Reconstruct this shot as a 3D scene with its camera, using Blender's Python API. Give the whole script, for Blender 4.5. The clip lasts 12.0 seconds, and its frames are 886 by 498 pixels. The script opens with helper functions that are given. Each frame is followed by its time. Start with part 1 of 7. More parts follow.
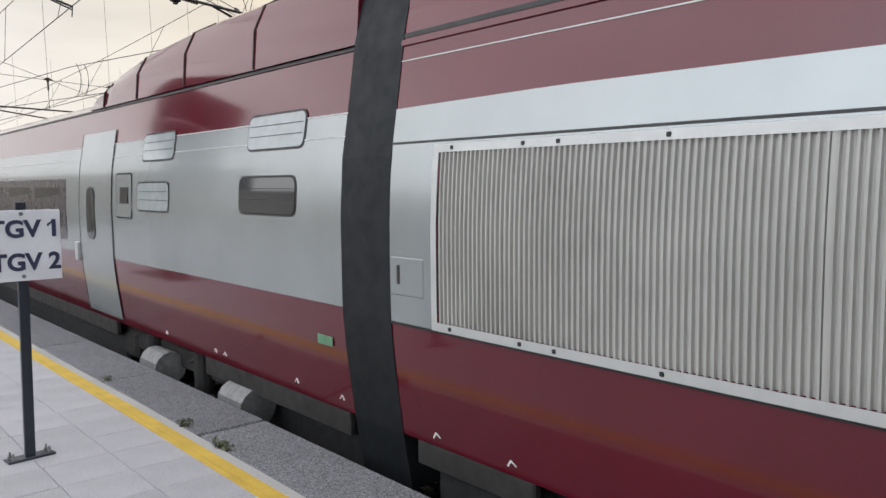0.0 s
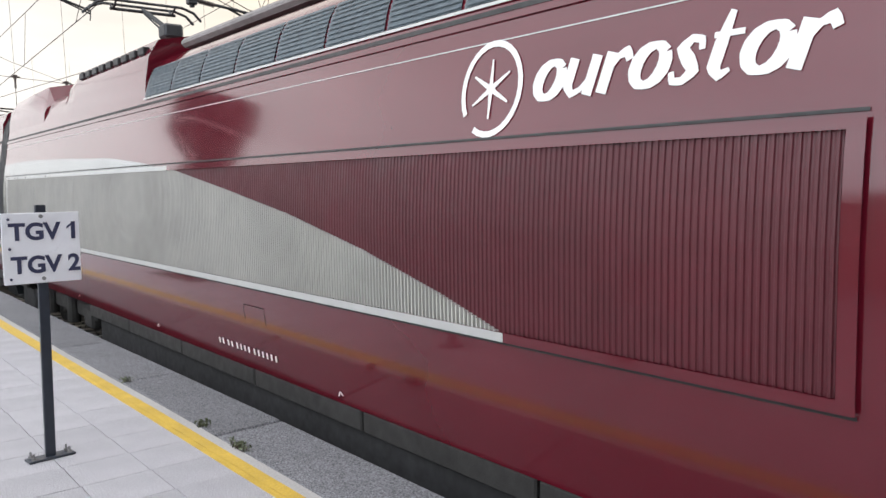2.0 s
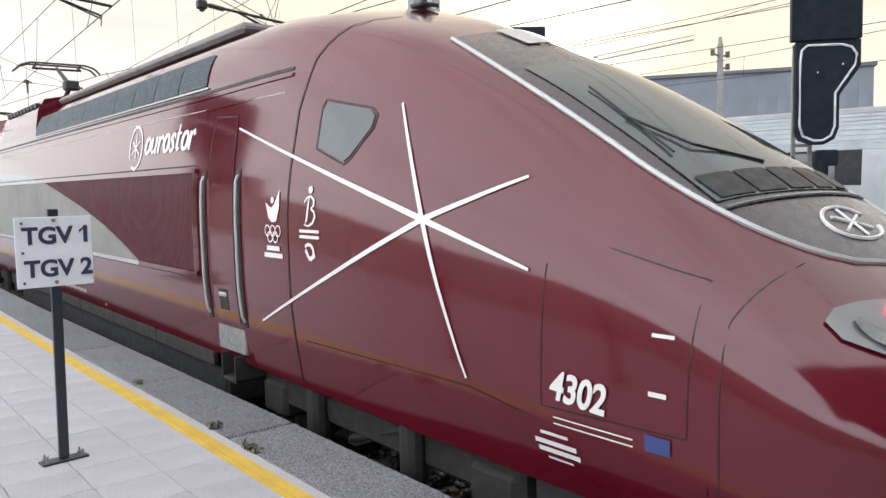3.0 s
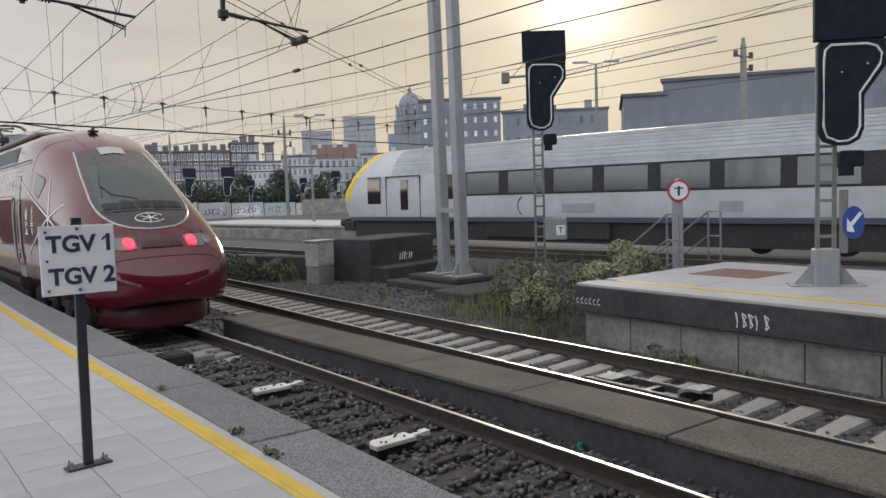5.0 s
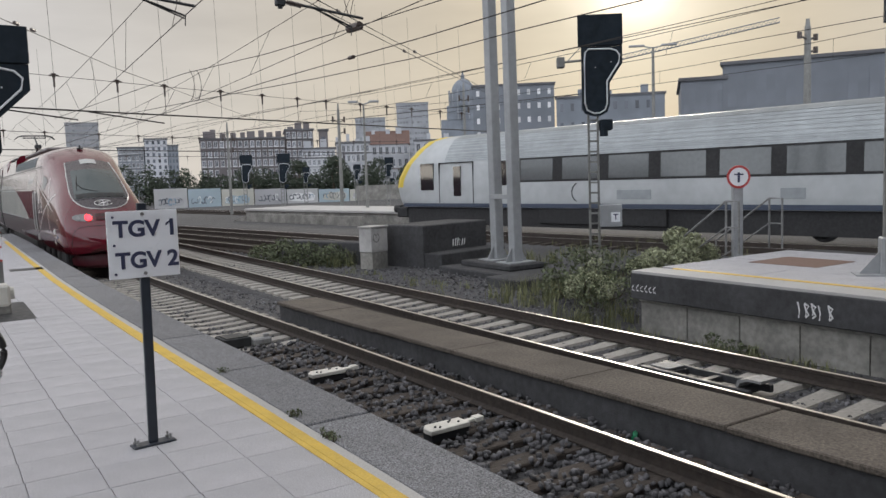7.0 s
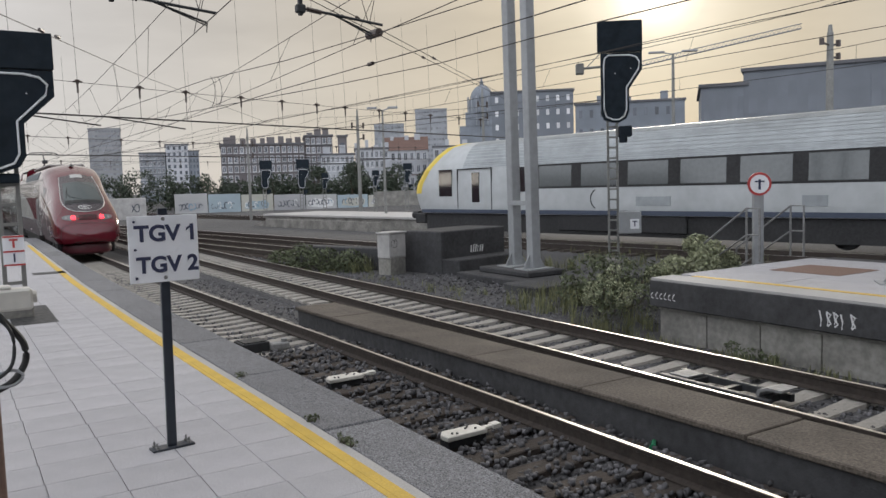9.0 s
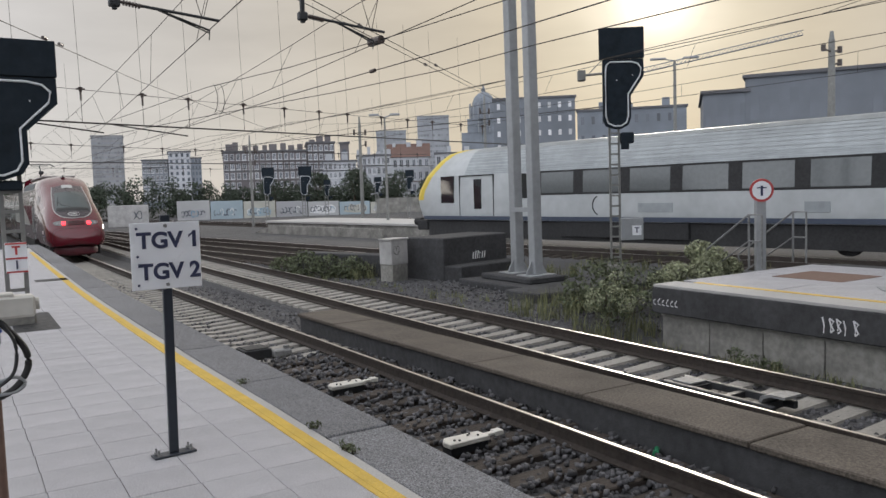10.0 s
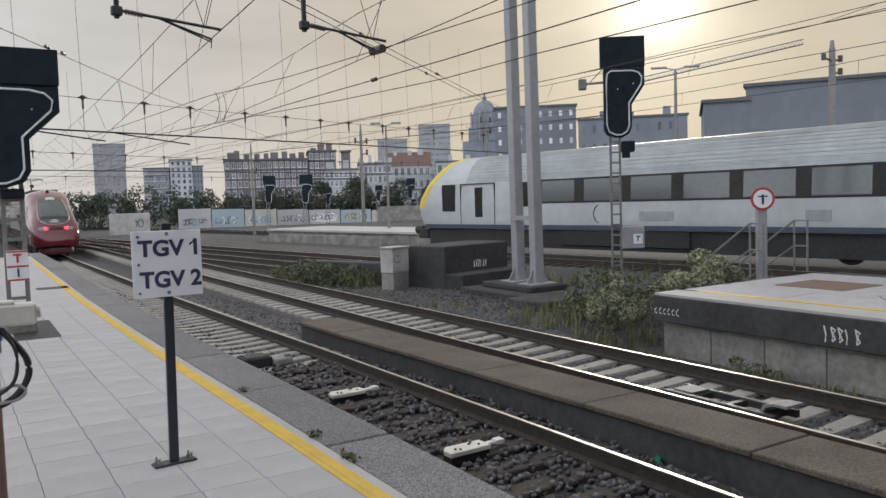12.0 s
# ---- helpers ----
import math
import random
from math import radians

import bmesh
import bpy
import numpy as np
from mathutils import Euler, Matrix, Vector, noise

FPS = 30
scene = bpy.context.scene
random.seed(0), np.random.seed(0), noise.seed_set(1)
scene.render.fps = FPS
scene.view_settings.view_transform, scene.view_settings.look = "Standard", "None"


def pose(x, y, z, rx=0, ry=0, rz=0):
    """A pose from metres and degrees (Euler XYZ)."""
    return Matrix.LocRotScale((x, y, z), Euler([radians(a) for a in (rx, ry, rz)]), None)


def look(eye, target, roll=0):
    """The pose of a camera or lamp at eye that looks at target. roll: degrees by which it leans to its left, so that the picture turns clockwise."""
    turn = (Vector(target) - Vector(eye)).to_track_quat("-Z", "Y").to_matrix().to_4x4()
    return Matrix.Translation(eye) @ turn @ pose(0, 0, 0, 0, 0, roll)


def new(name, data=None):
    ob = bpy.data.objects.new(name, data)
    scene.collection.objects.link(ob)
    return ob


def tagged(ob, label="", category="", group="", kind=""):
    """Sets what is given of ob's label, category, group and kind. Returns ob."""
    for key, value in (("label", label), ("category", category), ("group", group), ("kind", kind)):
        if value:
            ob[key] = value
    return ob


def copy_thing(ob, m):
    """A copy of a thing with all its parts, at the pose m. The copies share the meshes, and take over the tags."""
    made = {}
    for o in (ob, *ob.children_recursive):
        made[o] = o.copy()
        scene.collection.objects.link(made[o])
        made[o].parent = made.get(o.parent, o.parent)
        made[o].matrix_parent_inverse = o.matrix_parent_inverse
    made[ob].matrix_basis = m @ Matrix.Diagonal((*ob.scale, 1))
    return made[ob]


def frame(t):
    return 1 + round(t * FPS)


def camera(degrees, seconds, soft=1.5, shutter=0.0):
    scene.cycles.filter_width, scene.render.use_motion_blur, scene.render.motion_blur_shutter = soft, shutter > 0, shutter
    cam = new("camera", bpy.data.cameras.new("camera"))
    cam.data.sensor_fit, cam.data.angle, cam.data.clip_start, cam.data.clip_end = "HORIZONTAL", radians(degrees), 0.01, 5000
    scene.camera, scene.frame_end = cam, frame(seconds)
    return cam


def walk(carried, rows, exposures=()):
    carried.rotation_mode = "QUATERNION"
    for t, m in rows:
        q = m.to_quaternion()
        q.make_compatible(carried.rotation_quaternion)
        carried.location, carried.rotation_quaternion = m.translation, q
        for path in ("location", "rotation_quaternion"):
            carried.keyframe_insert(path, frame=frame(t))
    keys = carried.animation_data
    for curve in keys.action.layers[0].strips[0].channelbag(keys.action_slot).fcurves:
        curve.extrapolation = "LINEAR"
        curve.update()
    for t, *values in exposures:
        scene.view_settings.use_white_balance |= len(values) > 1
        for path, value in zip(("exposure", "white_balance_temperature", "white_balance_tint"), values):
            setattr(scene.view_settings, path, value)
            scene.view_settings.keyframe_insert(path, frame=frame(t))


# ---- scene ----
cam = camera(58.8, 12.0, soft=1.5)
PATH = [
    (0.0, pose(0, 0, 1.84, 85.02, 0.68, -40.12)),
    (0.5, pose(0, 0, 1.84, 84.98, 0.78, -39.84)),
    (1.0, pose(0, 0, 1.84, 85.05, 0.83, -39.58)),
    (1.5, pose(0, 0, 1.84, 85.06, 0.88, -39.32)),
    (2.0, pose(0, 0, 1.84, 85.08, 0.98, -39.00)),
    (2.5, pose(0, 0, 1.84, 85.03, 1.27, -38.63)),
    (3.0, pose(0, 0, 1.84, 85.21, 1.37, -38.29)),
    (5.0, pose(0.022, -0.016, 1.84, 85.62, 1.96, -36.70)),
    (5.5, pose(0.020, -0.015, 1.84, 85.48, 1.98, -35.97)),
    (6.0, pose(0, 0, 1.84, 85.22, 1.97, -35.04)),
    (6.5, pose(0, 0, 1.84, 84.92, 1.98, -33.87)),
    (7.0, pose(0, 0, 1.84, 84.76, 1.96, -32.89)),
    (7.5, pose(0, 0, 1.84, 84.77, 1.83, -32.16)),
    (9.5, pose(0, 0, 1.84, 85.47, 1.82, -31.50)),
    (10.0, pose(0, 0, 1.84, 85.73, 1.84, -31.41)),
    (10.5, pose(0, 0, 1.84, 85.97, 1.81, -31.35)),
    (11.0, pose(0, 0, 1.84, 86.19, 1.83, -31.31)),
    (11.5, pose(0, 0, 1.84, 86.31, 1.80, -31.35)),
    (12.0, pose(0, 0, 1.84, 86.34, 1.80, -31.33)),
]
walk(cam, PATH, exposures=[(0.0, 0.52), (1.2, 0.74), (2.0, 0.85), (2.6, 0.98), (3.2, 0.74), (4.8, 0.04), (12.0, -0.03)])

# ---- light: low sun behind thin cloud, far across the tracks ----
SUN_DIR = Vector((0.711, 0.668, 0.225)).normalized()
world = bpy.data.worlds.new("evening_sky")
scene.world = world
world.use_nodes = True
wn, wl = world.node_tree.nodes, world.node_tree.links
wn.clear()


def wnode(kind, **values):
    n = wn.new(kind)
    for k, v in values.items():
        n.inputs[k].default_value = v
    return n


w_out = wn.new("ShaderNodeOutputWorld")
w_sky = wn.new("ShaderNodeTexSky")
w_sky.sky_type = "NISHITA"
w_sky.sun_disc = False
w_sky.sun_elevation = radians(13)
w_sky.sun_rotation = math.atan2(SUN_DIR.x, SUN_DIR.y)
w_sky.dust_density = 0.6
w_bg = wnode("ShaderNodeBackground", Strength=0.10)
wl.new(w_sky.outputs[0], w_bg.inputs[0])
# thin cloud sheet, brighter and warmer towards the veiled sun
w_tc = wn.new("ShaderNodeTexCoord")
w_dot = wn.new("ShaderNodeVectorMath")
w_dot.operation = "DOT_PRODUCT"
w_dot.inputs[1].default_value = SUN_DIR
wl.new(w_tc.outputs["Generated"], w_dot.inputs[0])
w_src = w_dot.outputs["Value"]
for op, value in (("ARCCOSINE", 0.0), ("DIVIDE", math.pi), ("POWER", 0.5)):
    w_math = wn.new("ShaderNodeMath")
    w_math.operation = op
    w_math.inputs[1].default_value = value
    wl.new(w_src, w_math.inputs[0])
    w_src = w_math.outputs[0]
w_ramp = wn.new("ShaderNodeValToRGB")
cr = w_ramp.color_ramp
cr.elements[0].position, cr.elements[0].color = 0.0, (6.0, 5.6, 4.8, 1)
cr.elements[1].position, cr.elements[1].color = 1.0, (1.7, 1.78, 1.92, 1)
for pos, col in ((0.085, (2.0, 1.8, 1.5, 1)), (0.113, (1.4, 1.25, 1.02, 1)), (0.141, (1.0, 0.90, 0.72, 1)), (0.178, (0.80, 0.71, 0.55, 1)), (0.236, (0.655, 0.57, 0.44, 1)),
                 (0.333, (0.60, 0.535, 0.445, 1)), (0.471, (0.655, 0.625, 0.60, 1)), (0.56, (0.72, 0.71, 0.715, 1)), (0.64, (1.15, 1.14, 1.17, 1)), (0.76, (1.66, 1.73, 1.86, 1))):
    e = cr.elements.new(pos)
    e.color = col
wl.new(w_src, w_ramp.inputs[0])
w_noise = wnode("ShaderNodeTexNoise", Scale=3.5, Detail=5.0, Roughness=0.55)
w_mapping = wn.new("ShaderNodeMapping")
w_mapping.inputs["Scale"].default_value = (1, 1, 4)
wl.new(w_tc.outputs["Generated"], w_mapping.inputs[0])
wl.new(w_mapping.outputs[0], w_noise.inputs["Vector"])
w_nr = wn.new("ShaderNodeMapRange")
w_nr.inputs[1].default_value, w_nr.inputs[2].default_value = 0.3, 0.7
w_nr.inputs[3].default_value, w_nr.inputs[4].default_value = 0.9, 1.1
wl.new(w_noise.outputs["Fac"], w_nr.inputs[0])
w_bg2 = wnode("ShaderNodeBackground", Strength=1.0)
wl.new(w_ramp.outputs[0], w_bg2.inputs[0])
wl.new(w_nr.outputs[0], w_bg2.inputs[1])
w_mix = wnode("ShaderNodeMixShader", Fac=0.96)
wl.new(w_bg.outputs[0], w_mix.inputs[1])
wl.new(w_bg2.outputs[0], w_mix.inputs[2])
wl.new(w_mix.outputs[0], w_out.inputs[0])

sun = new("sun", bpy.data.lights.new("sun", "SUN"))
sun.data.energy, sun.data.angle, sun.data.color = 1.3, radians(10), (1.0, 0.93, 0.82)
sun.matrix_world = look(SUN_DIR * 50, (0, 0, 0))


# ---- materials ----
def material(name, base, rough=0.6, metal=0.0, vary=0.12, scale=8.0, bump=0.0, bump_scale=60.0, rand=0.0, island=False,
             stain=0.0, stain_scale=0.8, coat=0.0, coat_ior=1.5, emit=0.0, spec=0.5, stretch=(1, 1, 1), rough_vary=0.1, world_space=False):
    m = bpy.data.materials.new(name)
    m.use_nodes = True
    nodes, links = m.node_tree.nodes, m.node_tree.links
    p = nodes["Principled BSDF"]
    p.inputs["Roughness"].default_value = rough
    p.inputs["Metallic"].default_value = metal
    p.inputs["Specular IOR Level"].default_value = spec
    p.inputs["Coat Weight"].default_value = coat
    p.inputs["Coat Roughness"].default_value = 0.09
    p.inputs["Coat IOR"].default_value = coat_ior
    if emit:
        p.inputs["Emission Color"].default_value = (*base, 1)
        p.inputs["Emission Strength"].default_value = emit
    tc = nodes.new("ShaderNodeTexCoord")
    mp = nodes.new("ShaderNodeMapping")
    mp.inputs["Scale"].default_value = stretch
    if world_space:
        geo = nodes.new("ShaderNodeNewGeometry")
        links.new(geo.outputs["Position"], mp.inputs[0])
    else:
        links.new(tc.outputs["Object"], mp.inputs[0])

    def noise_of(s, detail=4.0):
        n = nodes.new("ShaderNodeTexNoise")
        n.inputs["Scale"].default_value, n.inputs["Detail"].default_value = s, detail
        links.new(mp.outputs[0], n.inputs["Vector"])
        return n.outputs["Fac"]

    def ranged(src, lo, hi, a=0.3, b=0.7):
        r = nodes.new("ShaderNodeMapRange")
        for k, v in enumerate((a, b, lo, hi)):
            r.inputs[k + 1].default_value = v
        links.new(src, r.inputs[0])
        return r.outputs[0]

    def times(x, y):
        k = nodes.new("ShaderNodeMath")
        k.operation = "MULTIPLY"
        links.new(x, k.inputs[0])
        links.new(y, k.inputs[1])
        return k.outputs[0]

    value = ranged(noise_of(scale), 1 - vary, 1 + vary)
    if stain:
        value = times(value, ranged(noise_of(stain_scale, 6.0), 1 - stain, 1 + stain * 0.3))
    if rand or island:
        src = nodes.new("ShaderNodeNewGeometry").outputs["Random Per Island"] if island else nodes.new("ShaderNodeObjectInfo").outputs["Random"]
        value = times(value, ranged(src, 1 - rand, 1 + rand, 0, 1))
    hsv = nodes.new("ShaderNodeHueSaturation")
    hsv.inputs["Color"].default_value = (*base, 1)
    links.new(value, hsv.inputs["Value"])
    links.new(hsv.outputs[0], p.inputs["Base Color"])
    if rough_vary:
        links.new(ranged(noise_of(scale * 1.7), max(0.02, rough - rough_vary), min(1, rough + rough_vary)), p.inputs["Roughness"])
    if bump:
        b = nodes.new("ShaderNodeBump")
        b.inputs["Strength"].default_value, b.inputs["Distance"].default_value = bump, 0.01
        links.new(noise_of(bump_scale, 3.0), b.inputs["Height"])
        links.new(b.outputs[0], p.inputs["Normal"])
    return m


M = {
    "tile": material("pale_concrete_tile", (0.405, 0.40, 0.42), 0.75, vary=0.42, scale=130, bump=0.5, bump_scale=170, rand=0.05, stain=0.12, stain_scale=2.2),
    "strip": material("pale_edge_strip", (0.41, 0.40, 0.39), 0.75, vary=0.12, scale=60, bump=0.3, bump_scale=150, stain=0.15),
    "slab": material("granular_edge_slab", (0.165, 0.167, 0.178), 0.85, vary=0.85, scale=95, bump=0.8, bump_scale=130, rand=0.12, stain=0.15, stain_scale=1.5),
    "yellow": material("worn_yellow_paint", (0.60, 0.40, 0.06), 0.6, vary=0.1, scale=60, stain=0.16, stain_scale=5, bump=0.2, bump_scale=140),
    "joint": material("dark_joint", (0.05, 0.05, 0.05), 0.95),
    "concrete": material("weathered_concrete", (0.25, 0.24, 0.22), 0.85, vary=0.2, scale=11, bump=0.4, bump_scale=45, stain=0.45, stain_scale=1.3),
    "concrete_dark": material("sooty_concrete", (0.05, 0.05, 0.053), 0.85, vary=0.2, scale=9, bump=0.4, bump_scale=40, stain=0.35, stain_scale=1.3),
    "wall_top": material("brown_mossy_concrete", (0.10, 0.083, 0.068), 0.9, vary=0.45, scale=38, bump=0.6, bump_scale=70, stain=0.35, stain_scale=1.6),
    "ballast_bed": material("dark_ballast_bed", (0.066, 0.065, 0.068), 0.95, vary=0.55, scale=28, bump=1.0, bump_scale=26, stain=0.25, stain_scale=0.5),
    "stone": material("ballast_stone", (0.10, 0.098, 0.104), 0.85, vary=0.15, scale=30, rand=0.55, island=True),
    "sleeper": material("concrete_sleeper", (0.33, 0.31, 0.28), 0.85, vary=0.15, scale=20, bump=0.3, bump_scale=60, rand=0.1, stain=0.25, stain_scale=3),
    "wood": material("weathered_sleeper_wood", (0.062, 0.05, 0.042), 0.9, vary=0.35, scale=14, bump=0.7, bump_scale=40, rand=0.2, stretch=(0.4, 4, 4)),
    "rail_side": material("rusty_rail_web", (0.036, 0.027, 0.022), 0.8, vary=0.3, scale=12, bump=0.3, bump_scale=50, stain=0.2),
    "rail_top": material("polished_rail_head", (0.66, 0.63, 0.60), 0.36, 1.0, vary=0.08, scale=3, stretch=(8, 0.2, 1), rough_vary=0.06),
    "steel_dark": material("dark_steel", (0.035, 0.037, 0.04), 0.55, 0.3, vary=0.2, bump=0.1),
    "post_blue": material("blue_black_post_paint", (0.022, 0.028, 0.04), 0.4, vary=0.15, scale=12, bump=0.08),
    "sign_white": material("white_sign_enamel", (0.78, 0.79, 0.82), 0.35, vary=0.04, scale=6, stain=0.06, stain_scale=4),
    "ink": material("navy_lettering", (0.035, 0.04, 0.085), 0.45, vary=0.05),
    "galv": material("galvanised_steel", (0.25, 0.25, 0.25), 0.65, 0.3, vary=0.2, scale=18, bump=0.1, stain=0.2),
    "pole_grey": material("grey_painted_column", (0.30, 0.31, 0.32), 0.55, vary=0.08, scale=6, stain=0.15, bump=0.08),
    "white_plastic": material("off_white_plastic", (0.62, 0.60, 0.55), 0.55, vary=0.08, scale=14, stain=0.15, stain_scale=5),
    "cabinet": material("pale_cabinet_paint", (0.42, 0.41, 0.40), 0.6, vary=0.08, scale=7, stain=0.25, stain_scale=2),
    "signal_black": material("matt_black_signal_board", (0.014, 0.020, 0.027), 0.85, vary=0.2, scale=5, spec=0.2),
    "signal_rim": material("white_signal_outline", (0.62, 0.64, 0.66), 0.5, vary=0.08),
    "signal_mast": material("grey_signal_mast", (0.22, 0.22, 0.21), 0.6, 0.2, vary=0.15, scale=8, stain=0.25),
    "glass_black": material("dark_glass", (0.015, 0.018, 0.02), 0.07, vary=0.05, spec=0.8, rough_vary=0.02),
    "wire": material("dark_bronze_wire", (0.03, 0.026, 0.024), 0.6, 0.4),
    "insul": material("brown_insulator", (0.05, 0.035, 0.03), 0.35),
    "leaf": material("dusty_green_leaf", (0.085, 0.10, 0.052), 0.7, vary=0.2, rand=0.5, island=True),
    "leaf_dark": material("dark_tree_leaf", (0.042, 0.056, 0.036), 0.75, vary=0.2, rand=0.5, island=True),
    "grass": material("dry_grass_blade", (0.16, 0.165, 0.08), 0.75, vary=0.2, rand=0.45, island=True),
    "leaf_pale": material("pale_flowering_weed", (0.27, 0.285, 0.18), 0.75, vary=0.2, rand=0.45, island=True),
    "bark": material("tree_bark", (0.07, 0.055, 0.04), 0.9, vary=0.3, bump=0.5),
    "brown_mat": material("rust_brown_cover", (0.17, 0.105, 0.08), 0.8, vary=0.15, scale=20, bump=0.3),
    "graffiti": material("white_spray_paint", (0.62, 0.62, 0.62), 0.7, vary=0.12, scale=12),
    "graffiti_teal": material("teal_spray_paint", (0.16, 0.30, 0.29), 0.7, vary=0.2, scale=12),
    "bottle": material("green_bottle_glass", (0.03, 0.20, 0.10), 0.15, vary=0.1),
    "tsign_red": material("red_sign_paint", (0.42, 0.05, 0.05), 0.5),
    "blue_sign": material("blue_sign_enamel", (0.03, 0.07, 0.28), 0.4),
    # express train
    "red": material("wine_red_train_paint", (0.098, 0.006, 0.014), 0.16, vary=0.05, scale=2.5, stain=0.10, stain_scale=0.7, coat=1.0, coat_ior=1.52, spec=0.1, rough_vary=0.04),
    "red_matt": material("wine_red_louvre_paint", (0.080, 0.009, 0.016), 0.42, vary=0.08, scale=5, stain=0.15),
    "silver": material("silver_train_paint", (0.33, 0.355, 0.355), 0.24, 0.55, vary=0.04, scale=2, stain=0.08, stain_scale=0.9, coat=0.4, rough_vary=0.015),
    "louvre": material("off_white_louvre_metal", (0.37, 0.365, 0.34), 0.5, vary=0.06, scale=3, stain=0.16, stain_scale=0.8),
    "frame_alu": material("white_frame_metal", (0.46, 0.465, 0.455), 0.4, 0.2, vary=0.05),
    "underframe": material("dusty_underframe", (0.024, 0.023, 0.022), 0.75, vary=0.25, scale=6, stain=0.3, stain_scale=1.5, bump=0.2),
    "rubber": material("black_bellows_rubber", (0.010, 0.012, 0.014), 0.6, vary=0.2, scale=5, spec=0.25),
    "roof_grey": material("dusty_grey_roof", (0.20, 0.185, 0.18), 0.6, vary=0.12, scale=5, stain=0.25),
    "roof_mesh": material("slate_blue_roof_louvre", (0.07, 0.095, 0.112), 0.45, 0.2, vary=0.15, scale=9),
    "train_glass": material("tinted_train_glass", (0.02, 0.023, 0.026), 0.05, vary=0.04, spec=0.9, rough_vary=0.01),
    # the grey base holds the pale sky reflection of these panes
    "window_grey": material("pale_reflection_glass", (0.30, 0.33, 0.33), 0.12, vary=0.08, spec=0.8, rough_vary=0.03),
    "screen_glass": material("grey_windscreen_glass", (0.050, 0.066, 0.068), 0.06, vary=0.05, spec=0.8, rough_vary=0.02),
    "decal": material("white_train_decal", (0.72, 0.71, 0.69), 0.4, vary=0.03),
    "wiper": material("black_trim", (0.012, 0.012, 0.013), 0.5),
    "screen_grey": material("grey_nose_panel", (0.032, 0.024, 0.030), 0.3, vary=0.06, coat=0.4),
    "tail_red": material("lit_red_tail_lamp", (1.0, 0.012, 0.02), 0.4, emit=9.0, vary=0.02),
    "lamp_glass": material("clear_lamp_cover", (0.13, 0.135, 0.14), 0.08, spec=0.9, vary=0.05, rough_vary=0.02),
    "blue_flag": material("blue_decal", (0.04, 0.06, 0.20), 0.4),
    "green_tag": material("green_equipment_tag", (0.10, 0.22, 0.13), 0.5),
    # grey suburban train
    "sub_white": material("pale_grey_coach_paint", (0.46, 0.48, 0.49), 0.4, vary=0.05, scale=3, stain=0.12),
    "sub_roof": material("ribbed_grey_coach_roof", (0.34, 0.365, 0.38), 0.5, 0.2, vary=0.1, scale=3, stain=0.2),
    "sub_yellow": material("yellow_coach_front", (0.66, 0.50, 0.07), 0.45, vary=0.06),
    "sub_blue": material("dark_blue_coach_stripe", (0.05, 0.065, 0.10), 0.5, vary=0.1),
    "sub_glass": material("coach_window_glass", (0.10, 0.11, 0.115), 0.12, vary=0.06, spec=0.8, rough_vary=0.03),
    "sub_dark": material("coach_underframe_black", (0.03, 0.03, 0.032), 0.8, vary=0.2, stain=0.3),
}


# ---- mesh helpers ----
def box(bm, x0, x1, y0, y1, z0, z1, bevel=0.0):
    vs = bmesh.ops.create_cube(bm, size=1.0)["verts"]
    for v in vs:
        v.co = ((x0 + x1) / 2 + v.co.x * (x1 - x0), (y0 + y1) / 2 + v.co.y * (y1 - y0), (z0 + z1) / 2 + v.co.z * (z1 - z0))
    if bevel:
        bmesh.ops.bevel(bm, geom=list({e for v in vs for e in v.link_edges}), offset=bevel, segments=1, affect="EDGES")
    return bm


def rod(bm, a, b, r, n=8, r2=None):
    a, b = Vector(a), Vector(b)
    d = b - a
    m = Matrix.Translation((a + b) / 2) @ d.to_track_quat("Z", "Y").to_matrix().to_4x4()
    bmesh.ops.create_cone(bm, cap_ends=True, segments=n, radius1=r, radius2=r if r2 is None else r2, depth=d.length, matrix=m)
    return bm


def tube(bm, pts, r, n=5):
    rings = []
    pts = [Vector(p) for p in pts]
    for i, p in enumerate(pts):
        d = (pts[min(i + 1, len(pts) - 1)] - pts[max(i - 1, 0)]).normalized()
        q = d.to_track_quat("Z", "Y").to_matrix()
        rings.append([bm.verts.new(p + q @ Vector((r * math.cos(2 * math.pi * k / n), r * math.sin(2 * math.pi * k / n), 0))) for k in range(n)])
    for a, b in zip(rings, rings[1:]):
        for k in range(n):
            bm.faces.new((a[k], a[(k + 1) % n], b[(k + 1) % n], b[k]))
    bm.faces.new(rings[0][::-1])
    bm.faces.new(rings[-1])
    return bm


def prism(bm, poly, at, u, v, depth):
    """A flat outline in the plane of u and v, given depth behind it."""
    at, u, v = Vector(at), Vector(u), Vector(v)
    n = u.cross(v).normalized()
    front = [bm.verts.new(at + u * a + v * b) for a, b in poly]
    back = [bm.verts.new(f.co - n * depth) for f in front]
    bm.faces.new(front)
    bm.faces.new(back[::-1])
    k = len(poly)
    for i in range(k):
        bm.faces.new((front[i], back[i], back[(i + 1) % k], front[(i + 1) % k]))
    return bm


def mesh_of(bm, name, mat, smooth=False):
    bmesh.ops.recalc_face_normals(bm, faces=bm.faces)
    me = bpy.data.meshes.new(name)
    bm.to_mesh(me)
    bm.free()
    me.materials.append(M[mat])
    if smooth:
        me.shade_smooth()
        me.set_sharp_from_angle(angle=radians(35))
    return me


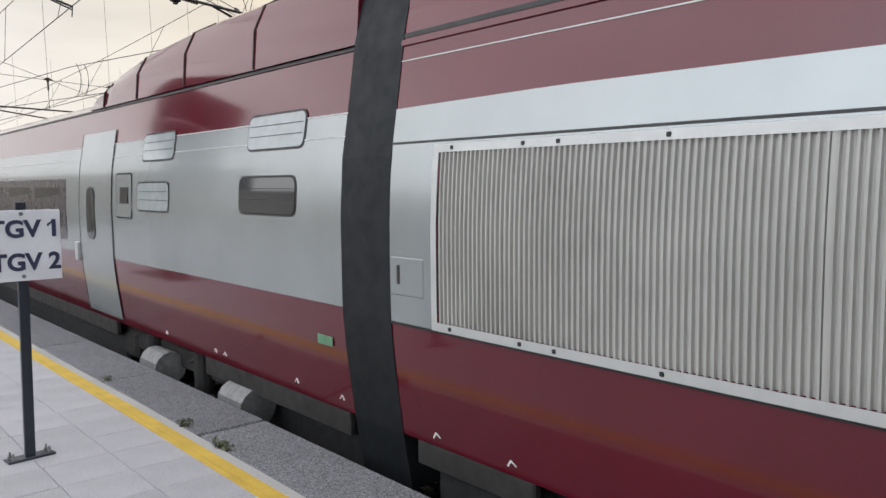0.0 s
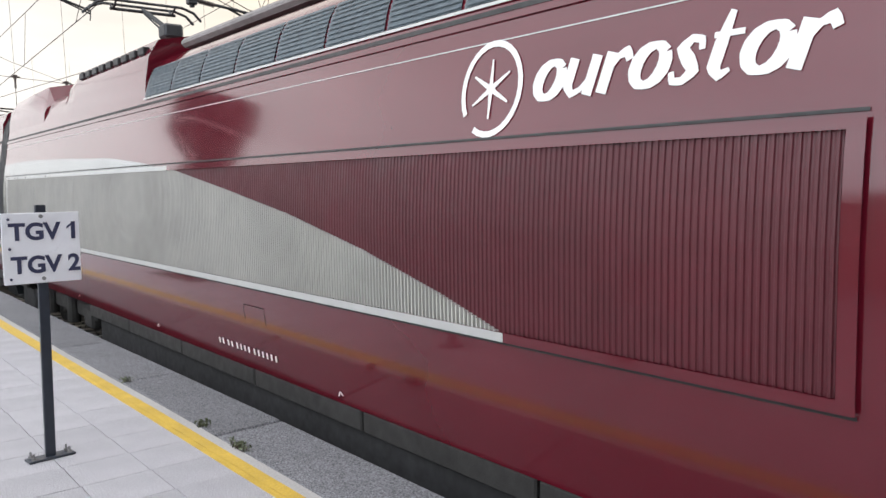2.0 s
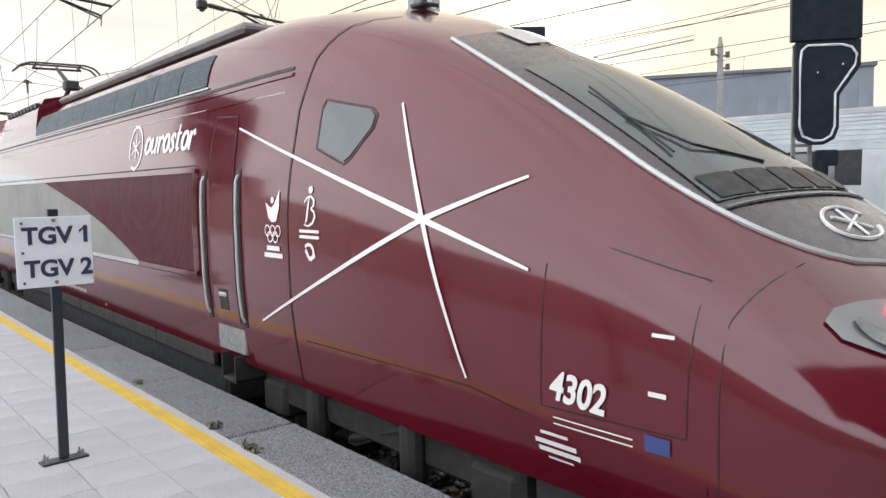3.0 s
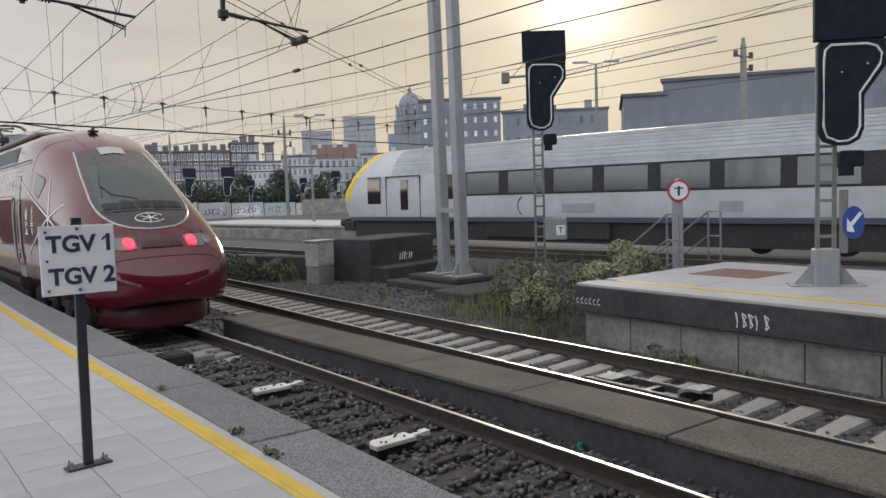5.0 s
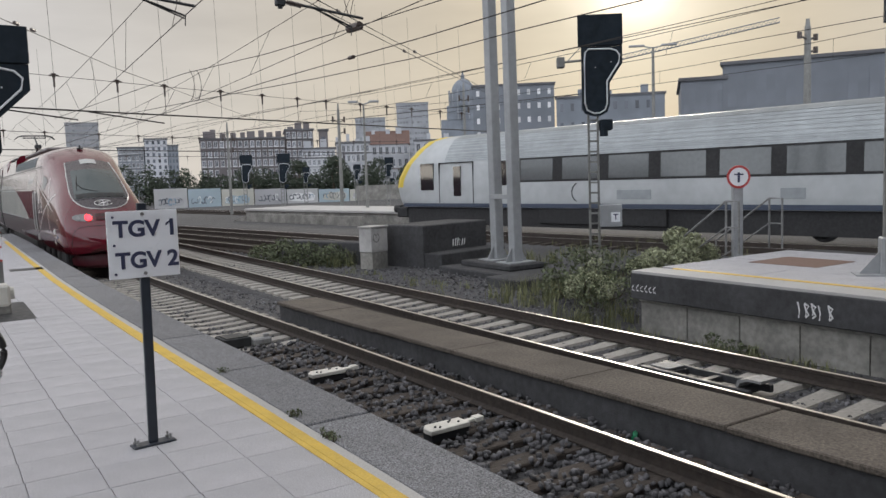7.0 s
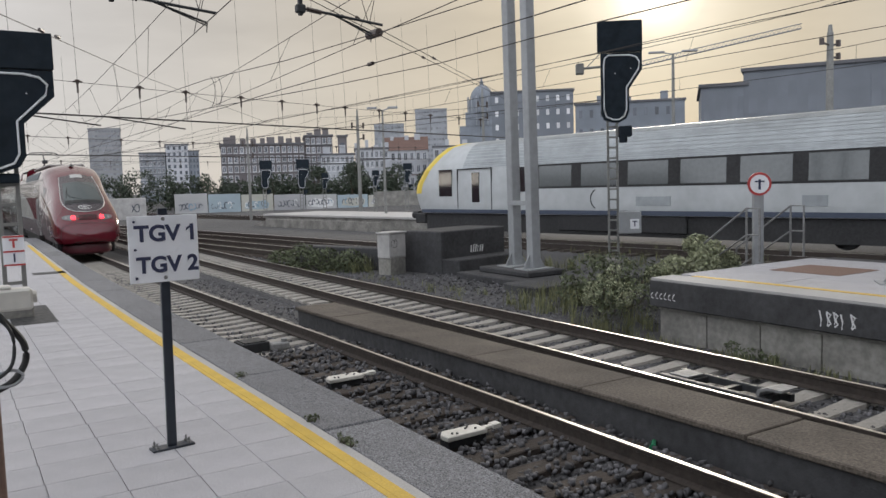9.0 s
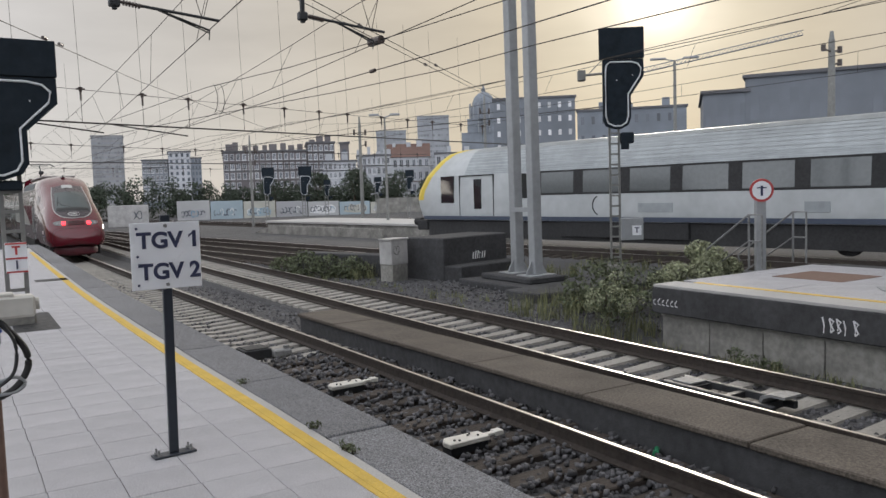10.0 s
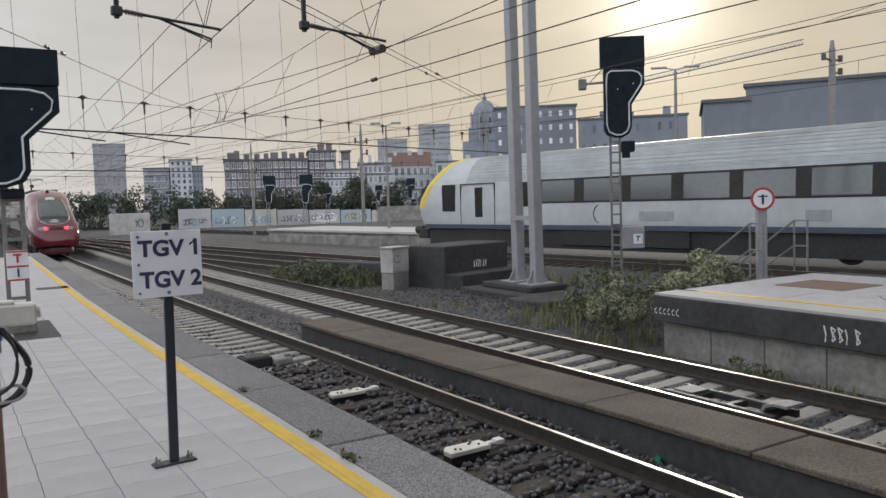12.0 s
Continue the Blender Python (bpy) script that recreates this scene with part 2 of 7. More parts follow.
def part(name, bm, mat, parent=None, label="", at=None, smooth=False):
    me = bm if isinstance(bm, bpy.types.Mesh) else mesh_of(bm, name, mat, smooth)
    ob = new(name, me)
    if parent is not None:
        ob.parent = parent
    if at is not None:
        ob.matrix_basis = at
    return tagged(ob, label)


def thing(name, label, category, at=None, group="", kind="", bm=None, mat=None, smooth=False):
    ob = new(name, mesh_of(bm, name, mat, smooth) if bm is not None else None)
    if at is not None:
        ob.matrix_basis = at
    return tagged(ob, label, category, group, kind)


def B():
    return bmesh.new()


def lettering(text, size, mat, parent, at, bold=0.0, spacing=1.0, squeeze=1.0, name="lettering", depth=0.002, align="CENTER"):
    cu = bpy.data.curves.new("text", "FONT")
    cu.body, cu.size, cu.align_x, cu.align_y = text, size, align, "CENTER"
    cu.offset, cu.extrude, cu.space_character = bold, depth, spacing
    ob = bpy.data.objects.new("text", cu)
    scene.collection.objects.link(ob)
    me = bpy.data.meshes.new_from_object(ob.evaluated_get(bpy.context.evaluated_depsgraph_get()))
    bpy.data.objects.remove(ob)
    me.transform(Matrix.Diagonal((squeeze, 1, 1, 1)))
    me.materials.clear()
    me.materials.append(M[mat])
    if " " in text:
        # the words of a line are parts of their own, split at the widest gap
        spans = sorted((min(xs), max(xs)) for xs in ([me.vertices[i].co.x for i in f.vertices] for f in me.polygons))
        gaps, reach = [], spans[0][1]
        for lo, hi in spans:
            gaps.append((lo - reach, (lo + reach) / 2))
            reach = max(reach, hi)
        cut = max(gaps)[1]
        for sign in (-1, 1):
            bm = bmesh.new()
            bm.from_mesh(me)
            bmesh.ops.delete(bm, geom=[v for v in bm.verts if (v.co.x - cut) * sign < 0], context="VERTS")
            word = part(name, bm, mat, parent, at=at)
        return word
    return part(name, me, mat, parent, at=at)


def flat_mesh(name, verts, faces, mat):
    me = bpy.data.meshes.new(name)
    me.from_pydata([tuple(v) for v in verts], [], [tuple(f) for f in faces])
    me.materials.append(M[mat])
    me.update()
    return me


RAIL = -0.552      # rail head level; the platform is at 0
BED = -0.80        # ballast level


def dip(y):
    """The tracks fall gently past the platform's middle."""
    return -0.008 * min(max(0.0, y - 12), 40)


def edge_bow(y):
    """The platform edge bows slightly towards the platform in its middle."""
    return float(np.interp(y, [4, 6.5, 9, 12, 15, 18, 24, 33], [0, -0.03, -0.085, -0.13, -0.155, -0.165, -0.11, 0]))


def track_bow(y):
    """The first track follows the same gentle curve."""
    return float(np.interp(y, [4, 7, 9, 12, 16, 22, 30, 45, 60], [0, -0.045, -0.08, -0.125, -0.17, -0.19, -0.17, -0.08, 0]))


BEND_Y = (4, 6.5, 9, 12, 15, 18, 24, 33)


# ---- ground and platforms ----
def ground_dip(x, y):
    """Depth of the drain along the foot of the second platform, and of the bed that falls with the first track."""
    x, y = np.asarray(x), np.asarray(y)
    drain = 0.36 * np.clip((x - 9.3) / 0.8, 0, 1) * np.clip((17.2 - x) / 0.8, 0, 1) * np.clip((12.0 - y) / 1.2, 0, 1)
    fall = 0.008 * np.clip(y - 12, 0, 40) * np.clip((150 - y) / 60, 0, 1) * np.clip(x - 1, 0, 1) * np.clip((6.7 - x) / 0.4, 0, 1)
    return drain + fall


def build_ground():
    bm = B()
    xs = [-1500, -12, 0, 1, 2, 6.3, 6.7, 9.3, 9.7, 10.1, 11.5, 16.4, 17.2, 60, 1500]
    ys = [-1500, -60, -26, 0, 10.8, 11.4, 12.0, 52, 90, 150, 1500]
    g = [[bm.verts.new((x, y, BED - float(ground_dip(x, y)))) for y in ys] for x in xs]
    for a, b in zip(g, g[1:]):
        for k in range(len(ys) - 1):
            bm.faces.new((a[k], b[k], b[k + 1], a[k + 1]))
    thing("ground", "dark grey ballast and cinder ground of the rail yard", "ground", kind="structure", bm=bm, mat="ballast_bed")


def build_platform_one():
    bm = B()
    box(bm, -9, 2.16, -12, 37, BED, -0.032)
    box(bm, 2.16, 2.56, -12, 37, BED, -0.20)
    ob = thing("platform", "pale tiled station platform with a yellow safety line along its edge", "platform", kind="structure", bm=bm, mat="concrete")

    def edge_band(x0, x1, y1, z):
        """A flush band along the bowed edge."""
        bm = B()
        rows = []
        for y in (-12, *BEND_Y[:-1], y1):
            d = edge_bow(y)
            rows.append([bm.verts.new((x0 + d, y, -0.03)), bm.verts.new((x0 + d, y, z)), bm.verts.new((x1 + d, y, z)), bm.verts.new((x1 + d, y, -0.03))])
        for p, q in zip(rows, rows[1:]):
            for k in range(3):
                bm.faces.new((p[k], p[k + 1], q[k + 1], q[k]))
        bm.faces.new(rows[0])
        bm.faces.new(rows[-1][::-1])
        return bm
    for x0, x1 in ((2.036, 2.079), (2.082, 2.166)):
        part("yellow_line", edge_band(x0, x1, 33.5, 0.004), "yellow", ob, "worn yellow safety line")
    part("edge_strip", edge_band(2.0805, 2.244, 36.9, 0.0), "strip", ob, "pale strip beside the yellow line")
    # dark inspection cover
    bm = B()
    box(bm, 0.52, 1.12, 12.7, 14.8, -0.03, 0.003, 0.002)
    part("cover_plate", bm, "steel_dark", ob, "dark inspection cover set in the paving")
    bm = B()
    box(bm, 1.35, 2.05, 20.6, 21.2, -0.03, 0.004, 0.002)
    part("cover_plate", bm, "steel_dark", ob, "dark strip across the platform")
    return ob


def build_track(name, x, y0, y1, label):
    ob = thing(name, label, "railway track", at=pose(x, 0, 0), kind="structure")
    bow = track_bow if name == "track_1" else (lambda y: 0.0)
    for side in (-0.735, 0.735):
        bm = B()
        sec = [(-0.07, -0.17), (0.07, -0.17), (0.07, -0.155), (0.012, -0.13), (0.010, -0.045), (0.034, -0.032), (0.034, -0.004), (-0.034, -0.004),
               (-0.034, -0.032), (-0.010, -0.045), (-0.012, -0.13), (-0.07, -0.155)]
        fall = 1.0 if name == "track_1" else 0.0
        pts = [(y, RAIL + dip(y) * fall) for y in (y0, 4, 7, 9, 12, 15, 18, 22, 30, 45, 60, y1)]
        rings = [[bm.verts.new((side + p + bow(y), y, z + q)) for p, q in sec] for y, z in pts]
        for u, v in zip(rings, rings[1:]):
            for k in range(12):
                bm.faces.new((u[k], u[(k + 1) % 12], v[(k + 1) % 12], v[k]))
        bm.faces.new(rings[0][::-1])
        bm.faces.new(rings[-1])
        r = part("rail", bm, "rail_side", ob, "rusty steel rail")
        bm = B()
        for (ya, za), (yb, zb) in zip(pts, pts[1:]):
            bm.faces.new([bm.verts.new(c) for c in ((side - 0.022 + bow(ya), ya, za + 0.001), (side + 0.022 + bow(ya), ya, za + 0.001), (side + 0.022 + bow(yb), yb, zb + 0.001), (side - 0.022 + bow(yb), yb, zb + 0.001))])
        part("running_surface", bm, "rail_top", r, "polished bright rail head")
    return ob


def sleeper_meshes():
    bm = B()
    xs = [-1.25, -0.95, -0.5, 0, 0.5, 0.95, 1.25]
    tops = [-0.19, -0.172, -0.20, -0.225, -0.20, -0.172, -0.19]
    half = [0.14, 0.14, 0.115, 0.105, 0.115, 0.14, 0.14]
    rows = []
    for a, z, h in zip(xs, tops, half):
        rows.append([bm.verts.new(c) for c in ((a, -h - 0.03, -0.32), (a, -h, z), (a, h, z), (a, h + 0.03, -0.32))])
    for p, q in zip(rows, rows[1:]):
        for k in range(3):
            bm.faces.new((p[k], p[k + 1], q[k + 1], q[k]))
    bm.faces.new(rows[0])
    bm.faces.new(rows[-1][::-1])
    concrete = mesh_of(bm, "sleeper", "sleeper")
    bm = B()
    box(bm, -1.28, 1.28, -0.125, 0.125, -0.30, -0.175, 0.012)
    return concrete, mesh_of(bm, "sleeper", "wood")


def lay_sleepers(track, y0, y1, step, wooden_to, meshes):
    rng = random.Random(3)
    y = y0
    while y < y1:
        wood = y < wooden_to
        part("sleeper", meshes[1] if wood else meshes[0], None, track,
             at=pose(rng.uniform(-0.02, 0.02) + (track_bow(y) if wooden_to > 0 else 0.0), y, RAIL + (dip(y) if wooden_to > 0 else 0.0) + (rng.uniform(-0.02, 0.0) if wood else 0), 0, 0, rng.uniform(-1.2, 1.2) * (1.5 if wood else 0.5)))
        y += step


def scatter_stones(name, patches, label, keep=None):
    rng = np.random.default_rng(5)
    base = np.array([(x, y, z) for x in (-1, 1) for y in (-1, 1) for z in (-1, 1)], float)
    quads = np.array([(0, 1, 3, 2), (4, 6, 7, 5), (0, 4, 5, 1), (2, 3, 7, 6), (0, 2, 6, 4), (1, 5, 7, 3)])
    verts, faces, off = [], [], 0
    for x0, x1, y0, y1, n, z in patches:
        p = np.stack([rng.uniform(x0, x1, n), rng.uniform(y0, y1, n), np.full(n, z) + rng.uniform(-0.025, 0.03, n)], 1)
        p[:, 2] -= ground_dip(p[:, 0], p[:, 1])
        s = rng.uniform(0.014, 0.029, (n, 1, 3)) * (1 + 0.25 * rng.random((n, 1, 1)))
        v = base[None] * s * rng.uniform(0.55, 1.15, (n, 8, 3))
        a = rng.uniform(0, 6.28, (n, 1))
        b = rng.uniform(-0.7, 0.7, (n, 1))
        c, d = np.cos(a), np.sin(a)
        x, y, zz = v[..., 0] * c - v[..., 1] * d, v[..., 0] * d + v[..., 1] * c, v[..., 2]
        y, zz = y * np.cos(b) - zz * np.sin(b), y * np.sin(b) + zz * np.cos(b)
        v = np.stack([x, y, zz], 2) + p[:, None]
        verts.append(v.reshape(-1, 3))
        faces.append((quads[None] + (np.arange(n) * 8)[:, None, None] + off).reshape(-1, 4))
        off += n * 8
    verts, faces = np.concatenate(verts), np.concatenate(faces)
    me = bpy.data.meshes.new(name)
    me.vertices.add(len(verts))
    me.vertices.foreach_set("co", verts.ravel())
    me.loops.add(faces.size)
    me.loops.foreach_set("vertex_index", faces.ravel())
    me.polygons.add(len(faces))
    me.polygons.foreach_set("loop_start", np.arange(0, faces.size, 4))
    me.update(calc_edges=True)
    me.materials.append(M["stone"])
    tagged(new(name, me), label, "ballast", kind="stuff")


def build_low_wall():
    """The low concrete wall between the two near tracks, running slightly askew."""
    def edge(y):
        return 5.62 - (y - 4) * 0.034, 6.44 - (y - 4) * 0.034
    bm = B()
    y0, y1 = -8, 14.1
    z0, z1, inset = BED - 0.1, -0.46, 0.06
    a0, b0 = edge(y0)
    a1, b1 = edge(y1)
    vs = [bm.verts.new(c) for c in ((a0 + inset, y0, z0), (b0 - inset, y0, z0), (b1 - inset, y1, z0), (a1 + inset, y1, z0),
                                    (a0 + inset, y0, z1), (b0 - inset, y0, z1), (b1 - inset, y1, z1), (a1 + inset, y1, z1))]
    for f in ((0, 1, 2, 3), (4, 5, 6, 7), (0, 1, 5, 4), (1, 2, 6, 5), (2, 3, 7, 6), (3, 0, 4, 7)):
        bm.faces.new([vs[i] for i in f])
    ob = thing("low_wall", "low dark concrete wall with a brown mossy top between two tracks", "wall", kind="structure", bm=bm, mat="concrete_dark")
    rng = random.Random(4)
    y = y0
    while y < y1 - 0.3:
        e = min(y + 2.05, y1)
        a0, b0 = edge(y + 0.006)
        a1, b1 = edge(e - 0.006)
        bm = B()
        z = -0.40 + rng.uniform(-0.008, 0.008)
        vs = [bm.verts.new(c) for c in ((a0, y + 0.006, z - 0.06), (b0, y + 0.006, z - 0.06), (b1, e - 0.006, z - 0.06), (a1, e - 0.006, z - 0.06),
                                        (a0, y + 0.006, z), (b0, y + 0.006, z), (b1, e - 0.006, z), (a1, e - 0.006, z))]
        for f in ((0, 1, 2, 3), (4, 5, 6, 7), (0, 1, 5, 4), (1, 2, 6, 5), (2, 3, 7, 6), (3, 0, 4, 7)):
            bm.faces.new([vs[i] for i in f])
        bmesh.ops.bevel(bm, geom=bm.edges[:], offset=0.012, segments=1, affect="EDGES")
        part("coping_slab", bm, "wall_top", ob, "brown mossy coping slab")
        y = e


def build_platform_two():
    x0, x1, y0, y1 = 10.72, 16.4, -25, 10.3
    bm = B()
    box(bm, x0 + 0.22, x1 - 0.05, y0, y1 - 0.1, BED - 0.45, -0.52)
    box(bm, x0, x1, y0, y1, -0.52, -0.05, 0.015)
    ob = thing("platform_end", "end of a second platform with a dark overhanging edge beam", "platform", kind="structure", bm=bm, mat="concrete_dark")
    # recessed wall panels under the edge beam
    bm = B()
    box(bm, x0 + 0.10, x0 + 0.21, y0, y1 - 0.12, -0.575, -0.525, 0.006)
    part("ledge", bm, "concrete", ob)
    y = 9.12 + 1.07
    rng = random.Random(8)
    while y > -12:
        bm = B()
        box(bm, x0 + 0.16, x0 + 0.22, max(y - 1.05, -12), y, BED - 0.42, -0.58, 0.008)
        part("wall_panel", bm, "concrete", ob)
        y -= 1.07
    bm = B()
    box(bm, x0 + 0.02, x0 + 0.62, y0, y1 - 0.02, -0.05, 0.0, 0.006)
    part("edge_slab", bm, "strip", ob, "pale grey edge slab")
    bm = B()
    box(bm, x0 + 0.66, x0 + 0.80, y0, y1 - 0.4, -0.05, 0.001, 0.002)
    part("yellow_line", bm, "yellow", ob, "worn yellow safety line")
    # paving slabs
    bm = B()
    box(bm, 0, 0.99, 0, 0.99, -0.05, 0.0, 0.004)
    slab = mesh_of(bm, "paving_slab", "tile")
    x = x0 + 0.82
    while x < x1 - 0.9:
        y = y1 - 1.02
        while y > -6:
            part("paving_slab", slab, "tile", ob, at=pose(x, y, rng.uniform(-0.004, 0.002)))
            y -= 1.0
        x += 1.0
    bm = B()
    box(bm, 13.1, 14.35, 8.1, 9.5, -0.02, 0.006, 0.002)
    part("cover_plate", bm, "brown_mat", ob, "rust brown cover plate")
    # scrawled paint on the edge beam, as plain strokes
    def stroke(pts, mat, r=0.014):
        bm = B()
        tube(bm, [(x0 - 0.001, a, b) for a, b in pts], r, 6)
        for v in bm.verts:
            v.co.x = x0 - 0.001 + (v.co.x - x0 + 0.001) * 0.15
        part("paint_stroke", bm, mat, ob, "sprayed paint scrawl")
    for k, yy in enumerate((6.91, 6.80, 6.69, 6.58, 6.43)):
        stroke([(yy + 0.02, -0.20 - 0.02 * (k % 2)), (yy - 0.01, -0.33), (yy, -0.44 + 0.03 * (k % 3))], "graffiti", 0.014)
        if k in (1, 2, 4):
            stroke([(yy + 0.02, -0.21), (yy - 0.05, -0.25), (yy - 0.01, -0.31), (yy - 0.05, -0.38), (yy, -0.42)], "graffiti", 0.016)
    for k, yy in enumerate((10.24, 10.13, 10.03, 9.93, 9.83, 9.73)):
        stroke([(yy - 0.03, -0.27 + 0.02 * (k % 2)), (yy + 0.02, -0.31), (yy + 0.01, -0.36), (yy - 0.04, -0.37)], "graffiti", 0.010)
    return ob




# ---- the red express train ----
# Own space of each vehicle: x across (the platform side is -x), y along, z above the rail head.
PROFILE_Z = np.array([0.35, 0.75, 1.22, 1.50, 2.15, 2.55, 2.85, 3.32, 3.60, 3.80, 3.95, 4.03, 4.07])
PROFILE_W = np.array([1.20, 1.27, 1.33, 1.355, 1.355, 1.33, 1.28, 1.21, 1.15, 1.04, 0.85, 0.55, 0.0])
NOSE_Y = np.array([0.0, 16.0, 17.0, 17.75, 18.8, 20.1, 20.67, 21.2, 21.65, 22.1, 22.54, 22.80, 22.98])
NOSE_TOP = np.array([4.07, 4.07, 4.06, 3.97, 3.68, 3.10, 2.77, 2.43, 2.11, 1.78, 1.42, 1.2, 1.0])
NOSE_BOT = np.array([0.75, 0.75, 0.75, 0.74, 0.72, 0.70, 0.69, 0.68, 0.67, 0.66, 0.70, 0.80, 1.05])
NOSE_W = np.array([1.0, 1.0, 1.0, 0.998, 0.99, 0.97, 0.96, 0.95, 0.94, 0.925, 0.90, 0.88, 0.86])


def eased(xs, ys, width, n=400):
    """A finely sampled, rounded version of a polyline."""
    x = np.linspace(xs[0], xs[-1], n)
    y = np.interp(x, xs, ys)
    k = max(1, int(width / (x[1] - x[0])))
    pad = np.concatenate([2 * y[0] - y[1:k + 1][::-1], y, 2 * y[-1] - y[-k - 1:-1][::-1]])
    kernel = np.hanning(2 * k + 3)[1:-1]
    return x, np.convolve(pad, kernel / kernel.sum(), "valid")


SECTION_Z, SECTION_W = eased(PROFILE_Z, PROFILE_W, 0.22)
SECTION_W[-1] = 0.0
NOSE_X, NOSE_TOP = eased(NOSE_Y, NOSE_TOP, 0.5, 900)
_, NOSE_BOT = eased(NOSE_Y, NOSE_BOT, 0.3, 900)
_, NOSE_W = eased(NOSE_Y, NOSE_W, 0.4, 900)
NOSE_Y = NOSE_X


NOSE_END, NOSE_TIP, TIP_Z = 22.1, 22.70, 0.97


def nose_limits(d):
    """Upper and lower limit and width factor of the skin, d metres from the coupled end; the last metre closes like a blunt bowl."""
    e = min(d, NOSE_END)
    top, bot, w = (float(np.interp(e, NOSE_Y, a)) for a in (NOSE_TOP, NOSE_BOT, NOSE_W))
    t = min(max((d - NOSE_END) / (NOSE_TIP - NOSE_END), 0.0), 1.0)
    if t > 0:
        top = TIP_Z + (top - TIP_Z) * (1 - t ** 1.3) ** 0.7
        bot = TIP_Z - (TIP_Z - bot) * (1 - t ** 5) ** 0.5
    u = min(max((d - 21.5) / (NOSE_TIP - 21.5), 0.0), 1.0)
    w *= (1 - u ** 3.3) ** 0.5
    return top, bot, w


def body_half_width(y, z):
    """Half width of the power car's skin at y (negative towards the nose) and height z."""
    d = -y
    top, bot, w = nose_limits(d)
    h = min(max((z - bot) / max(top - bot, 1e-6), 0.0), 1.0)
    straight = float(np.interp(0.75 + h * 3.32, SECTION_Z, SECTION_W))
    k = min(max((d - 17.2) / 4.8, 0.0), 1.0)
    k = k * k * (3 - 2 * k)
    oval = 1.36 * (max(0.0, 1 - max(0.0, (h - 0.28) / 0.72) ** (2.0 + 3.0 * k ** 3))) ** 0.5 * (1 - 0.10 * max(0.0, (0.28 - h) / 0.28) ** 2)
    return w * ((1 - k) * straight + k * oval)


def skin(y, z, out=0.0, side=-1):
    return Vector((side * (body_half_width(y, z) + out), y, z))


def top_skin(y, x, out=0.0):
    """The point of the upper skin above x."""
    d = -y
    hi, bot, _ = nose_limits(d)
    lo = 0.45 * bot + 0.55 * hi - 0.3
    for _ in range(22):
        mid = (lo + hi) / 2
        if body_half_width(y, mid) > abs(x):
            lo = mid
        else:
            hi = mid
    dz = (nose_limits(d + 0.05)[0] - nose_limits(d - 0.05)[0]) / 0.1
    n = Vector((x * 0.35, dz, 1.0)).normalized()
    return Vector((x, y, lo)) + n * out


def skin_grid(bm, ys, zs, out, both=False):
    for side in ((-1, 1) if both else (-1,)):
        g = [[bm.verts.new(skin(y, z, out, side)) for z in zs] for y in ys]
        for i in range(len(ys) - 1):
            for j in range(len(zs) - 1):
                bm.faces.new((g[i][j], g[i + 1][j], g[i + 1][j + 1], g[i][j + 1]))
    return bm


def skin_strip(bm, pts, widths, out=0.006, side=-1, steps=10):
    """A band that lies on the side skin along (y, z) points."""
    fine = []
    for (p, q), (a, b) in zip(zip(pts, pts[1:]), zip(widths, widths[1:])):
        for k in range(steps):
            f = k / steps
            fine.append((p[0] + (q[0] - p[0]) * f, p[1] + (q[1] - p[1]) * f, a + (b - a) * f))
    fine.append((*pts[-1], widths[-1]))
    rows = []
    for i, (y, z, w) in enumerate(fine):
        y2, z2, _ = fine[min(i + 1, len(fine) - 1)]
        y1, z1, _ = fine[max(i - 1, 0)]
        d = math.hypot(y2 - y1, z2 - z1) or 1
        ny, nz = -(z2 - z1) / d, (y2 - y1) / d
        rows.append((bm.verts.new(skin(y + ny * w / 2, z + nz * w / 2, out, side)), bm.verts.new(skin(y - ny * w / 2, z - nz * w / 2, out, side))))
    for a, b in zip(rows, rows[1:]):
        bm.faces.new((a[0], a[1], b[1], b[0]))
    return bm


def skin_poly(bm, pts, out=0.006, side=-1):
    """A small flat shape given by (y, z) points, laid on the side skin."""
    bm.faces.new([bm.verts.new(skin(y, z, out, side)) for y, z in pts])
    return bm


def ring_poly(bm, cy, cz, ry, rz, width, out=0.006, a0=0.0, a1=360.0, lean=0.0):
    n = 28
    rows = []
    for k in range(n + 1):
        a = radians(a0 + (a1 - a0) * k / n)
        row = []
        for f in (0, width):
            y, z = (ry - f) * math.cos(a), (rz - f) * math.sin(a)
            row.append(bm.verts.new(skin(cy + y + lean * z, cz + z, out)))
        rows.append(row)
    for a, b in zip(rows, rows[1:]):
        bm.faces.new((a[0], b[0], b[1], a[1]))
    return bm


def side_box(bm, y0, y1, z0, z1, depth_in, depth_out, bevel=0.01):
    """A block that stands proud of the skin on the platform side."""
    w = body_half_width((y0 + y1) / 2, (z0 + z1) / 2)
    return box(bm, -w - depth_out, -w + depth_in, min(y0, y1), max(y0, y1), z0, z1, bevel)


def swoosh_top(y):
    """Upper limit of the pale area on the power car's side."""
    return float(np.interp(-y, [0, 1.5, 3.0, 5.0, 6.8, 8.0, 9.1, 10.4, 11.55, 12.6, 13.45, 14.15],
                           [2.84, 2.86, 2.85, 2.80, 2.75, 2.66, 2.55, 2.35, 2.16, 1.94, 1.72, 1.505]))


def wheel(parent, y, x=0.0, r=0.44):
    for side in (-0.72, 0.72):
        bm = B()
        rod(bm, (side - 0.065, y, r), (side + 0.065, y, r), r, 28)
        rod(bm, (side - 0.09, y, r), (side + 0.09, y, r), 0.16, 16)
        part("wheel", bm, "underframe", parent)


